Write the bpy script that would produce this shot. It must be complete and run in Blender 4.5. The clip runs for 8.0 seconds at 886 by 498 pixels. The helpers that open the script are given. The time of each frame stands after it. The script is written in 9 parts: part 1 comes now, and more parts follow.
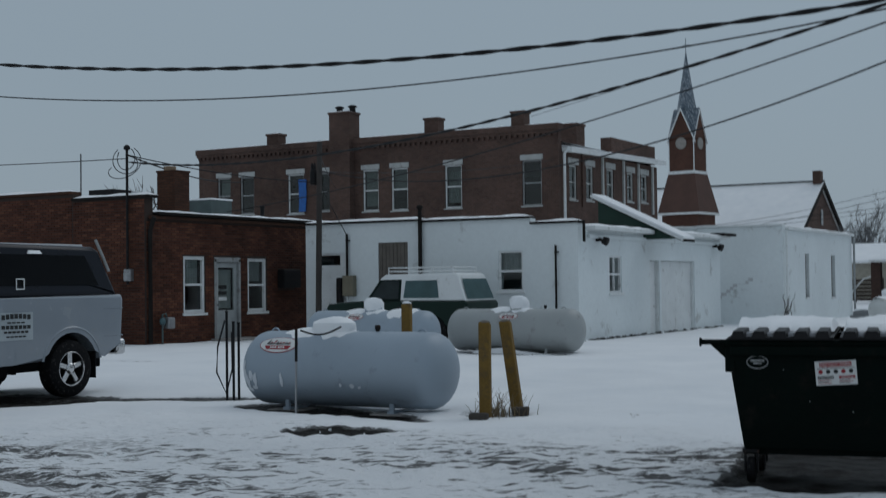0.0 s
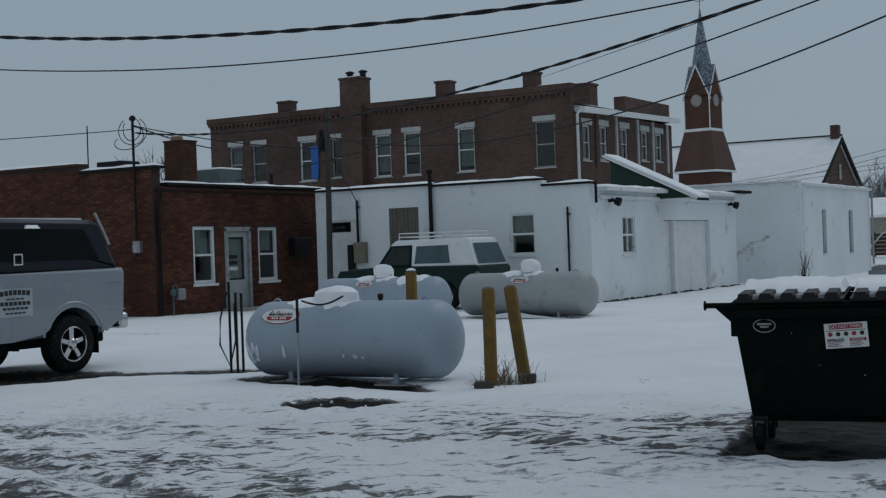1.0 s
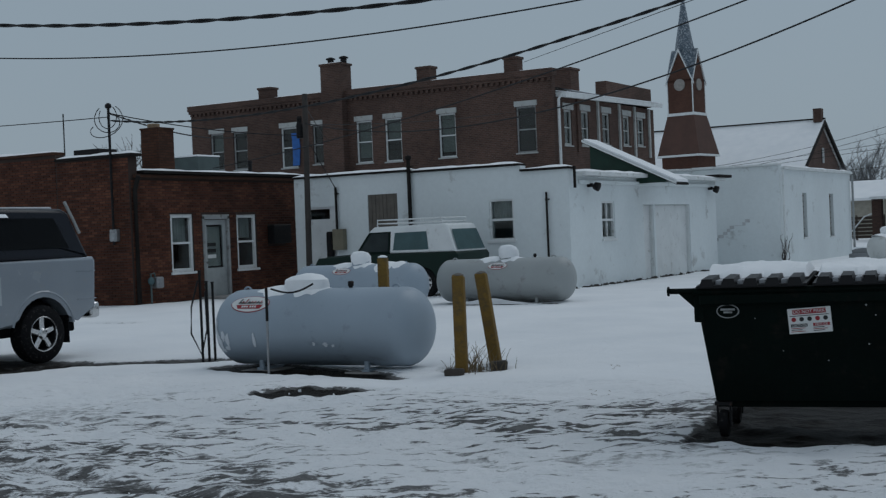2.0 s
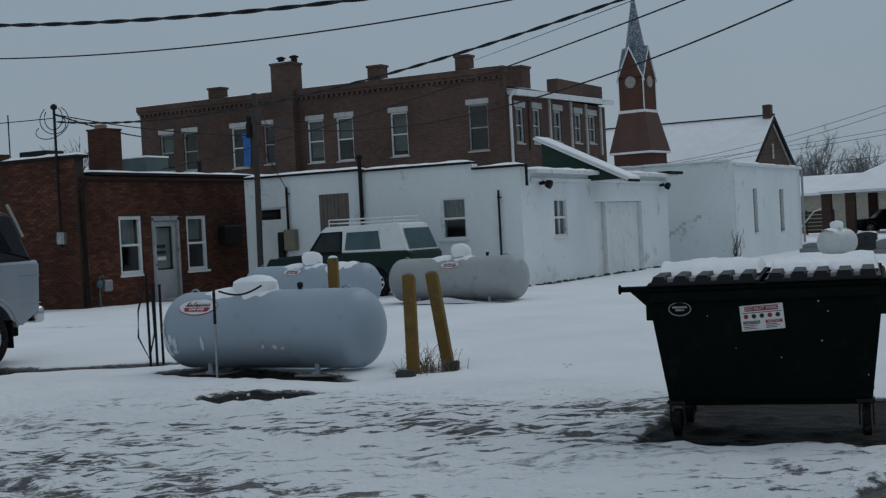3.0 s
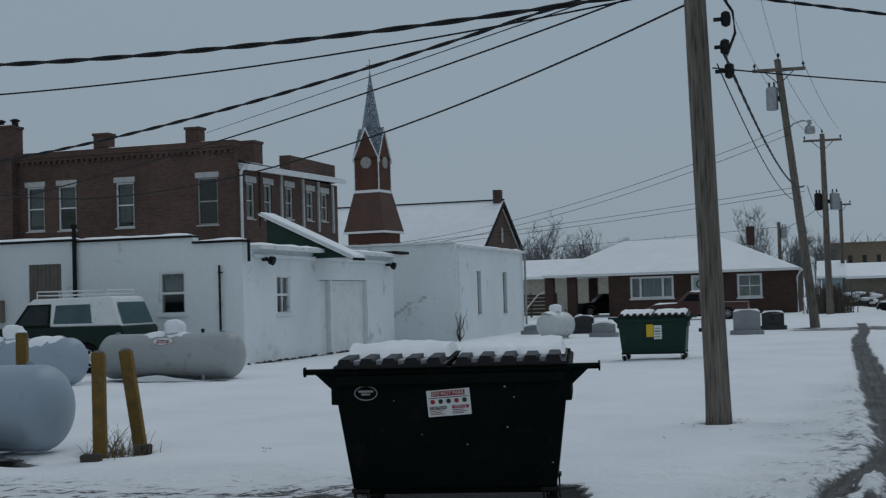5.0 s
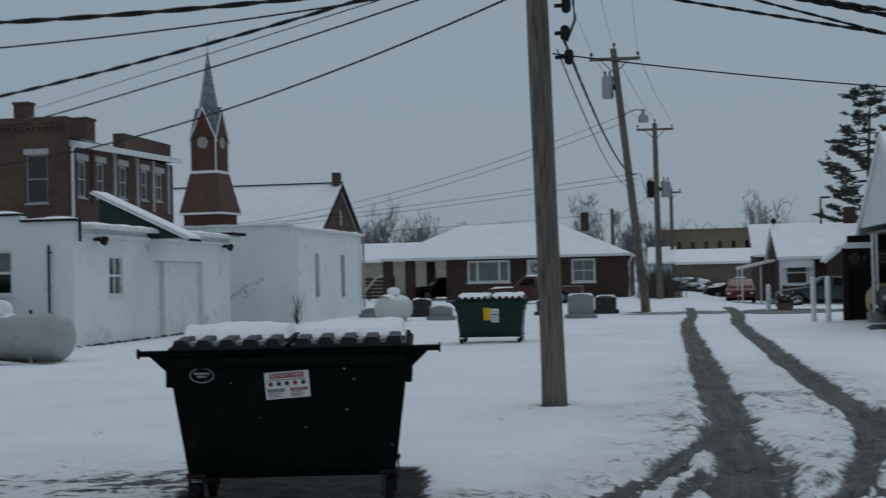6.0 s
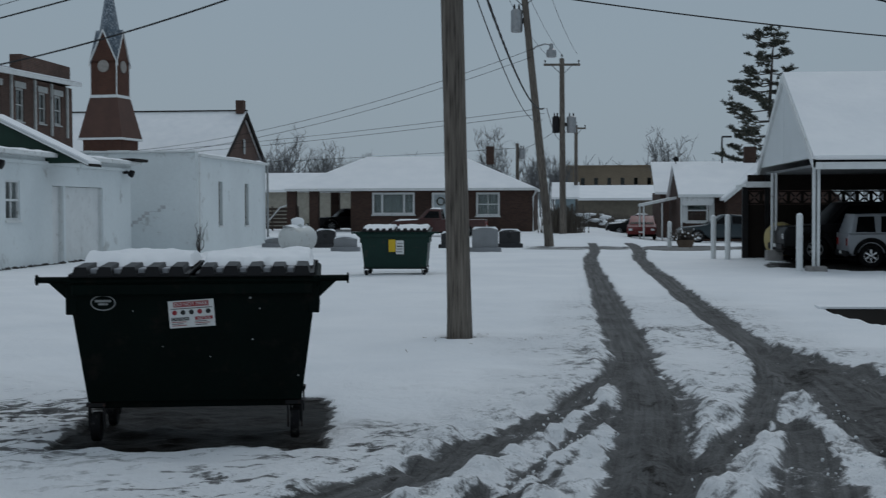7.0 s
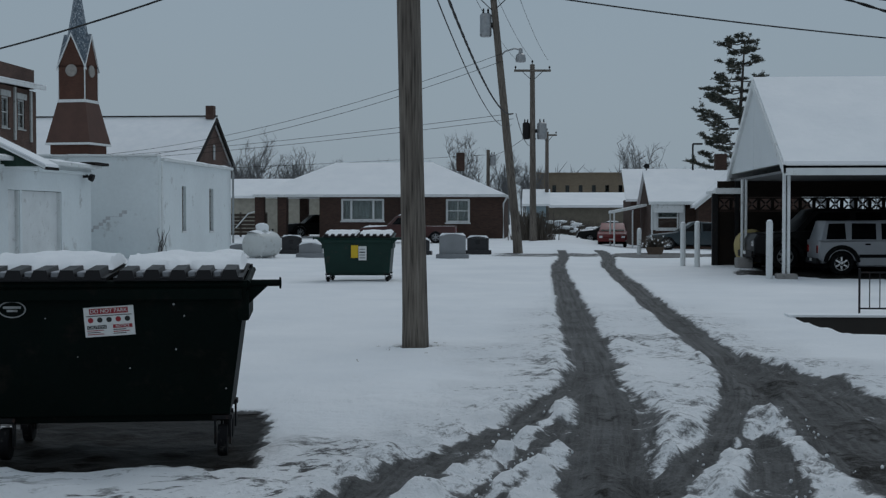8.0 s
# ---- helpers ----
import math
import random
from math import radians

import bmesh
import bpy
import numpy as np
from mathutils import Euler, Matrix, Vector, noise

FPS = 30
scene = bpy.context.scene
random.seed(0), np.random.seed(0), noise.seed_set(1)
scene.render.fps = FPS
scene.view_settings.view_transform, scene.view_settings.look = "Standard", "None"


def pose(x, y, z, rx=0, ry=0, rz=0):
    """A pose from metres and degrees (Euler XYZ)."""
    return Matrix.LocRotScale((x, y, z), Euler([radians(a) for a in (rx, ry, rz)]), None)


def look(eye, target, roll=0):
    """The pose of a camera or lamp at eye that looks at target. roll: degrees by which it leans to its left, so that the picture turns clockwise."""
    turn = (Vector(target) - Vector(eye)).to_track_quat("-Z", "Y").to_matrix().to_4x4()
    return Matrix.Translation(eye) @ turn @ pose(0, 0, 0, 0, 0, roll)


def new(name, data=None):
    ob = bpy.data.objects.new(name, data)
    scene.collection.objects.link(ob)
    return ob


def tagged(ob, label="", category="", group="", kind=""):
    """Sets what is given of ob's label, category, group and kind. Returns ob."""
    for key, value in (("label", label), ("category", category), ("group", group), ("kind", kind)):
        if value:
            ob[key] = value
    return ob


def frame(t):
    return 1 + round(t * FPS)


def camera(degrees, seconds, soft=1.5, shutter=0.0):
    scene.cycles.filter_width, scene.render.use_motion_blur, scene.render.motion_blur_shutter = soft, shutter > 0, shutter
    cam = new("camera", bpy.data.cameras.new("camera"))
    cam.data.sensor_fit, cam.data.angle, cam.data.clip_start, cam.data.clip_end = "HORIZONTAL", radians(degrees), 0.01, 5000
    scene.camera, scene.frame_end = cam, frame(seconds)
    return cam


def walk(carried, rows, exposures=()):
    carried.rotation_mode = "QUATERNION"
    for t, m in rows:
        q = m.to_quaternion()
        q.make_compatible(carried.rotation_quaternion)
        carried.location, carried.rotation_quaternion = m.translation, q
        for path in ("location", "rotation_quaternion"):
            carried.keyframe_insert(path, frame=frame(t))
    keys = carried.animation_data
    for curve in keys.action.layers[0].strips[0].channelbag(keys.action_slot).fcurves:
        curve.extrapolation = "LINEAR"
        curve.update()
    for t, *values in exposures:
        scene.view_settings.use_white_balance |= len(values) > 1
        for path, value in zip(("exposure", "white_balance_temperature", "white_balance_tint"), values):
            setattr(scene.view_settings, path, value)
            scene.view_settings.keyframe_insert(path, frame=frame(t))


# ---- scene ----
cam = camera(36.9, 8.0, soft=1.25, shutter=0.3)
PATH = [
    (0, (-0.195, 1.221, 1.505), (-1.188, 2.956, 1.558), -0.7),
    (0.5, (-0.241, 1.424, 1.522), (-1.229, 3.163, 1.491), -3.5),
    (1, (-0.215, 1.626, 1.53), (-1.233, 3.347, 1.529), -2.0),
    (1.2, (-0.155, 1.693, 1.54), (-1.188, 3.405, 1.527), -2.2),
    (2.3, (-0.113, 1.844, 1.525), (-1.087, 3.59, 1.493), -2.8),
    (2.5, (-0.125, 1.881, 1.523), (-1.082, 3.636, 1.476), -3.2),
    (3, (-0.162, 1.978, 1.534), (-1.102, 3.743, 1.506), -3.0),
    (3.5, (-0.199, 2.087, 1.533), (-1.084, 3.879, 1.463), -4.3),
    (4, (-0.119, 2.338, 1.521), (-1.053, 4.106, 1.521), -1.0),
    (4.5, (-0.02, 2.466, 1.534), (-0.763, 4.323, 1.564), -0.1),
    (4.7, (-0.004, 2.479, 1.531), (-0.645, 4.372, 1.599), -0.9),
    (5.8, (-0.033, 2.575, 1.526), (-0.475, 4.525, 1.577), -1.6),
    (6, (-0.047, 2.59, 1.514), (-0.381, 4.561, 1.555), -1.3),
    (6.5, (-0.083, 2.642, 1.519), (-0.332, 4.626, 1.5), 0.5),
    (7, (-0.102, 2.689, 1.504), (-0.294, 4.679, 1.441), -0.2),
    (7.3, (-0.082, 2.81, 1.498), (-0.197, 4.806, 1.425), 0.5),
    (7.5, (-0.059, 2.947, 1.485), (-0.178, 4.943, 1.453), 0.1),
    (8, (0.029, 3.34, 1.458), (-0.122, 5.333, 1.406), -0.0),
]
EXPOSURE = 0.0
walk(cam, [(t, look(eye, target, roll)) for t, eye, target, roll in PATH], [(0.0, EXPOSURE), (8.0, EXPOSURE)])

# ---- sky and light: an even, heavy winter overcast ----
SUN_EL, SUN_ROT = radians(52), radians(200)
world = bpy.data.worlds.new("overcast")
scene.world = world
world.use_nodes = True
wn, wl = world.node_tree.nodes, world.node_tree.links
wn.clear()
w_out = wn.new("ShaderNodeOutputWorld")
w_bg = wn.new("ShaderNodeBackground")
w_sky = wn.new("ShaderNodeTexSky")
w_sky.sky_type, w_sky.sun_disc = "NISHITA", False
w_sky.sun_elevation, w_sky.sun_rotation = SUN_EL, SUN_ROT
w_sky.dust_density, w_sky.air_density = 4.0, 1.0
w_co = wn.new("ShaderNodeTexCoord")
w_sep = wn.new("ShaderNodeSeparateXYZ")
w_ramp = wn.new("ShaderNodeValToRGB")      # cloud deck: a little brighter overhead than at the horizon
w_ramp.color_ramp.elements[0].position, w_ramp.color_ramp.elements[0].color = 0.0, (2.66, 3.28, 3.81, 1)
w_ramp.color_ramp.elements[1].position, w_ramp.color_ramp.elements[1].color = 1.0, (2.80, 3.46, 4.14, 1)
mid = w_ramp.color_ramp.elements.new(0.16)
mid.color = (2.58, 3.26, 3.85, 1)
w_cloud = wn.new("ShaderNodeTexNoise")
w_cloud.inputs["Scale"].default_value, w_cloud.inputs["Detail"].default_value = 1.6, 3.0
w_cmap = wn.new("ShaderNodeMapRange")
w_cmap.inputs["To Min"].default_value, w_cmap.inputs["To Max"].default_value = 0.93, 1.07
w_mul = wn.new("ShaderNodeVectorMath")
w_mul.operation = "SCALE"
w_mix = wn.new("ShaderNodeMix")
w_mix.data_type = "RGBA"
w_mix.inputs["Factor"].default_value = 0.94
wl.new(w_co.outputs["Generated"], w_sep.inputs[0])
wl.new(w_sep.outputs["Z"], w_ramp.inputs[0])
wl.new(w_co.outputs["Generated"], w_cloud.inputs["Vector"])
wl.new(w_cloud.outputs["Fac"], w_cmap.inputs["Value"])
wl.new(w_ramp.outputs["Color"], w_mul.inputs[0])
wl.new(w_cmap.outputs["Result"], w_mul.inputs["Scale"])
wl.new(w_sky.outputs["Color"], w_mix.inputs["A"])
wl.new(w_mul.outputs["Vector"], w_mix.inputs["B"])
wl.new(w_mix.outputs["Result"], w_bg.inputs["Color"])
w_bg.inputs["Strength"].default_value = 0.1
wl.new(w_bg.outputs[0], w_out.inputs[0])

sun = new("sun", bpy.data.lights.new("sun", "SUN"))
sun.data.energy, sun.data.angle, sun.data.color = 0.5, radians(40), (0.96, 0.98, 1.0)
sun.matrix_world = pose(0, 0, 60, 90 - math.degrees(SUN_EL), 0, 160)


# ---- materials ----
def node_mat(name):
    m = bpy.data.materials.new(name)
    m.use_nodes = True
    nt = m.node_tree
    return m, nt.nodes, nt.links, nt.nodes["Principled BSDF"]


def noise_node(n, l, scale, detail=4.0, coord="Object", rough=0.55):
    co = n.new("ShaderNodeTexCoord")
    t = n.new("ShaderNodeTexNoise")
    t.inputs["Scale"].default_value, t.inputs["Detail"].default_value, t.inputs["Roughness"].default_value = scale, detail, rough
    if coord == "World":
        g = n.new("ShaderNodeNewGeometry")
        l.new(g.outputs["Position"], t.inputs["Vector"])
    else:
        l.new(co.outputs[coord], t.inputs["Vector"])
    return t.outputs["Fac"]


def ramp(n, l, fac, stops):
    r = n.new("ShaderNodeValToRGB")
    e = r.color_ramp.elements
    e[0].position, e[0].color = stops[0][0], (*stops[0][1], 1)
    e[1].position, e[1].color = stops[-1][0], (*stops[-1][1], 1)
    for p, c in stops[1:-1]:
        k = e.new(p)
        k.color = (*c, 1)
    l.new(fac, r.inputs[0])
    return r.outputs["Color"]


def mixed(n, l, fac, a, b, blend="MIX"):
    m = n.new("ShaderNodeMix")
    m.data_type, m.blend_type = "RGBA", blend
    for key, v in (("Factor", fac), ("A", a), ("B", b)):
        if isinstance(v, (int, float)):
            m.inputs[key].default_value = v
        elif isinstance(v, tuple):
            m.inputs[key].default_value = (*v, 1)
        else:
            l.new(v, m.inputs[key])
    return m.outputs["Result"]


def math_node(n, l, op, a, b=None, c=None):
    m = n.new("ShaderNodeMath")
    m.operation = op
    for k, v in enumerate((a, b, c)):
        if v is None:
            continue
        if isinstance(v, (int, float)):
            m.inputs[k].default_value = v
        else:
            l.new(v, m.inputs[k])
    return m.outputs[0]


def bump(n, l, bsdf, height, strength=0.3, dist=0.01, after=None):
    b = n.new("ShaderNodeBump")
    b.inputs["Strength"].default_value, b.inputs["Distance"].default_value = strength, dist
    l.new(height, b.inputs["Height"])
    if after is not None:
        l.new(after, b.inputs["Normal"])
    l.new(b.outputs[0], bsdf.inputs["Normal"])
    return b.outputs[0]


def worn(name, col, rough=0.6, metal=0.0, vary=0.25, scale=3.0, grain=60.0, grain_bump=0.15, dirt=None, dirt_amount=0.0, coat=0.0, piece=0.0, spec=0.35):
    """A surface with a coarse and a fine variation, some dirt of its own shape, and fine relief."""
    m, n, l, b = node_mat(name)
    dark = tuple(c * (1 - vary) for c in col)
    light = tuple(min(1, c * (1 + vary)) for c in col)
    big = noise_node(n, l, scale, 5)
    fine = noise_node(n, l, grain, 3)
    c = ramp(n, l, big, [(0.3, dark), (0.7, light)])
    c = mixed(n, l, 0.35, c, ramp(n, l, fine, [(0.3, dark), (0.7, light)]))
    if dirt is not None:
        d = ramp(n, l, noise_node(n, l, scale * 2.3, 8, rough=0.7), [(0.62 - dirt_amount, (0, 0, 0)), (0.72 - dirt_amount * 0.5, (1, 1, 1))])
        c = mixed(n, l, d, c, dirt)
    if piece:
        oi = n.new("ShaderNodeObjectInfo")
        f = math_node(n, l, "MULTIPLY_ADD", oi.outputs["Random"], 2 * piece, 1 - piece)
        vm = n.new("ShaderNodeVectorMath")
        vm.operation = "SCALE"
        l.new(c, vm.inputs[0])
        l.new(f, vm.inputs["Scale"])
        c = vm.outputs["Vector"]
    l.new(c, b.inputs["Base Color"])
    rr = n.new("ShaderNodeMapRange")
    rr.inputs["To Min"].default_value, rr.inputs["To Max"].default_value = max(0.03, rough - 0.12), min(1, rough + 0.12)
    l.new(big, rr.inputs["Value"])
    l.new(rr.outputs["Result"], b.inputs["Roughness"])
    b.inputs["Metallic"].default_value = metal
    b.inputs["Coat Weight"].default_value = coat
    b.inputs["Specular IOR Level"].default_value = spec
    if grain_bump:
        bump(n, l, b, fine, grain_bump, 0.004)
    return m


def brick_mat(name, c1, c2, mortar, stain=0.35, bw=0.21, bh=0.072, relief=0.6):
    """Coursed brick laid along the wall: u runs along either of the two wall directions, v is the height."""
    m, n, l, b = node_mat(name)
    g = n.new("ShaderNodeNewGeometry")
    s = n.new("ShaderNodeSeparateXYZ")
    l.new(g.outputs["Position"], s.inputs[0])
    u = math_node(n, l, "ADD", s.outputs["X"], s.outputs["Y"])
    cmb = n.new("ShaderNodeCombineXYZ")
    l.new(u, cmb.inputs[0])
    l.new(s.outputs["Z"], cmb.inputs[1])
    t = n.new("ShaderNodeTexBrick")
    l.new(cmb.outputs[0], t.inputs["Vector"])
    t.inputs["Scale"].default_value = 1.0
    t.inputs["Color1"].default_value, t.inputs["Color2"].default_value, t.inputs["Mortar"].default_value = (*c1, 1), (*c2, 1), (*mortar, 1)
    t.inputs["Mortar Size"].default_value, t.inputs["Mortar Smooth"].default_value = 0.008, 0.2
    t.inputs["Brick Width"].default_value, t.inputs["Row Height"].default_value = bw, bh
    t.inputs["Bias"].default_value = -0.1
    big = noise_node(n, l, 0.35, 6, "World", 0.65)
    fine = noise_node(n, l, 22, 4, "World")
    c = mixed(n, l, 0.8, t.outputs["Color"], ramp(n, l, big, [(0.3, (1 - stain,) * 3), (0.7, (1.25, 1.22, 1.2))]), "MULTIPLY")
    c = mixed(n, l, 0.5, c, ramp(n, l, fine, [(0.3, (0.75,) * 3), (0.7, (1.2,) * 3)]), "MULTIPLY")
    l.new(c, b.inputs["Base Color"])
    b.inputs["Roughness"].default_value = 0.9
    b.inputs["Specular IOR Level"].default_value = 0.2
    inv = math_node(n, l, "SUBTRACT", 1.0, t.outputs["Fac"])
    k = bump(n, l, b, inv, relief, 0.012)
    bump(n, l, b, fine, 0.25, 0.006, after=k)
    return m


def snow_mat():
    m, n, l, b = node_mat("fresh_snow")
    big = noise_node(n, l, 0.9, 5, "World")
    fine = noise_node(n, l, 40, 6, "World", 0.7)
    l.new(ramp(n, l, big, [(0.3, (0.80, 0.82, 0.84)), (0.7, (0.88, 0.89, 0.90))]), b.inputs["Base Color"])
    b.inputs["Roughness"].default_value = 0.75
    k = bump(n, l, b, noise_node(n, l, 5, 4, "World"), 0.35, 0.04)
    bump(n, l, b, fine, 0.3, 0.006, after=k)
    return m


def glass_mat(name="window_glass", tint=(0.75, 0.82, 0.82)):
    m, n, l, b = node_mat(name)
    b.inputs["Base Color"].default_value = (*tint, 1)
    b.inputs["Transmission Weight"].default_value = 1.0
    b.inputs["IOR"].default_value = 1.5
    b.inputs["Roughness"].default_value = 0.03
    bump(n, l, b, noise_node(n, l, 1.2, 2), 0.05, 0.02)
    return m


def plain(name, col, rough=0.5, metal=0.0, **kw):
    return worn(name, col, rough, metal, vary=kw.pop("vary", 0.12), **kw)


SNOW = snow_mat()
GLASS = glass_mat()
TINT = glass_mat("tinted_glass", (0.16, 0.22, 0.23))
BRICK_RED = brick_mat("red_brick_small_shop", (0.094, 0.042, 0.026), (0.058, 0.027, 0.018), (0.044, 0.030, 0.024), 0.5)
BRICK_OLD = brick_mat("old_brown_brick", (0.112, 0.066, 0.052), (0.074, 0.045, 0.037), (0.135, 0.108, 0.096), 0.45, bh=0.085)
BRICK_HOUSE = brick_mat("house_brick", (0.085, 0.051, 0.041), (0.058, 0.037, 0.031), (0.07, 0.052, 0.044), 0.3)
BRICK_TOWER = brick_mat("church_brick", (0.108, 0.052, 0.038), (0.08, 0.040, 0.030), (0.082, 0.050, 0.040), 0.3)
BRICK_TAN = brick_mat("tan_brick", (0.215, 0.175, 0.125), (0.18, 0.145, 0.105), (0.20, 0.165, 0.125), 0.2)
WHITE_WALL = worn("white_painted_masonry", (0.70, 0.745, 0.755), 0.75, vary=0.07, scale=0.5, grain=9, grain_bump=0.3, dirt=(0.40, 0.41, 0.40), dirt_amount=0.03)
WHITE = worn("white_paint", (0.68, 0.70, 0.70), 0.55, vary=0.1, scale=2, dirt=(0.42, 0.42, 0.40), dirt_amount=0.05)
WHITE_SIDING = worn("white_siding", (0.66, 0.69, 0.70), 0.55, vary=0.06, scale=1)
GREY_TRIM = worn("grey_weathered_trim", (0.30, 0.31, 0.31), 0.7, dirt=(0.14, 0.13, 0.12), dirt_amount=0.08)
GREEN_WALL = worn("dark_green_boards", (0.012, 0.035, 0.025), 0.7)
DARK = worn("dark_interior", (0.008, 0.008, 0.009), 0.95, spec=0.05)
CURTAIN = worn("pale_curtain", (0.33, 0.35, 0.34), 0.9, vary=0.2, scale=6)
TAR = worn("tar_flashing", (0.018, 0.016, 0.015), 0.9, spec=0.15, vary=0.4)
SLATE = worn("grey_slate_metal", (0.10, 0.13, 0.155), 0.45, vary=0.3, scale=2, dirt=(0.5, 0.53, 0.56), dirt_amount=0.03)
SPIRE_SLATE = worn("spire_slate", (0.085, 0.115, 0.145), 0.5, vary=0.4, scale=2.5, dirt=(0.55, 0.58, 0.61), dirt_amount=0.12)
ROOF_RED = worn("red_brown_shingle", (0.098, 0.055, 0.044), 0.9, vary=0.2, scale=1)
CONCRETE = worn("grey_concrete", (0.27, 0.26, 0.25), 0.85, vary=0.25, scale=2, dirt=(0.12, 0.11, 0.1), dirt_amount=0.05)
TANK_BLUE = worn("blue_grey_tank_paint", (0.30, 0.36, 0.42), 0.42, vary=0.07, scale=1.2, grain=140, grain_bump=0.05, dirt=(0.22, 0.26, 0.30), dirt_amount=0.03)
TANK_GREY = worn("grey_tank_paint", (0.33, 0.35, 0.35), 0.45, vary=0.08, scale=1.2, grain=140, grain_bump=0.05, dirt=(0.24, 0.24, 0.23), dirt_amount=0.05)
TANK_WHITE = worn("white_tank_paint", (0.55, 0.57, 0.56), 0.45, vary=0.1, scale=1.5, dirt=(0.32, 0.31, 0.28), dirt_amount=0.06)
CHIP = plain("chipped_pale_paint", (0.62, 0.66, 0.70), 0.7)
STEEL_DARK = worn("dark_steel", (0.013, 0.013, 0.014), 0.6, 0.2, spec=0.2, vary=0.35, scale=8, dirt=(0.07, 0.04, 0.03), dirt_amount=0.05)
STEEL = worn("galvanised_steel", (0.32, 0.33, 0.34), 0.45, 0.7, vary=0.25, scale=8)
CHROME = worn("bright_metal", (0.6, 0.6, 0.6), 0.22, 1.0, vary=0.1)
GREEN_STEEL = worn("dark_green_dumpster_paint", (0.0022, 0.0058, 0.0048), 0.6, spec=0.05, vary=0.35, scale=2.5, grain=50, grain_bump=0.25, dirt=(0.010, 0.0095, 0.008), dirt_amount=0.08)
GREEN_STEEL_FAR = worn("green_dumpster_paint", (0.008, 0.030, 0.024), 0.5, spec=0.2, vary=0.25, scale=2.5, dirt=(0.03, 0.035, 0.03), dirt_amount=0.06)
LID = worn("black_lid_plastic", (0.006, 0.006, 0.007), 0.5, spec=0.22, vary=0.3, scale=5, grain_bump=0.2)
RUBBER = worn("tyre_rubber", (0.008, 0.008, 0.009), 0.9, spec=0.15, vary=0.3, scale=8, dirt=(0.06, 0.058, 0.055), dirt_amount=0.06)
POST_YELLOW = worn("faded_yellow_paint", (0.165, 0.100, 0.026), 0.8, spec=0.2, vary=0.35, scale=3, dirt=(0.10, 0.07, 0.035), dirt_amount=0.14)
RED_PAINT = plain("red_lettering", (0.30, 0.022, 0.03), 0.5)
BLACK_PAINT = plain("black_lettering", (0.02, 0.02, 0.02), 0.5)
LABEL_WHITE = plain("white_label", (0.66, 0.67, 0.66), 0.5)
YELLOW = plain("yellow_label", (0.62, 0.42, 0.02), 0.5)
BLUE_TARP = worn("blue_tarpaulin", (0.02, 0.11, 0.36), 0.45, vary=0.3, scale=5)
CAR_WHITE = worn("white_car_paint", (0.255, 0.285, 0.32), 0.25, vary=0.05, scale=2, grain_bump=0, coat=0.6, dirt=(0.27, 0.29, 0.30), dirt_amount=0.06)
CAR_NAVY = worn("dark_navy_paint", (0.006, 0.008, 0.014), 0.3, spec=0.25, vary=0.2, scale=3, grain_bump=0, coat=0.0)
CAR_GREEN = worn("dark_green_car_paint", (0.004, 0.018, 0.013), 0.4, vary=0.2, scale=3, grain_bump=0, spec=0.2)
CAR_SILVER = worn("silver_car_paint", (0.36, 0.375, 0.40), 0.35, 0.15, vary=0.06, scale=3, grain_bump=0, coat=0.5)
CAR_RED = worn("red_car_paint", (0.15, 0.012, 0.012), 0.4, vary=0.15, scale=3, grain_bump=0, coat=0.1)
CAR_BLACK = worn("black_car_paint", (0.006, 0.006, 0.007), 0.35, vary=0.2, scale=3, grain_bump=0, spec=0.2)
CAR_MAROON = worn("maroon_car_paint", (0.055, 0.016, 0.014), 0.35, vary=0.2, scale=3, grain_bump=0, coat=0.4)
CAR_TEAL = worn("dark_teal_car_paint", (0.02, 0.033, 0.04), 0.35, vary=0.2, scale=3, grain_bump=0, coat=0.4)
RED_LENS = plain("red_lens", (0.25, 0.01, 0.008), 0.15)
CREAM = worn("cream_yellow_paint", (0.42, 0.34, 0.15), 0.5, vary=0.15)
GRANITE = worn("grey_granite", (0.22, 0.23, 0.24), 0.55, vary=0.25, scale=1.5, grain=120)
GRANITE_DARK = worn("black_granite", (0.022, 0.022, 0.024), 0.3, vary=0.35, scale=3, grain=120)
WOOD_BOARD = worn("weathered_board", (0.13, 0.115, 0.10), 0.85, vary=0.3, scale=4)
BRANCH = worn("wet_bark", (0.055, 0.048, 0.044), 0.9, vary=0.3, scale=4)
CABLE = plain("black_cable", (0.010, 0.010, 0.011), 0.7)


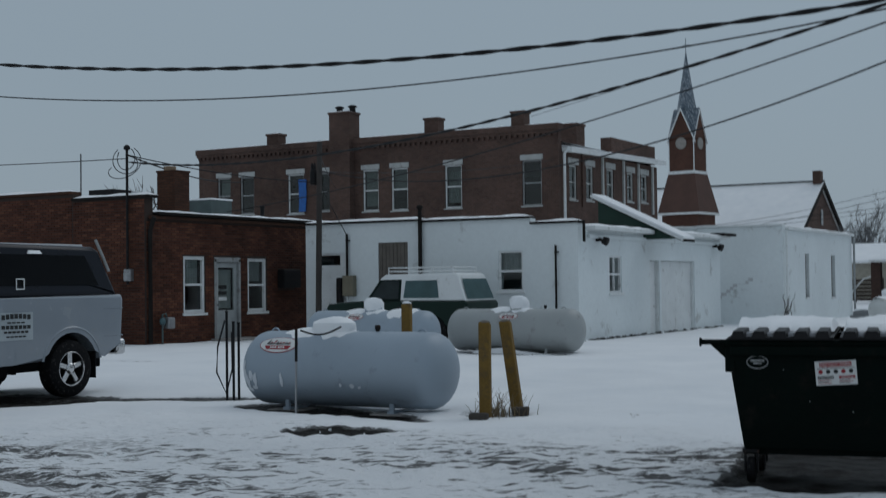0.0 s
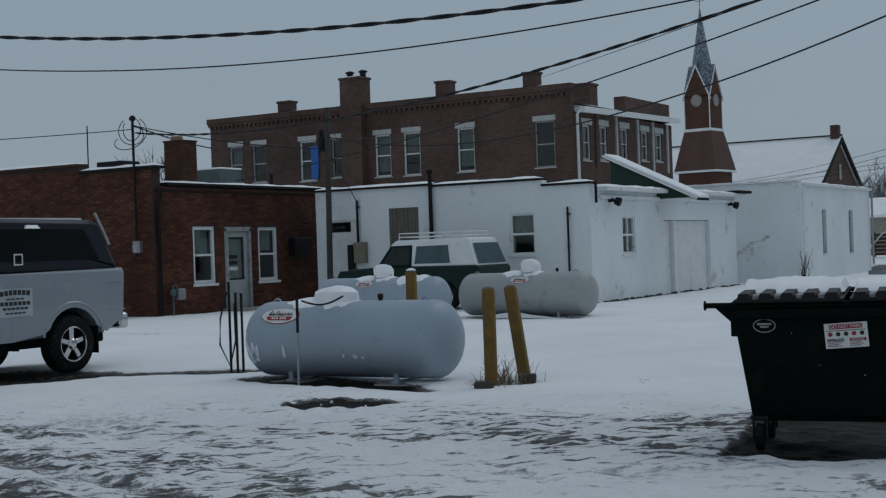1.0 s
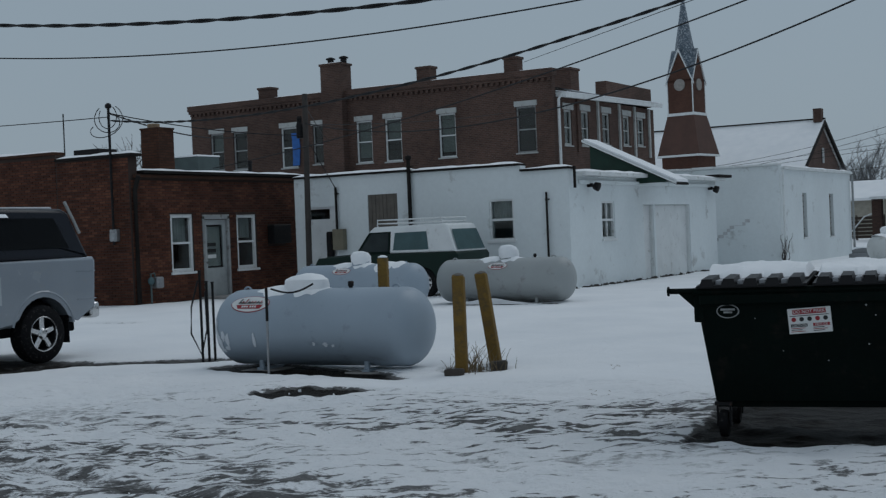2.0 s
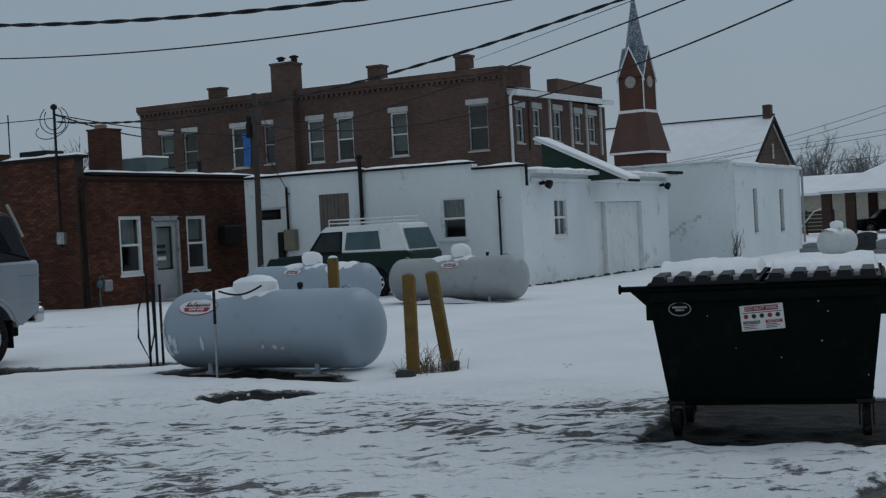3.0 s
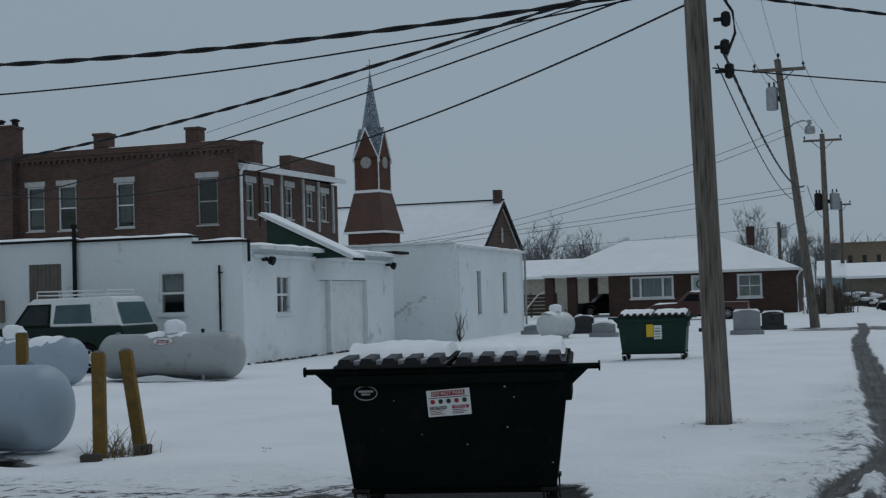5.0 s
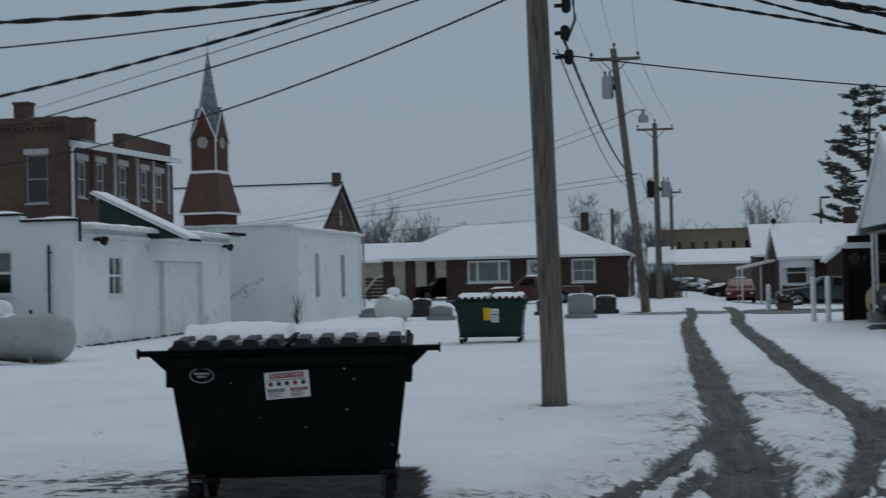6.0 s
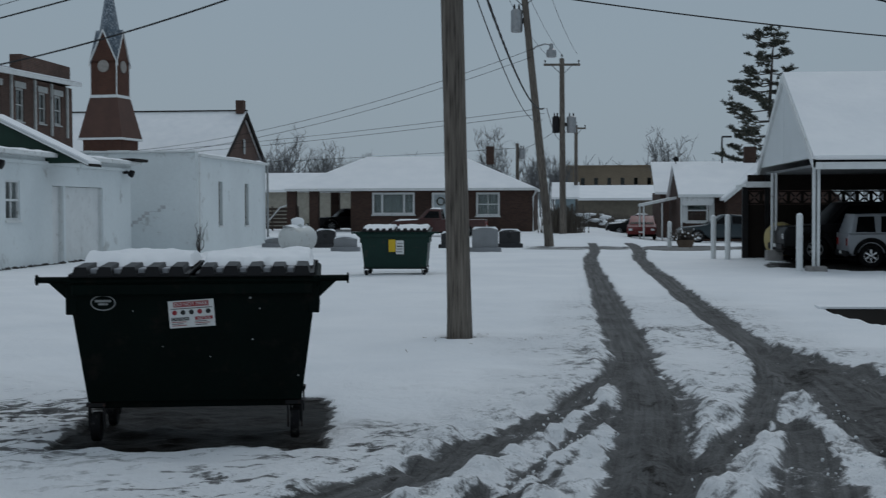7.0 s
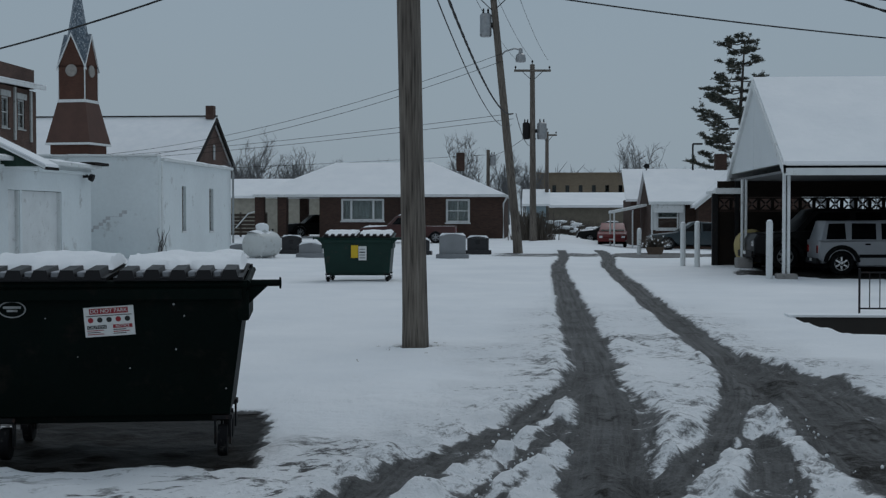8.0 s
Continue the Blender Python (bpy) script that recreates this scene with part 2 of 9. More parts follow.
def pole_mat():
    m, n, l, b = node_mat("weathered_pole_wood")
    co = n.new("ShaderNodeTexCoord")
    mp = n.new("ShaderNodeMapping")
    mp.inputs["Scale"].default_value = (46, 46, 2.4)
    l.new(co.outputs["Object"], mp.inputs[0])
    t = n.new("ShaderNodeTexNoise")
    t.inputs["Scale"].default_value, t.inputs["Detail"].default_value = 1.0, 7
    l.new(mp.outputs[0], t.inputs["Vector"])
    mp2 = n.new("ShaderNodeMapping")
    mp2.inputs["Scale"].default_value = (3, 3, 0.35)
    l.new(co.outputs["Object"], mp2.inputs[0])
    t2 = n.new("ShaderNodeTexNoise")
    t2.inputs["Detail"].default_value = 5
    t2.inputs["Scale"].default_value = 1.0
    l.new(mp2.outputs[0], t2.inputs["Vector"])
    c = ramp(n, l, t.outputs["Fac"], [(0.30, (0.035, 0.030, 0.026)), (0.44, (0.115, 0.100, 0.086)), (0.70, (0.20, 0.180, 0.158))])
    c = mixed(n, l, 0.8, c, ramp(n, l, t2.outputs["Fac"], [(0.35, (0.72, 0.68, 0.65)), (0.65, (1.2, 1.17, 1.12))]), "MULTIPLY")
    l.new(c, b.inputs["Base Color"])
    b.inputs["Roughness"].default_value = 0.85
    bump(n, l, b, t.outputs["Fac"], 0.7, 0.02)
    return m


POLE_WOOD = pole_mat()


def needle_mat():
    m, n, l, b = node_mat("pine_needles")
    g = n.new("ShaderNodeNewGeometry")
    c = ramp(n, l, g.outputs["Random Per Island"], [(0.0, (0.03, 0.04, 0.034)), (0.6, (0.075, 0.085, 0.066)), (1.0, (0.15, 0.125, 0.09))])
    l.new(c, b.inputs["Base Color"])
    b.inputs["Roughness"].default_value = 0.8
    return m


NEEDLES = needle_mat()
DRY_GRASS = plain("dry_grass", (0.16, 0.12, 0.07), 0.9)
BUSH = plain("bare_brush", (0.10, 0.085, 0.07), 0.9)


def ground_mat():
    """Snow that thins to slush and to wet asphalt where the sheet's bare value rises, pocked with marks where it is churned."""
    m, n, l, b = node_mat("snowy_ground")
    at = n.new("ShaderNodeAttribute")
    at.attribute_name = "bare"
    ch = n.new("ShaderNodeAttribute")
    ch.attribute_name = "churn"
    g = n.new("ShaderNodeNewGeometry")

    def stretched(sx, sy, detail, rough=0.6, source=None):
        mp = n.new("ShaderNodeMapping")
        mp.inputs["Scale"].default_value = (sx, sy, 1)
        l.new(source or g.outputs["Position"], mp.inputs[0])
        t = n.new("ShaderNodeTexNoise")
        t.inputs["Scale"].default_value, t.inputs["Detail"].default_value, t.inputs["Roughness"].default_value = 1.0, detail, rough
        l.new(mp.outputs[0], t.inputs["Vector"])
        return t.outputs["Fac"]

    def ease(value, lo, hi):
        mr = n.new("ShaderNodeMapRange")
        mr.interpolation_type = "SMOOTHSTEP"
        mr.inputs["From Min"].default_value, mr.inputs["From Max"].default_value = lo, hi
        l.new(value, mr.inputs["Value"])
        return mr.outputs[0]

    big = noise_node(n, l, 0.5, 5, "World")
    lump_n = noise_node(n, l, 10, 7, "World", 0.68)
    fine = noise_node(n, l, 60, 5, "World", 0.7)
    across_view = n.new("ShaderNodeMapping")      # footmarks and drag lines run along the yard's slant
    across_view.inputs["Rotation"].default_value = (0, 0, radians(-30))
    l.new(g.outputs["Position"], across_view.inputs[0])
    mark = math_node(n, l, "MULTIPLY_ADD", stretched(2.7, 8.0, 5, 0.6, across_view.outputs[0]), 0.7,
                     math_node(n, l, "MULTIPLY", stretched(8.5, 20.0, 5, 0.68, across_view.outputs[0]), 0.3))
    dens = stretched(0.45, 0.8, 2)
    rut = n.new("ShaderNodeAttribute")
    rut.attribute_name = "rut"
    lp = n.new("ShaderNodeAttribute")
    lp.attribute_name = "lump"
    streak = stretched(16, 0.5, 4, source=rut.outputs["Vector"])
    gate = ease(at.outputs["Fac"], 0.02, 0.22)
    # how far the snow is worn away: the sheet's value, broken up by lumps and grains
    rough_edge = math_node(n, l, "MULTIPLY_ADD", math_node(n, l, "SUBTRACT", lump_n, 0.5), 1.5, math_node(n, l, "MULTIPLY", math_node(n, l, "SUBTRACT", fine, 0.5), 0.6))
    f = math_node(n, l, "MULTIPLY_ADD", rough_edge, gate, at.outputs["Fac"])
    marks = math_node(n, l, "MULTIPLY", ease(math_node(n, l, "MULTIPLY_ADD", dens, 0.35, math_node(n, l, "ADD", mark, -0.15)), 0.52, 0.60), ch.outputs["Fac"])
    f = math_node(n, l, "MULTIPLY_ADD", marks, math_node(n, l, "MULTIPLY_ADD", lump_n, 1.0, 0.1), f)
    worn_snow, bare_ground = ease(f, 0.28, 0.66), ease(f, 0.98, 1.30)
    snow = ramp(n, l, big, [(0.3, (0.79, 0.81, 0.83)), (0.7, (0.88, 0.89, 0.90))])
    asph = ramp(n, l, lump_n, [(0.35, (0.005, 0.0043, 0.0036)), (0.65, (0.022, 0.019, 0.016))])
    slush = ramp(n, l, math_node(n, l, "MULTIPLY_ADD", streak, 0.5, math_node(n, l, "MULTIPLY_ADD", lump_n, 0.3, math_node(n, l, "MULTIPLY", fine, 0.25))), [(0.40, (0.050, 0.049, 0.047)), (0.66, (0.20, 0.20, 0.20))])
    c = mixed(n, l, worn_snow, snow, slush)
    c = mixed(n, l, bare_ground, c, asph)
    l.new(c, b.inputs["Base Color"])
    l.new(ramp(n, l, bare_ground, [(0.0, (0.18,) * 3), (1.0, (0.06,) * 3)]), b.inputs["Specular IOR Level"])
    l.new(ramp(n, l, bare_ground, [(0.0, (0.85,) * 3), (0.6, (0.65,) * 3), (1.0, (0.55,) * 3)]), b.inputs["Roughness"])
    stir = math_node(n, l, "MULTIPLY_ADD", math_node(n, l, "MAXIMUM", math_node(n, l, "MAXIMUM", ch.outputs["Fac"], lp.outputs["Fac"]), gate), 0.7, 0.4)
    relief = math_node(n, l, "SUBTRACT", math_node(n, l, "MULTIPLY", lump_n, stir), math_node(n, l, "MULTIPLY", worn_snow, 0.35))
    kk = bump(n, l, b, relief, 0.85, 0.06)
    bump(n, l, b, fine, 0.5, 0.010, after=kk)
    return m


GROUND = ground_mat()


# ---- building helpers ----
def link_mesh(name, bm, mat, smooth=False):
    bmesh.ops.recalc_face_normals(bm, faces=bm.faces)
    me = bpy.data.meshes.new(name)
    bm.to_mesh(me)
    bm.free()
    me.materials.append(mat)
    if smooth:
        for p in me.polygons:
            p.use_smooth = True
        me.set_sharp_from_angle(angle=radians(40))
    return me


def part(name, bm, mat, parent, label="", smooth=False, kind=""):
    ob = new(name, link_mesh(name, bm, mat, smooth))
    ob.parent = parent
    return tagged(ob, label, kind=kind)


def solo(name, bm, mat, label, category, kind="", group="", smooth=False, at=None):
    ob = new(name, link_mesh(name, bm, mat, smooth))
    if at is not None:
        ob.matrix_basis = at
    return tagged(ob, label, category, group, kind)


def thing(name, at, label, category, group="", kind=""):
    ob = new(name)
    ob.empty_display_size = 0.2
    ob.matrix_basis = at
    return tagged(ob, label, category, group, kind)


def box(bm, lo, hi, bevel=0.0, m=None, seg=1):
    r = bmesh.ops.create_cube(bm, size=1)
    vs = r["verts"]
    for v in vs:
        v.co = Vector([lo[k] + (hi[k] - lo[k]) * (v.co[k] + 0.5) for k in range(3)])
    if bevel:
        es = list({e for v in vs for e in v.link_edges})
        q = bmesh.ops.bevel(bm, geom=es, offset=bevel, segments=seg, affect="EDGES", profile=0.5)
        vs = list({v for f in q["faces"] for v in f.verts} | {v for v in vs if v.is_valid})
    if m is not None:
        bmesh.ops.transform(bm, matrix=m, verts=vs)
    return vs


def tube(bm, p0, p1, r0, r1=None, seg=12, caps=True):
    r1 = r0 if r1 is None else r1
    a, b = Vector(p0), Vector(p1)
    q = (b - a).to_track_quat("Z", "Y").to_matrix()
    rings = []
    for p, r in ((a, r0), (b, r1)):
        rings.append([bm.verts.new(p + q @ Vector((r * math.cos(2 * math.pi * k / seg), r * math.sin(2 * math.pi * k / seg), 0))) for k in range(seg)])
    for k in range(seg):
        bm.faces.new((rings[0][k], rings[0][(k + 1) % seg], rings[1][(k + 1) % seg], rings[1][k]))
    if caps:
        bm.faces.new(rings[0][::-1])
        bm.faces.new(rings[1])
    return rings


def pipe(bm, pts, r, seg=6):
    """A round bar along a line of points."""
    ps = [Vector(p) for p in pts]
    rings = []
    for k, p in enumerate(ps):
        d = (ps[min(k + 1, len(ps) - 1)] - ps[max(k - 1, 0)]).normalized()
        q = d.to_track_quat("Z", "Y").to_matrix()
        rr = r[k] if isinstance(r, (list, tuple)) else r
        rings.append([bm.verts.new(p + q @ Vector((rr * math.cos(2 * math.pi * j / seg), rr * math.sin(2 * math.pi * j / seg), 0))) for j in range(seg)])
    for a, b in zip(rings, rings[1:]):
        for j in range(seg):
            bm.faces.new((a[j], a[(j + 1) % seg], b[(j + 1) % seg], b[j]))
    bm.faces.new(rings[0][::-1])
    bm.faces.new(rings[-1])


def lathe(bm, prof, seg=24, m=None, caps=True):
    """Turn a profile of (radius, height) about z."""
    rings = []
    for r, z in prof:
        rings.append([bm.verts.new((r * math.cos(2 * math.pi * k / seg), r * math.sin(2 * math.pi * k / seg), z)) for k in range(seg)])
    for a, b in zip(rings, rings[1:]):
        for k in range(seg):
            bm.faces.new((a[k], a[(k + 1) % seg], b[(k + 1) % seg], b[k]))
    if caps:
        bm.faces.new(rings[0][::-1])
        bm.faces.new(rings[-1])
    vs = [v for r in rings for v in r]
    if m is not None:
        bmesh.ops.transform(bm, matrix=m, verts=vs)
    return vs


def prism(bm, poly, y0, y1, bevel=0.0, seg=2, inset=None):
    """A side outline (x, z) drawn out from y0 to y1."""
    a = [bm.verts.new((x, y0, z)) for x, z in poly]
    b = [bm.verts.new((x, y1, z)) for x, z in poly]
    f0, f1 = bm.faces.new(a[::-1]), bm.faces.new(b)
    n = len(poly)
    for k in range(n):
        bm.faces.new((a[k], a[(k + 1) % n], b[(k + 1) % n], b[k]))
    if bevel:
        es = list(f0.edges) + list(f1.edges)
        bmesh.ops.bevel(bm, geom=es, offset=bevel, segments=seg, affect="EDGES", profile=0.5)
    return a + b


def slab_poly(bm, pts, thick):
    """A flat piece: a planar outline in space, thickened straight down."""
    a = [bm.verts.new(p) for p in pts]
    b = [bm.verts.new((p[0], p[1], p[2] - thick)) for p in pts]
    bm.faces.new(a)
    bm.faces.new(b[::-1])
    n = len(pts)
    for k in range(n):
        bm.faces.new((a[k], b[k], b[(k + 1) % n], a[(k + 1) % n]))


def wall_bm(u0, u1, z0, z1, thick, holes=(), top=None):
    """A wall in its own frame: x along it, its face at y = 0, its thickness towards +y; holes (u0, u1, z0, z1) go through."""
    bm = bmesh.new()
    us = sorted({u0, u1, *[h[0] for h in holes], *[h[1] for h in holes]})
    zs = sorted({z0, z1, *[h[2] for h in holes], *[h[3] for h in holes]})
    vs = {}
    for a in us:
        for c in zs:
            vs[a, c] = bm.verts.new((a, 0, c))
    for a, b in zip(us, us[1:]):
        for c, d in zip(zs, zs[1:]):
            mu, mz = (a + b) / 2, (c + d) / 2
            if any(h[0] < mu < h[1] and h[2] < mz < h[3] for h in holes):
                continue
            bm.faces.new((vs[a, c], vs[b, c], vs[b, d], vs[a, d]))
    for v in [v for v in bm.verts if not v.link_faces]:
        bm.verts.remove(v)
    ext = bmesh.ops.extrude_face_region(bm, geom=list(bm.faces))
    for v in ext["geom"]:
        if isinstance(v, bmesh.types.BMVert):
            v.co.y += thick
    return bm


FACE_S = Matrix.Identity(4)                      # walls that look towards -y


def south(y):
    return Matrix.Translation((0, y, 0))


def east(x):
    """Frame of a wall that looks towards +x at that x: its own x is the world's y."""
    return Matrix.Translation((x, 0, 0)) @ Matrix.Rotation(radians(90), 4, "Z")


def turned(bm, m):
    bmesh.ops.transform(bm, matrix=m, verts=bm.verts)
    return bm


def window(parent, m, u0, u1, z0, z1, depth=0.09, sash=True, fw=0.06, frame_mat=None, sill_mat=None, head_mat=None, head=0.0, glass=None, back=None, mull=0, name="window", back_frac=1.0, head_over=0.08, sill_over=0.06):
    frame_mat = frame_mat or WHITE
    w = new(name)
    w.parent = parent
    w.empty_display_size = 0.1
    bm = wall_bm(u0, u1, z0, z1, 0.07, [(u0 + fw, u1 - fw, z0 + fw, z1 - fw)])
    bmesh.ops.translate(bm, vec=(0, depth - 0.06, 0), verts=bm.verts)
    part("window_frame", turned(bm, m), frame_mat, w)
    zm = (z0 + z1) / 2
    if sash:
        bm = bmesh.new()
        box(bm, (u0 + fw, depth - 0.045, zm - 0.03), (u1 - fw, depth + 0.0, zm + 0.03))
        part("meeting_rail", turned(bm, m), frame_mat, w)
    for k in range(mull):
        um = u0 + (u1 - u0) * (k + 1) / (mull + 1)
        bm = bmesh.new()
        box(bm, (um - 0.02, depth - 0.04, z0 + fw), (um + 0.02, depth + 0.005, z1 - fw))
        part("mullion", turned(bm, m), frame_mat, w)
    for a, b in ((z0 + fw, zm - 0.03), (zm + 0.03, z1 - fw)) if sash else ((z0 + fw, z1 - fw),):
        bm = bmesh.new()
        box(bm, (u0 + fw, depth + 0.008, a), (u1 - fw, depth + 0.014, b))
        p = part("pane", turned(bm, m), glass or GLASS, w)
        p.visible_shadow = False
    bm = bmesh.new()
    box(bm, (u0 - sill_over, -0.05, z0 - 0.07), (u1 + sill_over, depth, z0 - 0.002), 0.008)
    part("sill", turned(bm, m), sill_mat or frame_mat, w)
    if head:
        bm = bmesh.new()
        box(bm, (u0 - head_over, -0.05, z1 + 0.002), (u1 + head_over, depth - 0.02, z1 + head), 0.01)
        part("lintel", turned(bm, m), head_mat or frame_mat, w)
    if back is not None:
        bm = bmesh.new()
        nn = 14
        top, bot = z1 - fw, z1 - fw - (z1 - z0 - 2 * fw) * back_frac
        for k in range(nn):
            a, b = u0 + fw + (u1 - u0 - 2 * fw) * k / nn, u0 + fw + (u1 - u0 - 2 * fw) * (k + 1) / nn
            ya, yb = (depth + 0.12 + 0.03 * (k % 2)), (depth + 0.12 + 0.03 * ((k + 1) % 2))
            q = [bm.verts.new(p) for p in ((a, ya, bot), (b, yb, bot), (b, yb, top), (a, ya, top))]
            bm.faces.new(q)
        part("curtain", turned(bm, m), back, w)
    return w


def snow_strip(parent, lo, hi, seed, name="snow", amp=0.035, cell=0.22, edge=0.05):
    """A lying crust of snow: soft rounded edges and an uneven top."""
    rng = random.Random(seed)
    nx, ny = max(3, int((hi[0] - lo[0]) / cell)), max(3, int((hi[1] - lo[1]) / cell))
    nx, ny = min(nx, 120), min(ny, 60)
    bm = bmesh.new()
    h = hi[2] - lo[2]
    off = Vector((rng.random() * 50, rng.random() * 50, 0))
    g = []
    for j in range(ny + 1):
        row = []
        for i in range(nx + 1):
            x, y = lo[0] + (hi[0] - lo[0]) * i / nx, lo[1] + (hi[1] - lo[1]) * j / ny
            rim = i in (0, nx) or j in (0, ny)
            k = noise.noise(Vector((x * 1.7, y * 1.7, 0)) + off)
            z = lo[2] + (0.0 if rim else h + amp * k)
            if rim:
                x += edge * noise.noise(Vector((x * 2.1, y * 2.1, 7)) + off)
                y += edge * noise.noise(Vector((x * 2.1, y * 2.1, 3)) + off)
            row.append(bm.verts.new((x, y, z)))
        g.append(row)
    for j in range(ny):
        for i in range(nx):
            bm.faces.new((g[j][i], g[j][i + 1], g[j + 1][i + 1], g[j + 1][i]))
    rim = [g[0][i] for i in range(nx + 1)] + [g[j][nx] for j in range(1, ny + 1)] + [g[ny][i] for i in range(nx - 1, -1, -1)] + [g[j][0] for j in range(ny - 1, 0, -1)]
    bm.faces.new(rim[::-1])
    if parent is None:
        return bm
    return part(name, bm, SNOW, parent, smooth=True)


def smooth01(t):
    t = np.clip(t, 0, 1)
    return t * t * (3 - 2 * t)


def gz(x, y):
    """Height of the ground: level, falling a little beyond the street on the east side."""
    return float(-0.45 * smooth01((y - 50) / 35) * smooth01((x - 1) / 4))


# ---- ground: one snowy sheet to the horizon, with wheel tracks, slush and bare patches ----
def lattice(seed):
    return np.random.RandomState(seed).rand(256, 256)


def vnoise(x, y, scale, seed):
    g = lattice(seed)
    u, v = x * scale, y * scale
    i, j = np.floor(u).astype(int), np.floor(v).astype(int)
    a, b = smooth01(u - i), smooth01(v - j)
    i0, i1, j0, j1 = i % 256, (i + 1) % 256, j % 256, (j + 1) % 256
    return (g[i0, j0] * (1 - a) + g[i1, j0] * a) * (1 - b) + (g[i0, j1] * (1 - a) + g[i1, j1] * a) * b


def line_dist(x, y, pts):
    """Distance to a line of points, and how far along it the nearest place is."""
    best, along, run = np.full(x.shape, 1e9), np.zeros(x.shape), 0.0
    for (ax, ay), (bx, by) in zip(pts, pts[1:]):
        dx, dy = bx - ax, by - ay
        n = math.hypot(dx, dy)
        t = np.clip(((x - ax) * dx + (y - ay) * dy) / (n * n), 0, 1)
        d = np.hypot(x - ax - t * dx, y - ay - t * dy)
        m = d < best
        best, along = np.where(m, d, best), np.where(m, run + t * n, along)
        run += n
    return best, along


def soft_line(pts, n=6):
    out = []
    for k in range(len(pts) - 1):
        p0, p1, p2, p3 = [np.array(pts[min(max(k + d, 0), len(pts) - 1)], float) for d in (-1, 0, 1, 2)]
        for s in range(n):
            t = s / n
            out.append(tuple(0.5 * (2 * p1 + (p2 - p0) * t + (2 * p0 - 5 * p1 + 4 * p2 - p3) * t * t + (3 * p1 - p0 - 3 * p2 + p3) * t ** 3)))
    out.append(tuple(pts[-1]))
    return out


def axis(spans):
    out = [spans[0][0]]
    for a, b, step, grow in spans:
        x = out[-1]
        s = step
        while x < b - 1e-6:
            x = min(b, x + s)
            out.append(x)
            s *= grow
    return np.array(out)


GX = np.concatenate([-axis([(14, 15, 0.3, 1.0), (15, 3000, 0.4, 1.14)])[::-1], axis([(-13.93, -1.6, 0.075, 1.0), (-1.6, 3.2, 0.04, 1.0), (3.2, 6.0, 0.075, 1.0), (6.0, 3000, 0.1, 1.13)])])
GY = np.concatenate([-axis([(-4, 3000, 0.4, 1.3)])[::-1][:-1], axis([(4.0, 9.0, 0.06, 1.0), (9.0, 15.0, 0.045, 1.0), (15.0, 17.0, 0.06, 1.0), (17, 32, 0.1, 1.008), (32, 64, 0.25, 1.01), (64, 3000, 0.5, 1.09)])])
XX, YY = np.meshgrid(GX, GY)
n1, n2, n3 = vnoise(XX, YY, 0.8, 1), vnoise(XX, YY, 2.6, 2), vnoise(XX, YY, 6.0, 3)
n4 = vnoise(XX * 0.75, YY * 1.15, 3.4, 4)
wob = (vnoise(XX, YY, 0.9, 5) - 0.5) * 0.35 + (n3 - 0.5) * 0.14
bare = np.zeros_like(XX)
n7e = vnoise(XX, YY, 5.0, 14)
dig = np.zeros_like(XX)
edge = (vnoise(XX, YY * 0.35, 2.6, 11) - 0.5) * 0.14 + (vnoise(XX, YY * 0.6, 6.0, 12) - 0.5) * 0.10 + (vnoise(XX, YY * 0.8, 12.0, 13) - 0.5) * 0.06
edge = edge * (1 - 0.6 * smooth01((YY - 15) / 8))
TRACKS = [  # line, half width at its ends, strength
    ([(0.75, 58), (0.7, 48), (0.44, 40.6), (0.46, 27.4), (0.49, 21.1), (0.52, 17.3), (0.5, 14.85), (0.5, 13.1), (0.41, 11.55), (0.36, 10.8), (0.26, 9.8), (0.1, 8.6), (-0.2, 6)], 0.15, 0.25, 0.92),
    ([(2.3, 58), (2.2, 48), (1.87, 41), (1.8, 27.7), (1.81, 21.3), (1.85, 17.5), (1.77, 15), (1.47, 13.2), (1.16, 11.86), (0.83, 10.8), (0.57, 9.8), (0.2, 8.4), (-0.2, 6)], 0.2, 0.18, 0.92),
    ([(0.42, 16), (0.25, 14.5), (-0.09, 12.9), (-0.39, 11.7), (-0.74, 10.65), (-1.15, 9.77), (-1.8, 8.8), (-2.7, 8.05)], 0.14, 0.17, 0.85),
    ([(-2.7, 8.05), (-3.9, 7.75), (-5.4, 7.95), (-8, 8.6), (-11, 9.5), (-16, 10.6)], 0.12, 0.08, 0.55),
    ([(1.98, 17.0), (2.1, 15.2), (2.1, 13.2), (2.15, 12), (2.3, 10), (2.5, 6)], 0.24, 0.62, 1.02),
    ([(1.55, 12.6), (1.40, 11.2), (1.2, 9.9), (1.0, 8.4)], 0.12, 0.26, 0.8),
    ([(0.14, 12.6), (-0.1, 11.2), (-0.36, 9.9), (-0.8, 8.8)], 0.1, 0.16, 0.78),
    ([(-0.6, 9.6), (-1.9, 7.9), (-3.6, 7.0), (-6, 7.3), (-9, 8.3), (-14, 9.6)], 0.12, 0.1, 0.5),
    ([(2.15, 16.9), (2.42, 15.6), (2.5, 14.2), (2.6, 12.6), (2.8, 10)], 0.08, 0.3, 0.85),
    ([(0.72, 14.6), (0.8, 13.2), (0.68, 12.0), (0.5, 10.6)], 0.05, 0.14, 0.62),
    ([(0.71, 19.35), (1.2, 18.3), (1.64, 17.0)], 0.05, 0.05, 0.5),
    ([(-0.21, 17.4), (0.17, 16.3)], 0.05, 0.06, 0.5),
]
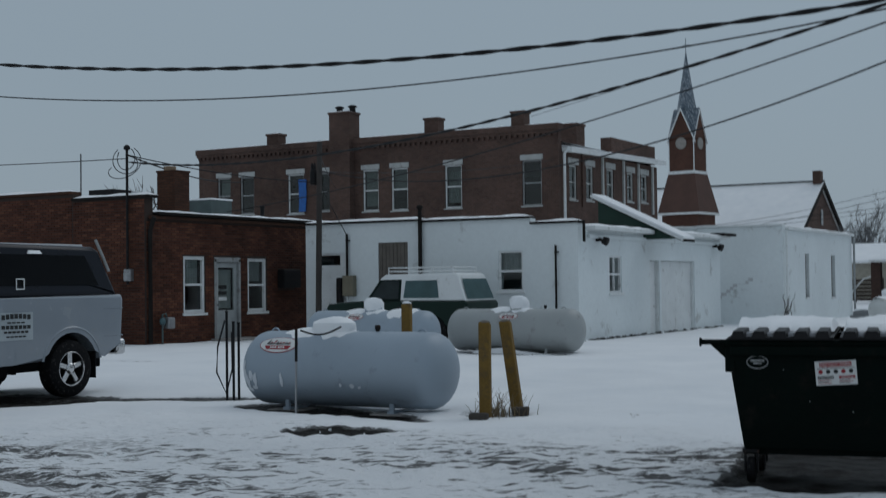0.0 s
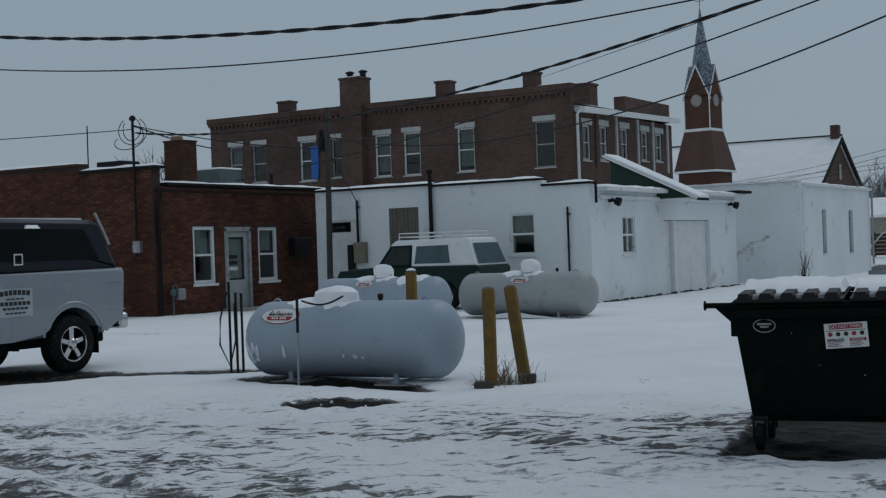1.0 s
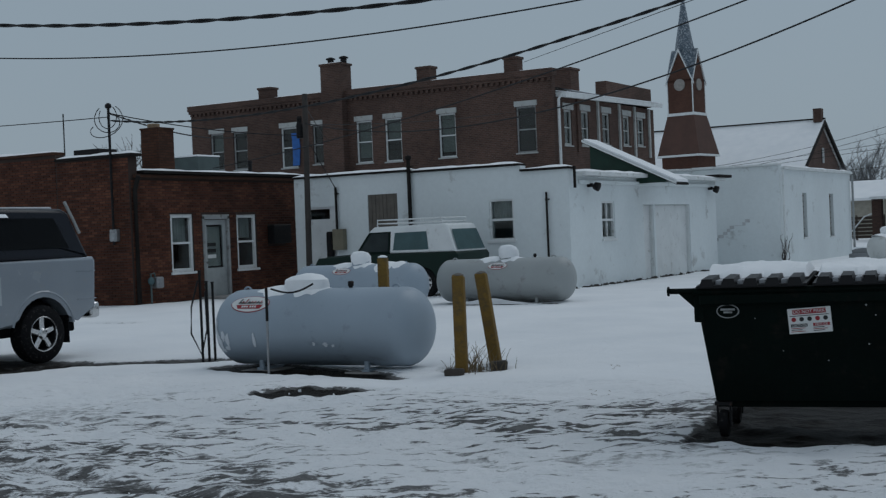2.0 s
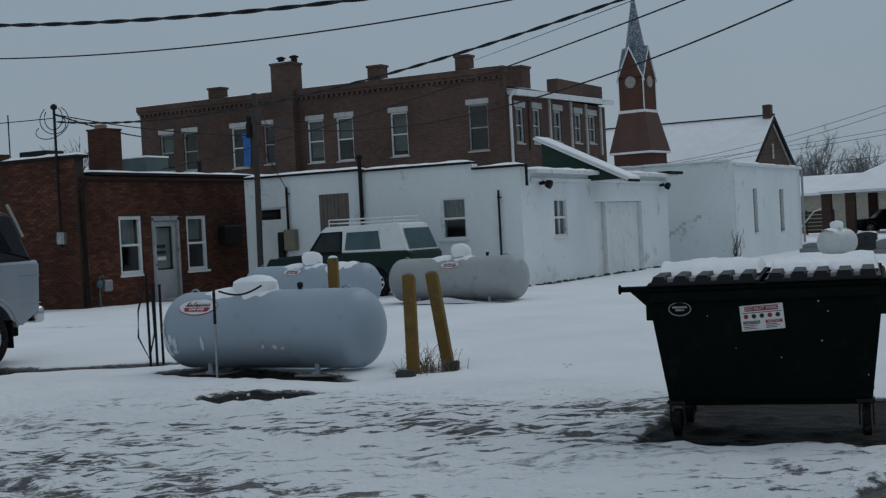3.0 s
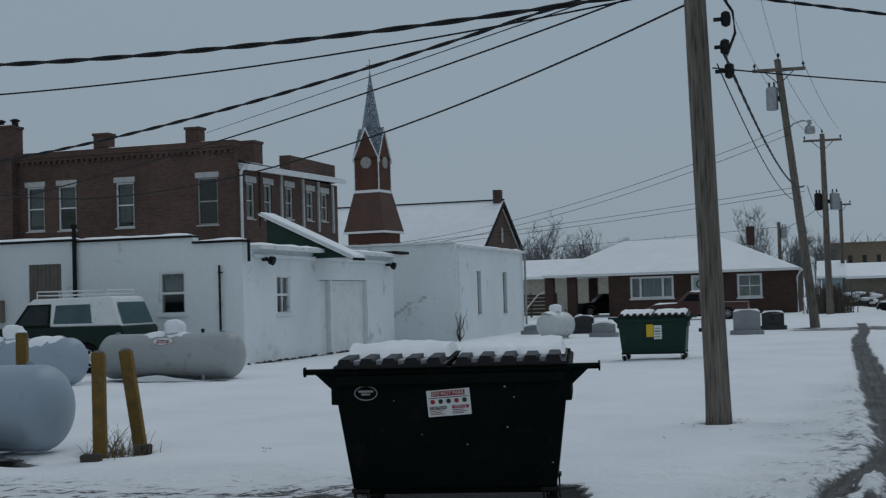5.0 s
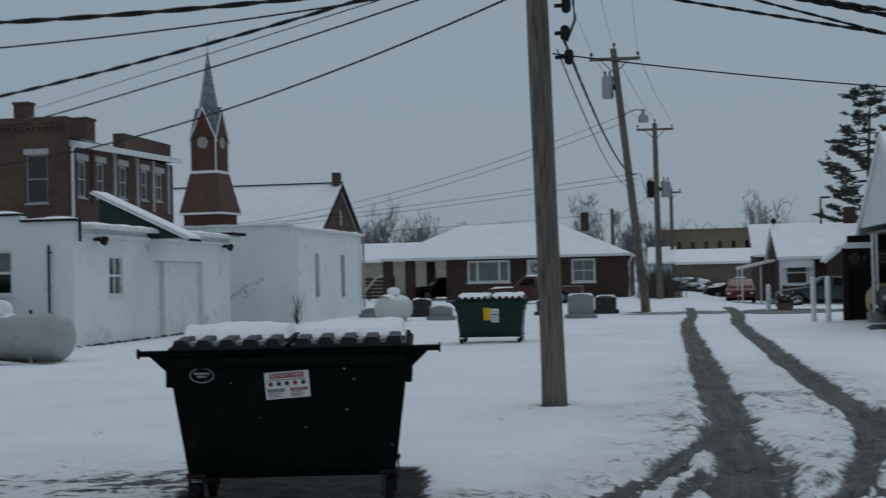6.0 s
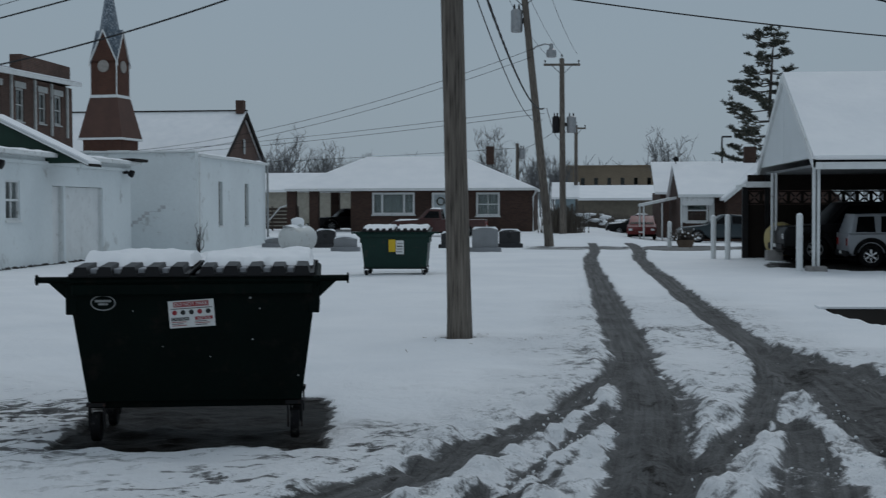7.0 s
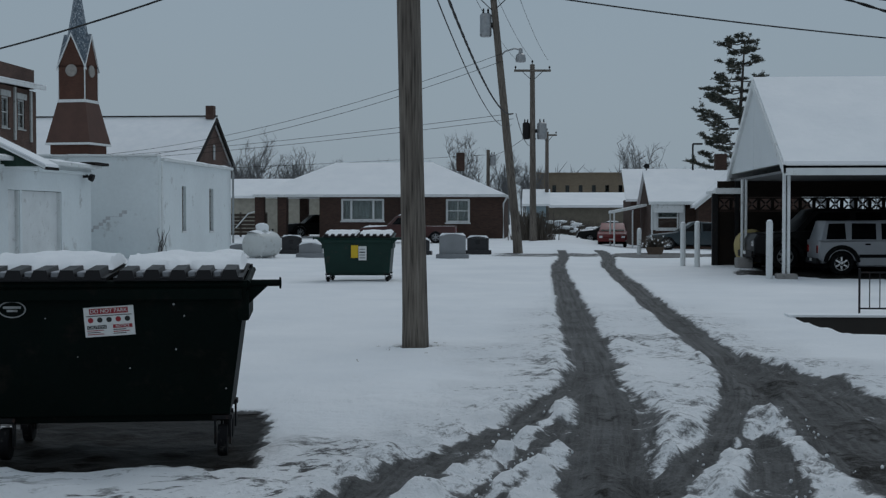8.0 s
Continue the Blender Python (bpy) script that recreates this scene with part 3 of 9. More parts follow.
BANKS = [  # ridges of thrown snow beside the tracks: line, half width, height
    ([(1.68, 13.4), (1.24, 11.65), (0.91, 10.5), (0.62, 9.6), (0.3, 8.6)], 0.065, 0.075),
    ([(1.66, 12.9), (1.57, 11.1), (1.43, 9.9)], 0.035, 0.05),
    ([(0.2, 13.6), (-0.05, 12.2), (-0.30, 10.9), (-0.68, 9.6), (-1.2, 8.6)], 0.055, 0.075),
    ([(0.17, 11.7), (-0.13, 10.7), (-0.52, 9.5)], 0.045, 0.065),
]
nearest = np.full(XX.shape, 1e9)
across, along_ = np.zeros_like(XX), np.zeros_like(XX)
for pts, h0, h1, k in TRACKS:
    d, s = line_dist(XX, YY, soft_line(pts))
    hw = h0 + (h1 - h0) * smooth01(s / s.max())
    m = d < nearest
    nearest, across, along_ = np.where(m, d, nearest), np.where(m, d, across), np.where(m, s, along_)
    core = smooth01((hw * 1.3 + 0.04 - (d + edge * np.minimum(1, hw * 4.5))) / (hw * 0.55 + 0.05))
    bare = np.maximum(bare, k * core * (0.78 + 0.44 * n2))
    dig += -0.045 * core * k + 0.03 * k * np.exp(-((d - hw * 1.6) / 0.12) ** 2) * smooth01((n7e - 0.25) / 0.5)
# banks of thrown snow, lumpy and broken
n9, n12 = vnoise(XX, YY, 9.0, 15), vnoise(XX, YY, 12.0, 16)
for pts, wide, tall in BANKS:
    d, s = line_dist(XX, YY, soft_line(pts))
    crest = np.exp(-((d + 0.5 * edge) / wide) ** 2) * smooth01((n7e * 0.6 + n3 * 0.55 - 0.28) / 0.2)
    dig += crest * (tall * 0.22 + tall * 0.3 * (n7e - 0.4) + 0.055 * (n12 - 0.5) + 0.04 * (n9 - 0.5))
    bare = bare * (1 - 0.88 * smooth01(crest * 2.2 - 0.2))
# the cross street beyond the lot, wheel-worn
road = smooth01((XX + 3.2 + 2 * (n1 - 0.5)) / 2) * smooth01((YY - 48.4 + (n1 - 0.5)) / 0.8) * smooth01((52.9 - YY + (n1 - 0.5)) / 0.8)
bare = np.maximum(bare, 0.72 * road * (0.6 + 0.6 * n2))
# churned, footmarked snow in the yard before the tanks and the dumpster
churn = smooth01((14.2 - YY + 2.4 * (n1 - 0.5)) / 2.2) * smooth01((XX + 13.5) / 3) * smooth01((0.2 - XX) / 1.2)
n5, n7 = vnoise(XX * 0.62, YY * 1.25, 5.0, 6), vnoise(XX, YY, 6.5, 8)
near_box = np.exp(-(((XX + 4.05) / 1.2) ** 2 + ((YY - 11.4) / 0.9) ** 2))
belt = np.exp(-((YY - 10.9 - 0.12 * (XX + 6)) / 1.6) ** 2) * smooth01((-3.0 - XX) / 1.5) * smooth01((XX + 10) / 2.5)
bare = np.maximum(bare, 0.22 * np.exp(-(((XX + 3.75) / 0.55) ** 2 + ((YY - 11.35) / 0.75) ** 2)) + 0.12 * near_box)
churned = np.clip(churn * (0.66 + 0.4 * belt + 0.9 * near_box), 0, 1.25)
dig += churn * (0.012 * (n2 - 0.5) + 0.022 * (n5 - 0.5) + 0.032 * (n7 - 0.5) + 0.03 * (n9 - 0.5))
# lumpy thrown snow among the lane's tracks
lane = smooth01((XX + 1.5) / 0.7) * smooth01((3.2 - XX) / 0.6) * smooth01((17.5 - YY) / 4.0)
lump = lane * (0.45 + 0.55 * smooth01((13.5 - YY) / 2.5)) * smooth01((0.85 - nearest) / 0.5)
dig += lump * (0.07 * (n7e - 0.5) + 0.06 * (n7 - 0.5) + 0.06 * (n9 - 0.5)) * (1 - 0.6 * np.clip(bare, 0, 1))
dig += 0.018 * (n9 - 0.5) * smooth01((bare - 0.4) / 0.3) * lane
churned = np.maximum(churned, 0.3 * smooth01((XX + 3.0) / 0.8) * smooth01((0.2 - XX) / 0.5) * smooth01((13.0 - YY) / 2.5) * smooth01((YY - 8) / 1))
bare = np.maximum(bare, 0.36 * smooth01((1.5 - nearest) / 1.4) * smooth01((30 - YY) / 10) * (0.4 + 1.0 * n2))
churned = np.where(lane > 0.01, churned * (1 - 0.75 * lane), churned)


def patch(cx, cy, rx, ry, k, turn=0.0):
    global bare, dig
    c, s = math.cos(turn), math.sin(turn)
    u, v = (XX - cx) * c + (YY - cy) * s, -(XX - cx) * s + (YY - cy) * c
    q = smooth01((1.15 - np.hypot(u / rx, v / ry) + 1.0 * wob) / 0.25)
    bare = np.maximum(bare, k * q)
    dig -= 0.04 * q


patch(-7.85, 12.55, 0.62, 0.36, 1.4, 0.5)            # wet asphalt before the tank
patch(-9.35, 14.3, 1.75, 0.42, 1.4, -0.2)                 # bare dark strip under the tank
patch(-12.6, 14.7, 2.0, 0.32, 1.1, 0.6)             # wheel marks behind the pickup
patch(-14.4, 13.7, 1.6, 1.0, 1.25, 0.6)
patch(-19.5, 21.5, 0.9, 0.22, 0.6, 0.8)
patch(-13.1, 26.6, 1.5, 0.3, 0.8)
patch(-7.28, 14.75, 0.4, 0.4, 0.5)                 # thawed ring and weeds at the posts
patch(-1.36, 17.84, 0.28, 0.28, 0.6)
ux, uy = (XX + 2.66) * 0.985 + (YY - 11.8) * 0.17, -(XX + 2.66) * 0.17 + (YY - 11.8) * 0.985
q = smooth01((1.04 - np.maximum(np.abs(ux) / 0.84, np.abs(uy) / 1.12) + 0.35 * wob + 0.5 * edge) / 0.06)
bare = np.maximum(bare, 1.5 * q)                       # wet slab round the dumpster
dig -= 0.03 * q
patch(9.5, 37.6, 4.3, 4.4, 1.5)                      # dry floor under the carport
pit = smooth01((XX - 3.5 - (22.3 - YY) * 0.09) / 0.1) * smooth01((22.25 - YY) / 0.1) * smooth01((YY - 19.55) / 0.1) * smooth01((7.5 - XX) / 0.1)

far_drop = -0.45 * smooth01((YY - 50) / 35) * smooth01((XX - 1) / 4)
ZZ = far_drop + dig + 0.05 * (n1 - 0.5) * smooth01((60 - YY) / 20) + 0.02 * (n2 - 0.5) - 1.5 * pit
bare = np.maximum(bare, pit)
ZZ = ZZ + 0.015
NXg, NYg = len(GX), len(GY)
ids = np.arange(NXg * NYg).reshape(NYg, NXg)
quads = np.stack([ids[:-1, :-1], ids[:-1, 1:], ids[1:, 1:], ids[1:, :-1]], -1).reshape(-1, 4)
me = bpy.data.meshes.new("ground")
me.vertices.add(NXg * NYg)
me.vertices.foreach_set("co", np.stack([XX, YY, ZZ], -1).astype(np.float32).ravel())
me.loops.add(quads.size)
me.loops.foreach_set("vertex_index", quads.ravel().astype(np.int32))
me.polygons.add(len(quads))
me.polygons.foreach_set("loop_start", np.arange(0, quads.size, 4, dtype=np.int32))
me.polygons.foreach_set("use_smooth", np.ones(len(quads), dtype=bool))
me.update()
me.validate()
attr = me.attributes.new("bare", "FLOAT", "POINT")
attr.data.foreach_set("value", np.clip(bare, 0, 1.6).astype(np.float32).ravel())
attr = me.attributes.new("churn", "FLOAT", "POINT")
attr.data.foreach_set("value", churned.astype(np.float32).ravel())
attr = me.attributes.new("lump", "FLOAT", "POINT")
attr.data.foreach_set("value", lump.astype(np.float32).ravel())
attr = me.attributes.new("rut", "FLOAT_VECTOR", "POINT")
attr.data.foreach_set("vector", np.stack([across, along_, np.zeros_like(across)], -1).astype(np.float32).ravel())
me.materials.append(GROUND)
ground = tagged(new("ground", me), "snow-covered yard and lane with slushy wheel tracks", "ground", kind="structure")


# ---- white painted masonry garage ----
wb = thing("white_garage", pose(-18.3, 32.42, 0), "single-storey white painted masonry garage with a flat snowy roof", "building")
wb.matrix_basis = Matrix.Identity(4)
S, Ew = south(32.42), east(-14.07)
H_FRONT = [(-22.2, -21.2, 0.02, 2.42), (-20.13, -19.17, 1.5, 2.68), (-16.37, -15.65, 1.3, 2.36)]
part("wall", turned(wall_bm(-22.6, -18.72, -0.3, 3.24, 0.3, H_FRONT[:2]), S), WHITE_WALL, wb)
part("wall", turned(wall_bm(-18.72, -15.41, -0.3, 3.20, 0.3, H_FRONT[2:]), S), WHITE_WALL, wb)
part("wall", turned(wall_bm(-15.41, -14.07, -0.3, 3.04, 0.3), S), WHITE_WALL, wb)
part("side_wall", turned(wall_bm(32.722, 43.9, -0.3, 2.86, 0.3, [(34.47, 35.34, 1.22, 2.22), (37.45, 38.25, 0.02, 2.12), (38.4, 41.35, 0.02, 2.12)]), Ew), WHITE_WALL, wb)
bm = wall_bm(-22.6, -14.37, -0.3, 2.8, 0.3)
part("back_wall", turned(bm, south(43.6)), WHITE_WALL, wb)
bm = bmesh.new()
box(bm, (-22.6, 32.722, -0.3), (-22.3, 43.6, 3.1))
part("end_wall", bm, WHITE_WALL, wb)
bm = bmesh.new()
slab_poly(bm, [(-22.3, 32.72, 3.0), (-14.37, 32.72, 2.8), (-14.37, 43.6, 2.68), (-22.3, 43.6, 2.9)], 0.12)
part("roof", bm, TAR, wb)
for a, b, z in ((-22.6, -18.72, 3.24), (-18.72, -15.41, 3.20), (-15.41, -14.0, 3.04)):
    bm = bmesh.new()
    box(bm, (a, 32.34, z + 0.003), (b - 0.01, 32.76, z + 0.06), 0.01)
    part("coping", bm, TAR, wb)
    snow_strip(wb, (a + 0.02, 32.36, z + 0.06), (b - 0.03, 32.78, z + 0.12), int(-a * 10), amp=0.04)
snow_strip(wb, (-22.2, 32.9, 3.0), (-14.4, 43.5, 3.03), 5, amp=0.06, cell=0.4)
bm = bmesh.new()
box(bm, (-14.1, 32.74, 2.863), (-13.72, 43.95, 2.97), 0.015)
part("fascia", bm, WHITE, wb)
bm = bmesh.new()
box(bm, (-14.05, 33.0, 2.66), (-13.98, 43.85, 2.76), 0.008)
part("string_course", bm, WHITE_WALL, wb)
snow_strip(wb, (-14.35, 32.8, 2.97), (-13.74, 43.9, 3.03), 8)
bm = bmesh.new()
box(bm, (-13.95, 32.45, 2.55), (-13.9, 32.52, 3.1))
part("gutter_end", bm, TAR, wb)
bm = bmesh.new()
box(bm, (-14.1, 43.0, 2.97), (-13.62, 44.3, 3.06), 0.01)
part("flashing", bm, TAR, wb)
# openings of the front
wd = new("door"); wd.parent = wb
bm = wall_bm(-22.2, -21.2, 0.02, 2.42, 0.05, [(-22.1, -21.45, 2.08, 2.36)])
part("leaf", turned(turned(bm, Matrix.Translation((0, 0.06, 0))), S), WHITE, wd, "white-painted plank door")
bm = bmesh.new()
box(bm, (-22.1, 0.07, 2.08), (-21.45, 0.085, 2.36))
part("transom_pane", turned(bm, S), TINT, wd).visible_shadow = False
for u in (-22.24, -21.2):
    bm = bmesh.new()
    box(bm, (u, -0.03, 0.0), (u + 0.06, 0.06, 2.46), 0.008)
    part("jamb", turned(bm, S), WHITE, wd)
bw = new("boarded_window"); bw.parent = wb
for k in range(8):
    bm = bmesh.new()
    a = -20.13 + 0.12 * k
    box(bm, (a + 0.003, 0.02 + 0.004 * (k % 3), 1.5), (a + 0.117, 0.06, 2.68), 0.004)
    part("board", turned(bm, S), WOOD_BOARD, bw)
window(wb, S, -16.37, -15.65, 1.3, 2.36, back=CURTAIN, back_frac=0.45, fw=0.05)
window(wb, Ew, 34.47, 35.34, 1.22, 2.22, mull=1, fw=0.05)
# garage doors in the side
for a, b in ((37.45, 38.25), (38.4, 41.35)):
    gd = new("garage_door"); gd.parent = wb
    n = 1
    for k in range(n):
        z0, z1 = 0.02 + 2.1 * k / n, 0.02 + 2.1 * (k + 1) / n - 0.012
        bm = bmesh.new()
        box(bm, (a + 0.04, 0.12, z0), (b - 0.04, 0.16, z1), 0.006)
        part("panel", turned(bm, Ew), WHITE, gd)
    for u in (a, b - 0.05):
        bm = bmesh.new()
        box(bm, (u, 0.03, 0.02), (u + 0.05, 0.15, 2.1), 0.006)
        part("jamb", turned(bm, Ew), GREY_TRIM if u == a else WHITE, gd)
# services on the front
def wall_pipe(parent, x, z0, z1, r, mat=TAR, name="pipe", y=32.33):
    bm = bmesh.new()
    pipe(bm, [(x, y, z0), (x, y, (z0 + z1) / 2), (x, y, z1)], r, 8)
    for z in (z0 + 0.2, z1 - 0.2):
        box(bm, (x - r * 1.6, y, z), (x + r * 1.6, 32.43, z + 0.03))
    return part(name, bm, mat, parent)
wall_pipe(wb, -18.72, 0.9, 3.55, 0.055)
bm = bmesh.new()
lathe(bm, [(0.05, 0), (0.09, 0.03), (0.085, 0.1), (0.02, 0.13)], 10, Matrix.Translation((-18.72, 32.33, 3.55)))
part("vent_cap", bm, TAR, wb)
wall_pipe(wb, -14.66, 0.05, 2.48, 0.03)
wall_pipe(wb, -21.12, 1.5, 2.95, 0.035)
bm = bmesh.new()
box(bm, (-21.22, 32.22, 1.2), (-20.86, 32.42, 1.78), 0.015)
part("meter_box", bm, worn("tan_meter_box", (0.20, 0.18, 0.13), 0.6), wb, "tan electric box")
bm = bmesh.new()
box(bm, (-21.46, 32.25, 1.0), (-21.28, 32.42, 1.72), 0.03)
part("switch_box", bm, STEEL_DARK, wb)
for y in (33.6, 43.2):
    bm = bmesh.new()
    lathe(bm, [(0.03, 0), (0.10, 0.03), (0.12, 0.16), (0.10, 0.17)], 12, Matrix.Translation((-13.9, y, 2.62)) @ Matrix.Rotation(radians(110), 4, "Y"))
    box(bm, (-14.07, y - 0.05, 2.58), (-13.92, y + 0.05, 2.68), 0.01)
    part("flood_light", bm, STEEL_DARK, wb, smooth=True)
# crust of bare footing along the side wall
bm = bmesh.new()
rg = random.Random(4)
for k in range(170):
    y = 32.3 + 11.4 * rg.random()
    lathe(bm, [(0.02, 0), (0.05, 0.02), (0.015, 0.06)], 5, Matrix.Translation((-13.98 + 0.08 * rg.random(), y, 0.0)) @ Matrix.Rotation(6 * rg.random(), 4, "Z") @ Matrix.Diagonal((0.3 + 0.8 * rg.random(), 0.5 + 2.2 * rg.random() ** 2, 0.25 + 0.9 * rg.random() ** 2, 1)))
solo("rubble", bm, worn("dark_rubble", (0.06, 0.055, 0.05), 0.9), "dark rubble and weeds along the garage footing", "rubble", "stuff")

# lean-to roof with a dark green end that rises behind the garage parapet
lt = thing("lean_to_roof", Matrix.Identity(4), "steep snow-covered lean-to roof with a dark green end", "roof")
bm = bmesh.new()
prism(bm, [(-15.45, 2.7), (-15.45, 3.92), (-12.95, 2.72)], 37.0, 37.12)
part("end_wall", bm, GREEN_WALL, lt, "dark green boarded end")
bm = bmesh.new()
box(bm, (-15.45, 37.12, 2.7), (-15.33, 37.8, 3.85))
part("back_wall", bm, GREEN_WALL, lt)
bm = bmesh.new()
slab_poly(bm, [(-15.62, 36.9, 4.02), (-12.85, 36.9, 2.68), (-12.85, 37.9, 2.68), (-15.62, 37.9, 4.02)], 0.06)
part("deck", bm, TAR, lt)
bm = bmesh.new()
slab_poly(bm, [(-15.62, 36.9, 4.1), (-12.83, 36.9, 2.76), (-12.83, 37.9, 2.76), (-15.62, 37.9, 4.1)], 0.075)
bmesh.ops.bevel(bm, geom=list(bm.edges), offset=0.03, segments=2, affect="EDGES")
part("snow", bm, SNOW, lt, smooth=True)
bm = bmesh.new()
slab_poly(bm, [(-15.64, 36.86, 4.05), (-12.85, 36.86, 2.70), (-12.85, 36.92, 2.70), (-15.64, 36.92, 4.05)], 0.06)
part("barge_board", bm, WHITE, lt)

# far white block
wf = thing("white_hall", pose(-0.19, 0.15, -0.02), "white painted masonry hall with tall narrow windows and a flat roof", "building")
S2, E2 = south(45.63), east(-12.3)
part("wall", turned(wall_bm(-20, -12.3, -0.3, 3.36, 0.3), S2), WHITE_WALL, wf)
part("side_wall", turned(wall_bm(45.932, 55.74, -0.3, 3.24, 0.3, [(48.49, 49.03, 0.9, 2.46), (52.28, 52.9, 0.86, 2.45)]), E2), WHITE_WALL, wf)
part("back_wall", turned(wall_bm(-20, -12.6, -0.3, 3.2, 0.3), south(55.44)), WHITE_WALL, wf)
bm = bmesh.new()
slab_poly(bm, [(-20, 45.93, 3.3), (-12.6, 45.93, 3.2), (-12.6, 55.4, 3.1), (-20, 55.4, 3.2)], 0.1)
part("roof", bm, TAR, wf)
snow_strip(wf, (-20, 45.95, 3.3), (-12.62, 55.4, 3.34), 12, cell=0.5)
rg = random.Random(7)
x = -20.0
while x < -12.5:
    w_ = min(0.45 + 0.5 * rg.random(), -12.28 - x)
    bm = bmesh.new()
    box(bm, (x, 45.55, 3.363), (x + w_ - 0.02, 45.98, 3.43 + 0.02 * rg.random()), 0.012)
    part("coping_tile", bm, WHITE, wf)
    x += w_
bm = bmesh.new()
box(bm, (-12.42, 45.95, 3.243), (-12.2, 55.8, 3.34), 0.015)
part("fascia", bm, WHITE, wf)
snow_strip(wf, (-12.6, 46.0, 3.34), (-12.2, 55.76, 3.39), 31)
LATT = worn("lattice_glass", (0.16, 0.14, 0.11), 0.4, vary=0.35, scale=9)
for a, b, z0, z1 in ((48.49, 49.03, 0.9, 2.46), (52.28, 52.9, 0.86, 2.45)):
    w = new("window"); w.parent = wf
    bm = bmesh.new()
    box(bm, (a, 0.12, z0), (b, 0.14, z1))
    part("pane", turned(bm, E2), LATT, w)
    for k in range(8):
        z = z0 + (z1 - z0) * (k + 0.5) / 8
        bm = bmesh.new()
        box(bm, (a, 0.1, z - 0.012), (b, 0.122, z + 0.012))
        part("glazing_bar", turned(bm, E2), STEEL_DARK, w)
    bm = bmesh.new()
    box(bm, (a - 0.05, -0.04, z0 - 0.06), (b + 0.05, 0.1, z0), 0.01)
    part("sill", turned(bm, E2), WHITE, w)
bm = bmesh.new()
pipe(bm, [(-12.2, 45.75, 0.1), (-12.2, 45.75, 3.2)], 0.04, 8)
part("downspout", bm, WHITE, wf)
bm = bmesh.new()
pipe(bm, [(-12.18, 55.6, 0.1), (-12.18, 55.6, 3.2)], 0.045, 8)
part("downspout", bm, GREY_TRIM, wf)
bm = bmesh.new()
rg = random.Random(3)
for k in range(9):
    p = Vector((-12.34, 45.65, 0.0)); pts = [p.copy()]
    for s in range(7):
        p = p + Vector((rg.uniform(-0.06, 0.08), rg.uniform(-0.10, 0.10), rg.uniform(0.07, 0.19)))
        pts.append(p.copy())
    pipe(bm, pts, [0.022 * (1 - i / 8.5) for i in range(len(pts))], 5)
solo("dead_vine", bm, BRANCH, "bare dead vine climbing the white wall corner", "vine")
# small crack in the paint of the wall
bm = bmesh.new()
rg = random.Random(11)
p = Vector((-14.6, 45.622, 0.9))
for k in range(9):
    q = p + Vector((rg.uniform(0.08, 0.2), 0, rg.choice([0.0, 0.1, 0.1])))
    box(bm, (min(p.x, q.x), 45.618, min(p.z, q.z)), (max(p.x, q.x) + 0.012, 45.63, max(p.z, q.z) + 0.012))
    p = q
part("wall_crack", bm, worn("grey_crack", (0.50, 0.51, 0.52), 0.8), wf)

# ---- little red-brick shop ----
bs = thing("brick_shop", Matrix.Identity(4), "small single-storey red brick shop with a flat roof and white windows", "building")
E3, S3 = east(-24.12), south(27.39)
DOOR = (30.17, 31.33, 0.03, 2.30)
HB = [(28.88, 29.78, 0.8, 2.35), DOOR, (31.66, 32.55, 0.78, 2.32), (33.08, 33.93, 1.45, 2.0)]
part("front_wall", turned(wall_bm(27.392, 35.2, -0.3, 3.42, 0.3, HB), E3), BRICK_RED, bs)
part("side_wall", turned(wall_bm(-26.7, -24.122, -0.3, 3.86, 0.3), S3), BRICK_RED, bs)
part("side_wall", turned(wall_bm(-36.0, -26.7, -0.3, 4.06, 0.3), S3), BRICK_RED, bs)
bm = bmesh.new()
slab_poly(bm, [(-36, 27.69, 3.42), (-24.4, 27.69, 3.42), (-24.4, 35.2, 3.25), (-36, 35.2, 3.25)], 0.12)
part("roof", bm, TAR, bs)
part("back_wall", turned(wall_bm(-36, -24.42, -0.3, 3.3, 0.3), south(34.9)), BRICK_RED, bs)
for a, b, z in ((-26.7, -23.95, 3.86), (-36.0, -26.7, 4.06)):
    bm = bmesh.new()
    box(bm, (a, 27.31, z + 0.003), (b - 0.01, 27.73, z + 0.08), 0.015)
    part("coping", bm, TAR if z < 4 else BRICK_RED, bs)
    snow_strip(bs, (a + 0.03, 27.35, z + 0.08), (b - 0.03, 27.75, z + 0.15), int(-a * 7))
bm = bmesh.new()
box(bm, (-24.45, 27.74, 3.423), (-23.93, 35.3, 3.5), 0.012)
part("eave_board", bm, TAR, bs)
bm = bmesh.new()
box(bm, (-24.1, 27.5, 3.3), (-24.0, 35.2, 3.4), 0.01)
part("frieze", bm, BRICK_RED, bs)
snow_strip(bs, (-35, 27.8, 3.49), (-23.97, 35.2, 3.575), 21, amp=0.05, cell=0.35)
for k in (0, 2):
    a, b, c, d = HB[k]
    window(bs, E3, a, b, c, d, fw=0.09, back=CURTAIN, back_frac=0.5 if k == 0 else 0.42)
dr = new("door"); dr.parent = bs
a, b, c, d = DOOR
for u in (a, b - 0.09):
    bm = bmesh.new()
    box(bm, (u, -0.02, c), (u + 0.09, 0.12, d), 0.01)
    part("jamb", turned(bm, E3), GREY_TRIM, dr)
bm = bmesh.new()
box(bm, (a, -0.02, d - 0.1), (b, 0.12, d + 0.03), 0.01)
part("head", turned(bm, E3), GREY_TRIM, dr)
bm = wall_bm(a + 0.1, b - 0.1, c, d - 0.11, 0.05, [(a + 0.24, b - 0.24, 0.85, d - 0.25)])
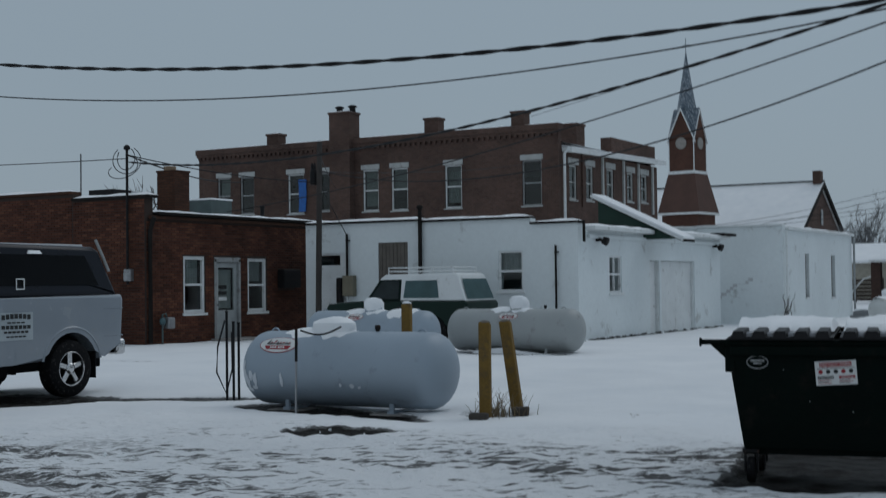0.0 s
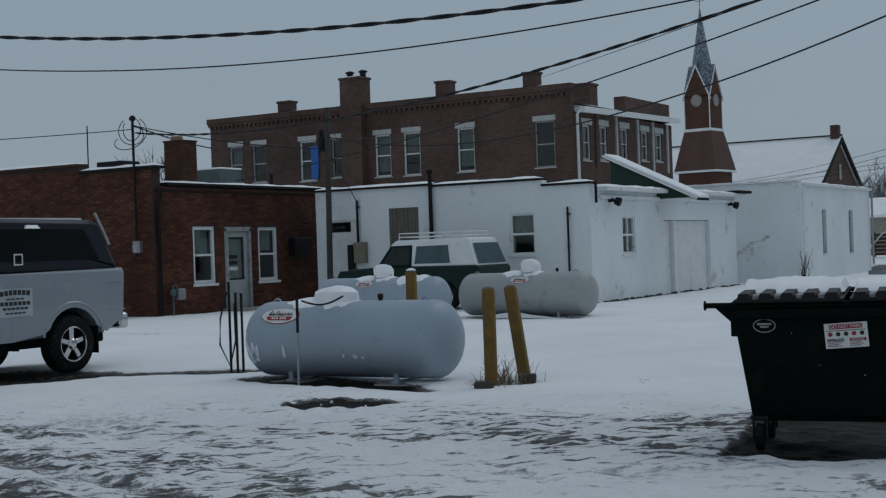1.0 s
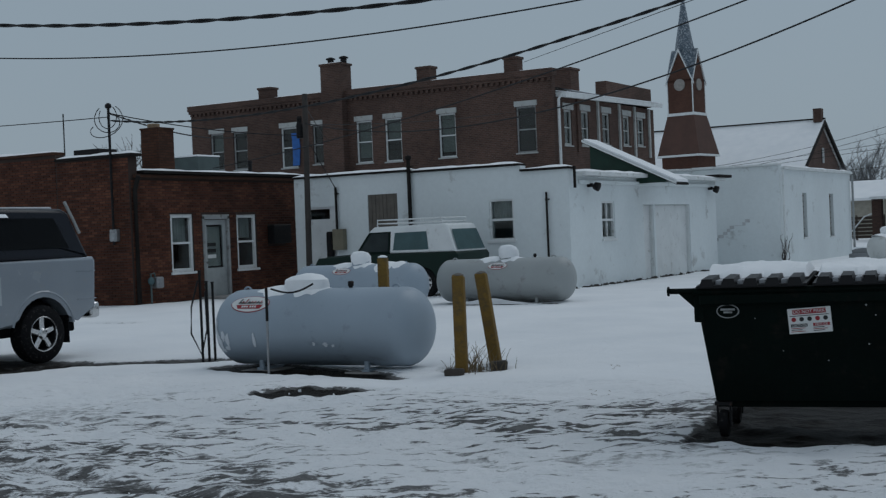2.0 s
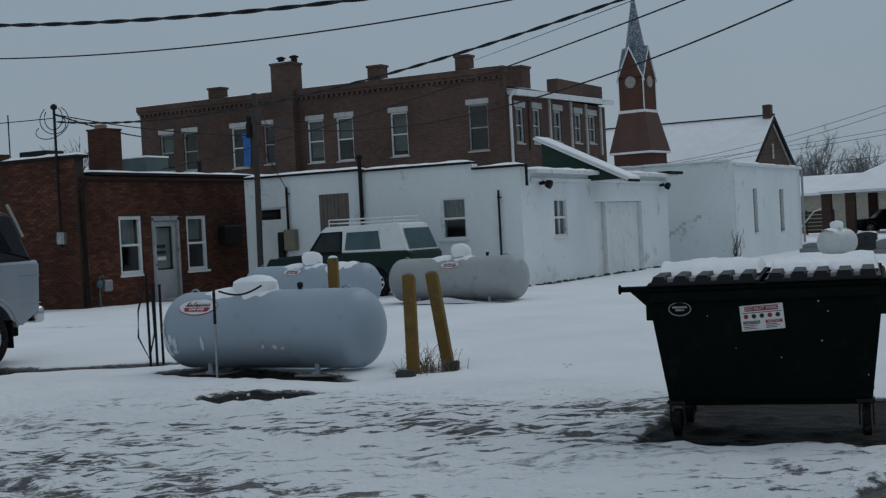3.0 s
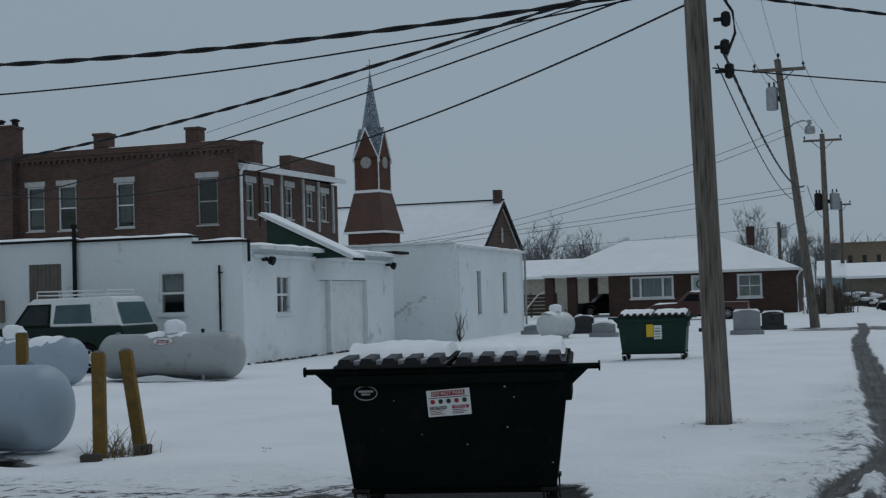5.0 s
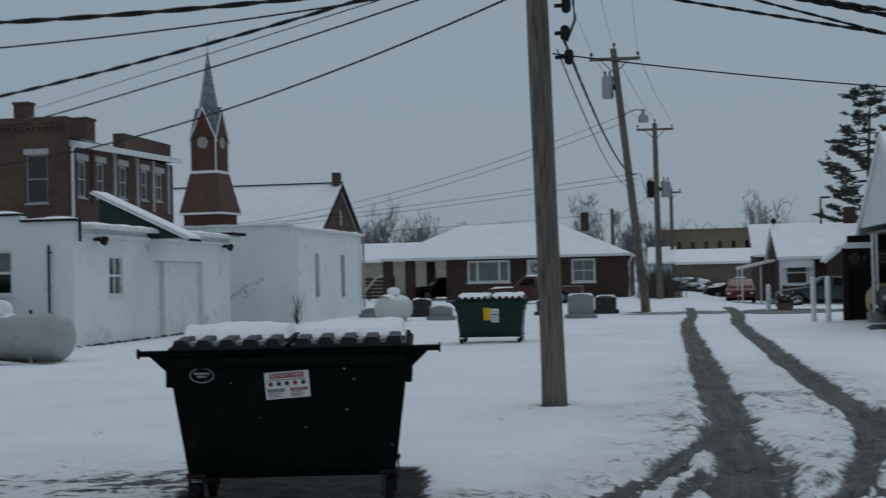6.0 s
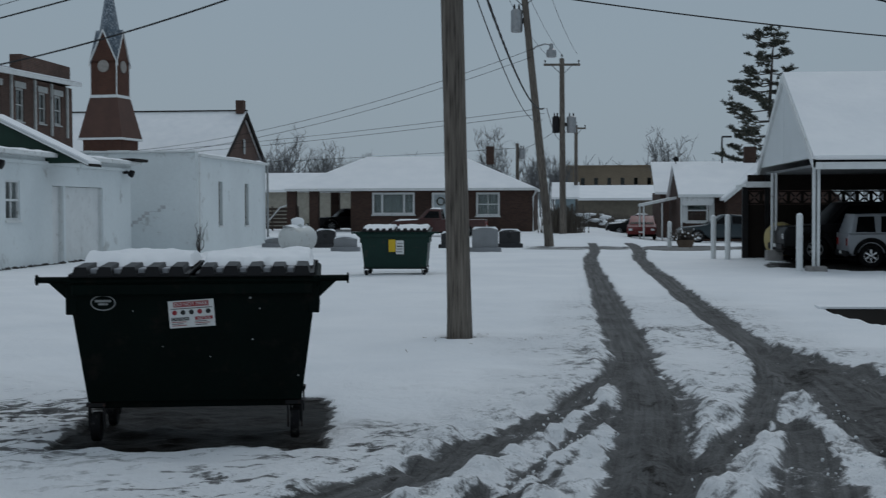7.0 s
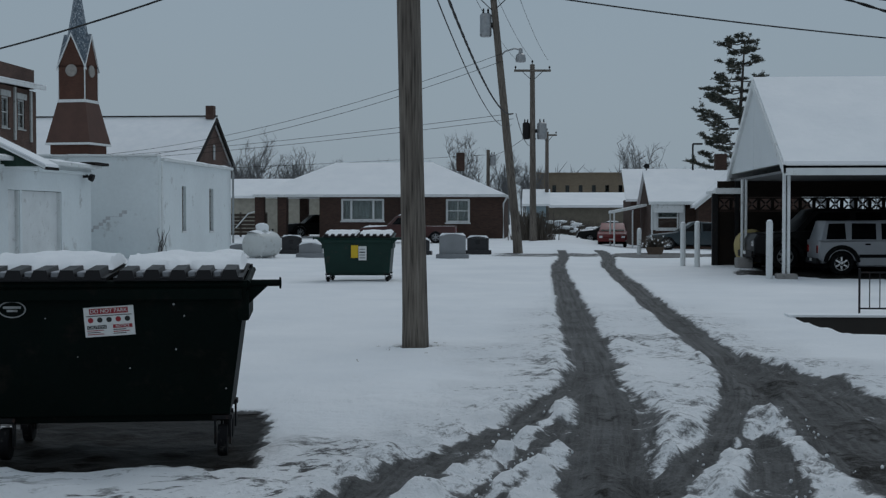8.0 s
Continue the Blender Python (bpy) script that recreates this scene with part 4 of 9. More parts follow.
part("leaf", turned(turned(bm, Matrix.Translation((0, 0.06, 0))), E3), worn("pale_grey_door", (0.36, 0.38, 0.38), 0.5), dr, "pale grey door with a tall glass")
bm = bmesh.new()
box(bm, (a + 0.24, 0.075, 0.85), (b - 0.24, 0.085, d - 0.25))
part("pane", turned(bm, E3), GLASS, dr).visible_shadow = False
bm = bmesh.new()
box(bm, (a + 0.26, 0.15, 0.9), (b - 0.26, 0.17, d - 0.3))
part("blind", turned(bm, E3), CURTAIN, dr)
for z in (1.45, 1.28, 1.12):
    bm = bmesh.new()
    box(bm, (a + 0.26, 0.066, z), (a + 0.62, 0.073, z + 0.1))
    part("notice", turned(bm, E3), BLACK_PAINT if z > 1.2 else LABEL_WHITE, dr)
bm = bmesh.new()
lathe(bm, [(0.012, 0), (0.012, 0.04), (0.035, 0.05), (0.03, 0.08), (0.0, 0.085)], 12, E3 @ Matrix.Translation((a + 0.17, 0.06, 1.0)) @ Matrix.Rotation(radians(90), 4, "X"))
part("door_knob", bm, CHROME, dr, smooth=True)
bm = bmesh.new()
box(bm, (a - 0.2, -0.9, -0.05), (b + 0.2, -0.02, 0.07), 0.02)
part("step", turned(bm, E3), CONCRETE, bs)
# air conditioner
ac = new("air_conditioner"); ac.parent = bs
bm = bmesh.new()
box(bm, (33.08, -0.25, 1.45), (33.93, 0.3, 2.0), 0.015)
part("case", turned(bm, E3), STEEL_DARK, ac)
for k in range(7):
    bm = bmesh.new()
    box(bm, (33.13, -0.262, 1.5 + 0.065 * k), (33.88, -0.248, 1.53 + 0.065 * k))
    part("louvre", turned(bm, E3), STEEL_DARK, ac)
# downspouts, meter and gas set
for y, r, mat in ((27.5, 0.06, TAR), (34.95, 0.045, TAR)):
    bm = bmesh.new()
    pipe(bm, [(-24.04, y, 0.05), (-24.04, y, 3.0), (-23.9, y, 3.35)], r, 8)
    part("downspout", bm, mat, bs)
bm = bmesh.new()
for k in range(5):
    lathe(bm, [(0.02, 0), (0.06, 0.03), (0.05, 0.1), (0.02, 0.12)], 8, Matrix.Translation((-23.95, 34.9, 0.6 + 0.55 * k)))
part("insulator", bm, TAR, bs)
gm = thing("gas_meter", Matrix.Identity(4), "grey gas meter with pipes on the shop wall", "meter")
bm = bmesh.new()
box(bm, (-24.05, 27.95, 0.42), (-23.82, 28.22, 0.72), 0.04, seg=2)
part("case", bm, STEEL, gm)
bm = bmesh.new()
pipe(bm, [(-23.95, 27.85, 0.0), (-23.95, 27.85, 0.8), (-23.95, 27.98, 0.82), (-23.95, 28.02, 0.7)], 0.025, 7)
part("riser", bm, worn("green_grey_pipe", (0.08, 0.11, 0.11), 0.5), gm)
bm = bmesh.new()
lathe(bm, [(0.03, -0.03), (0.1, 0), (0.1, 0.05), (0.03, 0.08)], 12, Matrix.Translation((-23.92, 27.8, 0.62)) @ Matrix.Rotation(radians(90), 4, "Y"))
part("regulator", bm, worn("green_regulator", (0.06, 0.11, 0.12), 0.5), gm)
# service mast with drip loops
mast = thing("service_mast", Matrix.Identity(4), "slim dark service mast with looped wires and a meter can", "mast")
bm = bmesh.new()
pipe(bm, [(-24.62, 27.27, 1.6), (-24.62, 27.27, 3.5), (-24.62, 27.27, 5.15)], 0.035, 8)
part("conduit", bm, STEEL_DARK, mast)
bm = bmesh.new()
lathe(bm, [(0.05, 0), (0.09, 0.03), (0.08, 0.1), (0.03, 0.14)], 10, Matrix.Translation((-24.62, 27.27, 5.12)))
part("weather_head", bm, STEEL_DARK, mast)
for k in range(3):
    bm = bmesh.new()
    pts = []
    for s in range(15):
        t = s / 14
        an = math.pi * (0.2 + 1.5 * t)
        pts.append((-24.62 + (0.28 + 0.12 * k) * math.sin(an) * (1 if k != 1 else -1) * 1.1, 27.24 - 0.03 * k, 4.9 + 0.30 * math.cos(an) - 0.2 * k * t))
    pipe(bm, pts, 0.012, 5)
    part("drip_loop", bm, CABLE, mast)
bm = bmesh.new()
lathe(bm, [(0.1, -0.0), (0.11, 0.03), (0.11, 0.2), (0.08, 0.24)], 14, Matrix.Translation((-24.62, 27.27, 1.7)))
box(bm, (-24.74, 27.23, 1.68), (-24.5, 27.39, 2.0), 0.02)
part("meter_can", bm, STEEL, mast)
# roof things of the shop
ch = thing("chimney", Matrix.Identity(4), "red brick chimney with a clay pot on the shop roof", "chimney")
bm = bmesh.new()
box(bm, (-25.05, 28.9, 3.4), (-24.42, 29.5, 4.66))
part("brickwork", bm, BRICK_RED, ch)
bm = bmesh.new()
box(bm, (-25.08, 28.87, 4.66), (-24.39, 29.53, 4.71), 0.015)
part("cap", bm, BRICK_RED, ch)
bm = bmesh.new()
lathe(bm, [(0.17, 0), (0.17, 0.12), (0.13, 0.13)], 12, Matrix.Translation((-24.85, 29.2, 4.71)))
part("pot", bm, worn("clay_pot", (0.28, 0.2, 0.13), 0.8), ch)
ru = thing("rooftop_unit", Matrix.Identity(4), "grey-green air handling unit on the shop roof", "air handler")
bm = bmesh.new()
box(bm, (-27.0, 32.2, 3.5), (-25.9, 33.2, 4.12), 0.02)
part("case", bm, worn("grey_green_unit", (0.07, 0.095, 0.095), 0.6), ru)
bm = bmesh.new()
box(bm, (-27.02, 32.18, 4.12), (-25.88, 33.22, 4.17), 0.02)
part("top_snow", bm, SNOW, ru)
ru2 = thing("roof_vent_box", Matrix.Identity(4), "small dark vent box on the shop roof", "vent")
bm = bmesh.new()
box(bm, (-29.2, 30.5, 3.5), (-28.2, 31.3, 4.45), 0.02)
part("case", bm, STEEL_DARK, ru2)
bm = bmesh.new()
pipe(bm, [(-27.6, 28.6, 3.45), (-27.6, 28.6, 5.3)], 0.018, 6)
solo("roof_antenna", bm, STEEL_DARK, "thin metal rod standing on the shop roof", "antenna")
bm = bmesh.new()
lathe(bm, [(0.06, 0), (0.06, 0.3), (0.085, 0.3), (0.07, 0.36)], 10, Matrix.Translation((-24.6, 33.0, 3.55)))
solo("vent_pipe", bm, STEEL_DARK, "short dark vent pipe on the shop roof", "vent")

# ---- two-storey brown brick block ----
bb = thing("brick_block", Matrix.Identity(4), "long two-storey brown brick block with corbelled parapet", "building")
S4, E4 = south(58.2), east(-26.47)
WIN = [(-47.0, -46.1, 5.45, 7.45), (-45.43, -44.5, 5.42, 7.43), (-42.25, -41.2, 5.32, 7.42), (-40.2, -39.52, 5.4, 7.4), (-37.5, -36.55, 5.28, 7.40), (-35.78, -34.8, 5.25, 7.40), (-32.66, -31.7, 5.25, 7.38), (-28.4, -27.36, 5.2, 7.38)]
part("wall", turned(wall_bm(-48.3, -26.47, -0.3, 8.75, 0.35, WIN), S4), BRICK_OLD, bb)
WIN2 = [(59.4, 60.3, 5.5, 7.2), (61.4, 62.3, 5.55, 7.25), (64.0, 64.95, 5.7, 7.3), (66.75, 67.65, 5.75, 7.3), (68.75, 69.7, 5.8, 7.3)]
part("side_wall", turned(wall_bm(58.552, 71.2, -0.3, 7.85, 0.35, WIN2), E4), BRICK_OLD, bb)
bm = bmesh.new()
box(bm, (-48.3, 58.55, -0.3), (-47.95, 71.2, 8.7))
part("end_wall", bm, BRICK_OLD, bb)
part("back_wall", turned(wall_bm(-47.95, -26.82, -0.3, 8.4, 0.35), south(70.85)), BRICK_OLD, bb)
bm = bmesh.new()
slab_poly(bm, [(-47.95, 58.55, 8.3), (-26.82, 58.55, 8.3), (-26.82, 70.85, 7.7), (-47.95, 70.85, 7.9)], 0.15)
part("roof", bm, TAR, bb)
snow_strip(bb, (-47.9, 58.6, 8.3), (-26.9, 70.8, 8.34), 41, cell=0.8)
# corbel table: small brick brackets under the parapet
bm = bmesh.new()
x = -48.25
while x < -26.6:
    box(bm, (x, 58.08, 8.48), (x + 0.15, 58.2, 8.62))
    x += 0.3
part("corbel_table", bm, BRICK_OLD, bb, kind="stuff")
bm = bmesh.new()
box(bm, (-48.36, 58.06, 8.62), (-26.4, 58.2, 8.753), 0.01)
part("corbel_band", bm, BRICK_OLD, bb)
bm = bmesh.new()
box(bm, (-48.4, 58.0, 8.753), (-26.36, 58.6, 9.05), 0.02)
part("parapet", bm, BRICK_OLD, bb)
for a, b in ((-48.3, -43.8), (-42.6, -39.5), (-37.6, -34.0), (-33.0, -29.2), (-28.2, -26.5)):
    snow_strip(bb, (a, 58.05, 9.05), (b, 58.58, 9.1), int(-a * 3), amp=0.03)
STONE = worn("pale_limestone", (0.42, 0.43, 0.42), 0.8, vary=0.15, scale=2, dirt=(0.22, 0.21, 0.2), dirt_amount=0.06)
OLDGLASS = glass_mat("old_glass", (0.45, 0.52, 0.5))
for k, (a, b, c, d) in enumerate(WIN):
    window(bb, S4, a, b, c, d, depth=0.14, head=0.26, head_mat=STONE, sill_mat=STONE, frame_mat=WHITE if k in (2, 4, 5, 6) else GREY_TRIM, fw=0.07, glass=OLDGLASS, back=CURTAIN if k in (0, 4, 5, 6) else None, back_frac=0.9 if k in (4, 6) else 0.5)
for a, b, c, d in WIN2:
    window(bb, E4, a, b, c, d, depth=0.12, head=0.3, head_mat=STONE, sill_mat=STONE, frame_mat=STONE, fw=0.1, glass=OLDGLASS, head_over=0.15)
bm = bmesh.new()
pts = []
box(bm, (-41.98, 58.1, 5.4), (-41.5, 58.16, 7.1), 0.02)
for v in bm.verts:
    v.co.x += 0.5 + 0.06 * noise.noise(v.co * 3)
bmesh.ops.subdivide_edges(bm, edges=bm.edges, cuts=4, use_grid_fill=True)
for v in bm.verts:
    v.co.y += 0.08 * noise.noise(v.co * 2.3)
solo("tarpaulin", bm, BLUE_TARP, "blue tarpaulin hanging over an upstairs window", "tarpaulin", smooth=True)
# big chimney breast and the small stacks
def stack(name, x0, x1, y0, y1, z0, z1, pots=0):
    c = thing(name, Matrix.Identity(4), "brown brick chimney stack on the parapet", "chimney", group="block chimneys")
    bm = bmesh.new()
    box(bm, (x0, y0, z0), (x1, y1, z1))
    part("brickwork", bm, BRICK_OLD, c)
    bm = bmesh.new()
    box(bm, (x0 - 0.06, y0 - 0.06, z1), (x1 + 0.06, y1 + 0.06, z1 + 0.12), 0.02)
    part("cap", bm, BRICK_OLD, c)
    bm = bmesh.new()
    snow = snow_strip(None, (x0 - 0.04, y0 - 0.04, z1 + 0.12), (x1 + 0.04, y1 + 0.04, z1 + 0.17), int(-x0 * 9))
    part("snow", snow, SNOW, c, smooth=True)
    for k in range(pots):
        x = x0 + 0.35 + 0.8 * k
        bm = bmesh.new()
        lathe(bm, [(0.16, 0), (0.16, 0.22), (0.24, 0.24), (0.24, 0.3), (0.1, 0.36)], 12, Matrix.Translation((x, (y0 + y1) / 2, z1 + 0.12)))
        part("pot", bm, STEEL_DARK, c)
    return c
stack("chimney", -39.25, -38.0, 57.75, 58.7, -0.3, 10.32, 2)
stack("chimney", -43.66, -42.87, 58.27, 58.9, 8.4, 9.55)
stack("chimney", -33.84, -33.06, 58.27, 58.9, 8.4, 9.7)
stack("chimney", -28.98, -28.29, 58.27, 58.9, 8.4, 9.68)
# the wing along the side: white cornice, higher rear parapet
bm = bmesh.new()
slab_poly(bm, [(-26.9, 58.6, 8.0), (-25.95, 58.6, 7.9), (-25.95, 71.3, 8.15), (-26.9, 71.3, 8.3)], 0.22)
part("cornice", bm, WHITE, bb)
bm = bmesh.new()
slab_poly(bm, [(-27.2, 58.7, 8.16), (-25.95, 58.7, 7.95), (-25.95, 71.3, 8.21), (-27.2, 71.3, 8.4)], 0.045)
part("snow", bm, SNOW, bb)
bm = bmesh.new()
box(bm, (-27.2, 65.0, 8.0), (-26.6, 71.3, 9.0), 0.01)
part("rear_parapet", bm, BRICK_OLD, bb)
for y in (60.9, 63.4, 66.2, 68.3, 70.4):
    bm = bmesh.new()
    box(bm, (-26.47, y - 0.09, 5.2), (-26.38, y + 0.09, 7.85))
    part("pilaster", bm, STONE if y > 62 else BRICK_OLD, bb)
bm = bmesh.new()
pipe(bm, [(-26.3, 58.5, 0.2), (-26.3, 58.5, 7.6), (-26.1, 58.6, 7.9)], 0.07, 8)
part("downspout", bm, WHITE, bb)
stack("chimney", -28.4, -27.3, 62.2, 63.2, 7.9, 9.4)


# ---- church with its brick tower ----
church = thing("church", Matrix.Identity(4), "brick church with a slate spire and a snow-covered nave roof", "church")
TX, TY = -47.2, 135.6
tw = Matrix.Translation((TX, TY, 0)) @ Matrix.Rotation(radians(-7), 4, "Z")
def frust(bm, w0, z0, w1, z1, m=tw):
    a = [bm.verts.new((sx * w0, sy * w0, z0)) for sx, sy in ((-1, -1), (1, -1), (1, 1), (-1, 1))]
    b = [bm.verts.new((sx * w1, sy * w1, z1)) for sx, sy in ((-1, -1), (1, -1), (1, 1), (-1, 1))]
    for k in range(4):
        bm.faces.new((a[k], a[(k + 1) % 4], b[(k + 1) % 4], b[k]))
    bm.faces.new(a[::-1]); bm.faces.new(b)
    bmesh.ops.transform(bm, matrix=m, verts=a + b)
tower = new("tower"); tower.parent = church
for name, mat, args in (("base", BRICK_TOWER, (2.05, -0.5, 2.05, 8.45)), ("eave", WHITE, (2.46, 8.45, 2.42, 8.66)), ("skirt", ROOF_RED, (2.38, 8.66, 1.52, 12.75)), ("belt", WHITE, (1.54, 12.75, 1.5, 13.05)), ("shaft", BRICK_TOWER, (1.43, 13.05, 1.43, 16.5))):
    bm = bmesh.new()
    frust(bm, *args)
    part(name, bm, mat, tower)
for k in range(4):
    rot = tw @ Matrix.Rotation(radians(90 * k), 4, "Z")
    bm = bmesh.new()
    prism(bm, [(-1.43, 16.3), (1.43, 16.3), (0, 19.4)], -1.43, -1.2)
    part("gable", turned(bm, rot), BRICK_TOWER, tower)
    for s in (-1, 1):
        bm = bmesh.new()
        prism(bm, [(s * 1.62, 15.95), (s * 1.62, 16.2), (0, 19.75), (0, 19.47)] if s > 0 else [(0, 19.47), (0, 19.75), (-1.62, 16.2), (-1.62, 15.95)], -1.56, -1.42)
        part("verge", turned(bm, rot), WHITE, tower)
        bm = bmesh.new()
        a = [(0, -1.5, 19.75), (s * 1.62, -1.5, 16.2), (s * 0.1, 0.0, 19.8)]
        vs = [bm.verts.new(p) for p in a] + [bm.verts.new((p[0], p[1] + 0.02, p[2] - 0.12)) for p in a]
        for f in ((0, 1, 2), (5, 4, 3), (0, 3, 4, 1), (1, 4, 5, 2), (2, 5, 3, 0)):
            bm.faces.new([vs[i] for i in f])
        part("gable_roof", turned(bm, rot), SPIRE_SLATE, tower)
    bm = bmesh.new()
    lathe(bm, [(0.62, 0), (0.62, 0.12), (0.52, 0.14)], 24, rot @ Matrix.Translation((0, -1.41, 15.95)) @ Matrix.Rotation(radians(90), 4, "X"))
    part("round_window", bm, worn("pale_round_window", (0.27, 0.25, 0.23), 0.6), tower, "pale round window with a rim", smooth=False)
    bm = bmesh.new()
    box(bm, (-1.47, -1.47, 13.05), (-1.38, -1.38, 16.6))
    part("corner_board", turned(bm, rot), WHITE, tower)
bm = bmesh.new()
lathe(bm, [(1.45, 17.4), (1.08, 19.3), (0.62, 22.0), (0.07, 25.5)], 8, tw @ Matrix.Rotation(radians(22.5), 4, "Z"))
part("spire", bm, SPIRE_SLATE, tower)
bm = bmesh.new()
tube(bm, (TX, TY, 25.3), (TX, TY, 27.2), 0.045, 0.035, 8)
tube(bm, (TX - 0.45, TY, 26.5), (TX + 0.45, TY, 26.5), 0.035, 0.035, 8)
lathe(bm, [(0.02, 0), (0.14, 0.1), (0.02, 0.2)], 10, Matrix.Translation((TX, TY, 25.4)))
part("cross", bm, SLATE, tower, "slim metal cross")
nave = new("nave"); nave.parent = church
nave.matrix_basis = pose(-0.9, -0.9, -0.25)
bm = bmesh.new()
prism(bm, [(143.2, -0.5), (143.2, 6.5), (152.9, 12.2), (162.6, 6.5), (162.6, -0.5)], 0.0, 32.0)
part("wall", turned(bm, Matrix(((0, -1, 0, -36.5), (1, 0, 0, 0), (0, 0, 1, 0), (0, 0, 0, 1)))), BRICK_OLD, nave)
for s in (-1, 1):
    bm = bmesh.new()
    slab_poly(bm, [(-36.1, 152.9, 12.75), (-36.1, 152.9 + s * 10.6, 6.5), (-68.9, 152.9 + s * 10.6, 6.5), (-68.9, 152.9, 12.75)], 0.3)
    part("roof", bm, SNOW, nave, "snow-covered slope")
    bm = bmesh.new()
    slab_poly(bm, [(-36.0, 152.9, 12.72), (-36.0, 152.9 + s * 10.8, 6.34), (-36.3, 152.9 + s * 10.8, 6.34), (-36.3, 152.9, 12.72)], 0.5)
    part("verge", bm, TAR, nave)
bm = bmesh.new()
box(bm, (-37.2, 152.2, 12.5), (-36.3, 153.3, 14.0), 0.03)
part("chimney", bm, BRICK_OLD, nave)
bm = bmesh.new()
box(bm, (-36.46, 152.5, 7.9), (-36.35, 153.3, 9.6), 0.05)
part("gable_vent", bm, worn("pale_louvre", (0.34, 0.35, 0.35), 0.7), nave)
bm = bmesh.new()
slab_poly(bm, [(-68, 153.0, 12.95), (-36.0, 153.0, 12.95), (-36.0, 152.8, 12.95), (-68, 152.8, 12.95)], 0.16)
part("ridge_cap", bm, TAR, nave)

# ---- brick ranch house across the street ----
rh = thing("ranch_house", pose(-0.28, 0, -0.09), "low brown brick ranch house with a snowy hipped roof and porch", "house")
S5 = south(83.4)
HW = [(-11.97, -9.34, 1.15, 2.5), (-8.2, -7.3, 0.15, 2.4), (-5.58, -4.13, 1.05, 2.48)]
part("wall", turned(wall_bm(-13.3, -2.04, -0.5, 2.7, 0.3, HW), S5), BRICK_HOUSE, rh)
for x0 in (-13.3, -2.34):
    bm = bmesh.new()
    box(bm, (x0, 83.702, -0.5), (x0 + 0.3, 91.5, 2.7))
    part("side_wall", bm, BRICK_HOUSE, rh)
part("back_wall", turned(wall_bm(-13.3, -2.04, -0.5, 2.7, 0.3), south(91.5)), BRICK_HOUSE, rh)
window(rh, S5, *HW[0], sash=False, mull=0, fw=0.12, back=CURTAIN)
for u in (-11.35, -10.0):
    bm = bmesh.new()
    box(bm, (u - 0.06, 0.02, 1.2), (u + 0.06, 0.1, 2.45))
    part("mullion", turned(bm, S5), WHITE, rh)
window(rh, S5, *HW[2], sash=True, mull=1, fw=0.12, back=CURTAIN)
hd = new("door"); hd.parent = rh
bm = bmesh.new()
box(bm, (-8.15, 0.08, 0.15), (-7.35, 0.13, 2.36))
part("leaf", turned(bm, S5), worn("pale_blue_door", (0.45, 0.50, 0.52), 0.5), hd, "pale blue-white door with a wreath")
bm = wall_bm(-8.28, -7.22, 0.1, 2.48, 0.12, [(-8.15, -7.35, 0.12, 2.36)])
part("door_frame", turned(turned(bm, Matrix.Translation((0, -0.03, 0))), S5), WHITE, hd)
bm = bmesh.new()
for k in range(26):
    an = 2 * math.pi * k / 26
    lathe(bm, [(0.01, -0.04), (0.06, 0), (0.01, 0.05)], 5, S5 @ Matrix.Translation((-8.03 + 0.22 * math.cos(an), 0.03, 1.85 + 0.22 * math.sin(an))))
solo("wreath", bm, NEEDLES, "green wreath hung on the house door", "wreath")
bm = bmesh.new()
def hip(bm, x0, x1, y0, y1, z0, xr0, xr1, yr, zr):
    v = [bm.verts.new(p) for p in ((x0, y0, z0), (x1, y0, z0), (x1, y1, z0), (x0, y1, z0), (xr0, yr, zr), (xr1, yr, zr))]
    for f in ((0, 1, 5, 4), (1, 2, 5), (2, 3, 4, 5), (3, 0, 4), (3, 2, 1, 0)):
        bm.faces.new([v[i] for i in f])
hip(bm, -17.25, -1.9, 82.6, 92.4, 2.75, -12.9, -6.75, 87.5, 4.86)
part("roof", bm, SNOW, rh, "snow-covered hipped roof")
bm = bmesh.new()
box(bm, (-17.25, 82.6, 2.6), (-1.9, 92.4, 2.746), 0.01)
part("eave", bm, WHITE, rh)
for x, y in ((-17.0, 83.6), (-15.6, 83.6), (-17.0, 91.0), (-15.6, 91.0)):
    bm = bmesh.new()
    box(bm, (x - 0.28, y - 0.28, -0.3), (x + 0.28, y + 0.28, 2.66), 0.02)
    part("porch_column", bm, BRICK_HOUSE, rh)
bm = bmesh.new()
pipe(bm, [(-2.1, 83.25, 0.0), (-2.1, 83.25, 2.2), (-1.85, 82.75, 2.62)], 0.05, 7)
part("downspout", bm, WHITE, rh)
bm = bmesh.new()
box(bm, (-5.2, 87.2, 4.3), (-4.7, 87.7, 5.45))
part("chimney", bm, BRICK_HOUSE, rh)

# ---- low building and timber stair left of the house ----
lb = thing("low_shed", Matrix.Identity(4), "long pale low building with a snowy roof behind the house", "building")
bm = bmesh.new()
box(bm, (-34, 104, -0.3), (-10, 112, 2.7))
part("wall", bm, worn("tan_siding", (0.33, 0.31, 0.26), 0.7), lb)
bm = bmesh.new()
slab_poly(bm, [(-34.4, 103.5, 2.9), (-9.7, 103.5, 2.9), (-9.7, 108, 4.3), (-34.4, 108, 4.3)], 0.2)
part("roof", bm, SNOW, lb)
bm = bmesh.new()
slab_poly(bm, [(-34.4, 112.5, 2.9), (-9.7, 112.5, 2.9), (-9.7, 108, 4.3), (-34.4, 108, 4.3)], 0.2)
part("roof", bm, SNOW, lb)
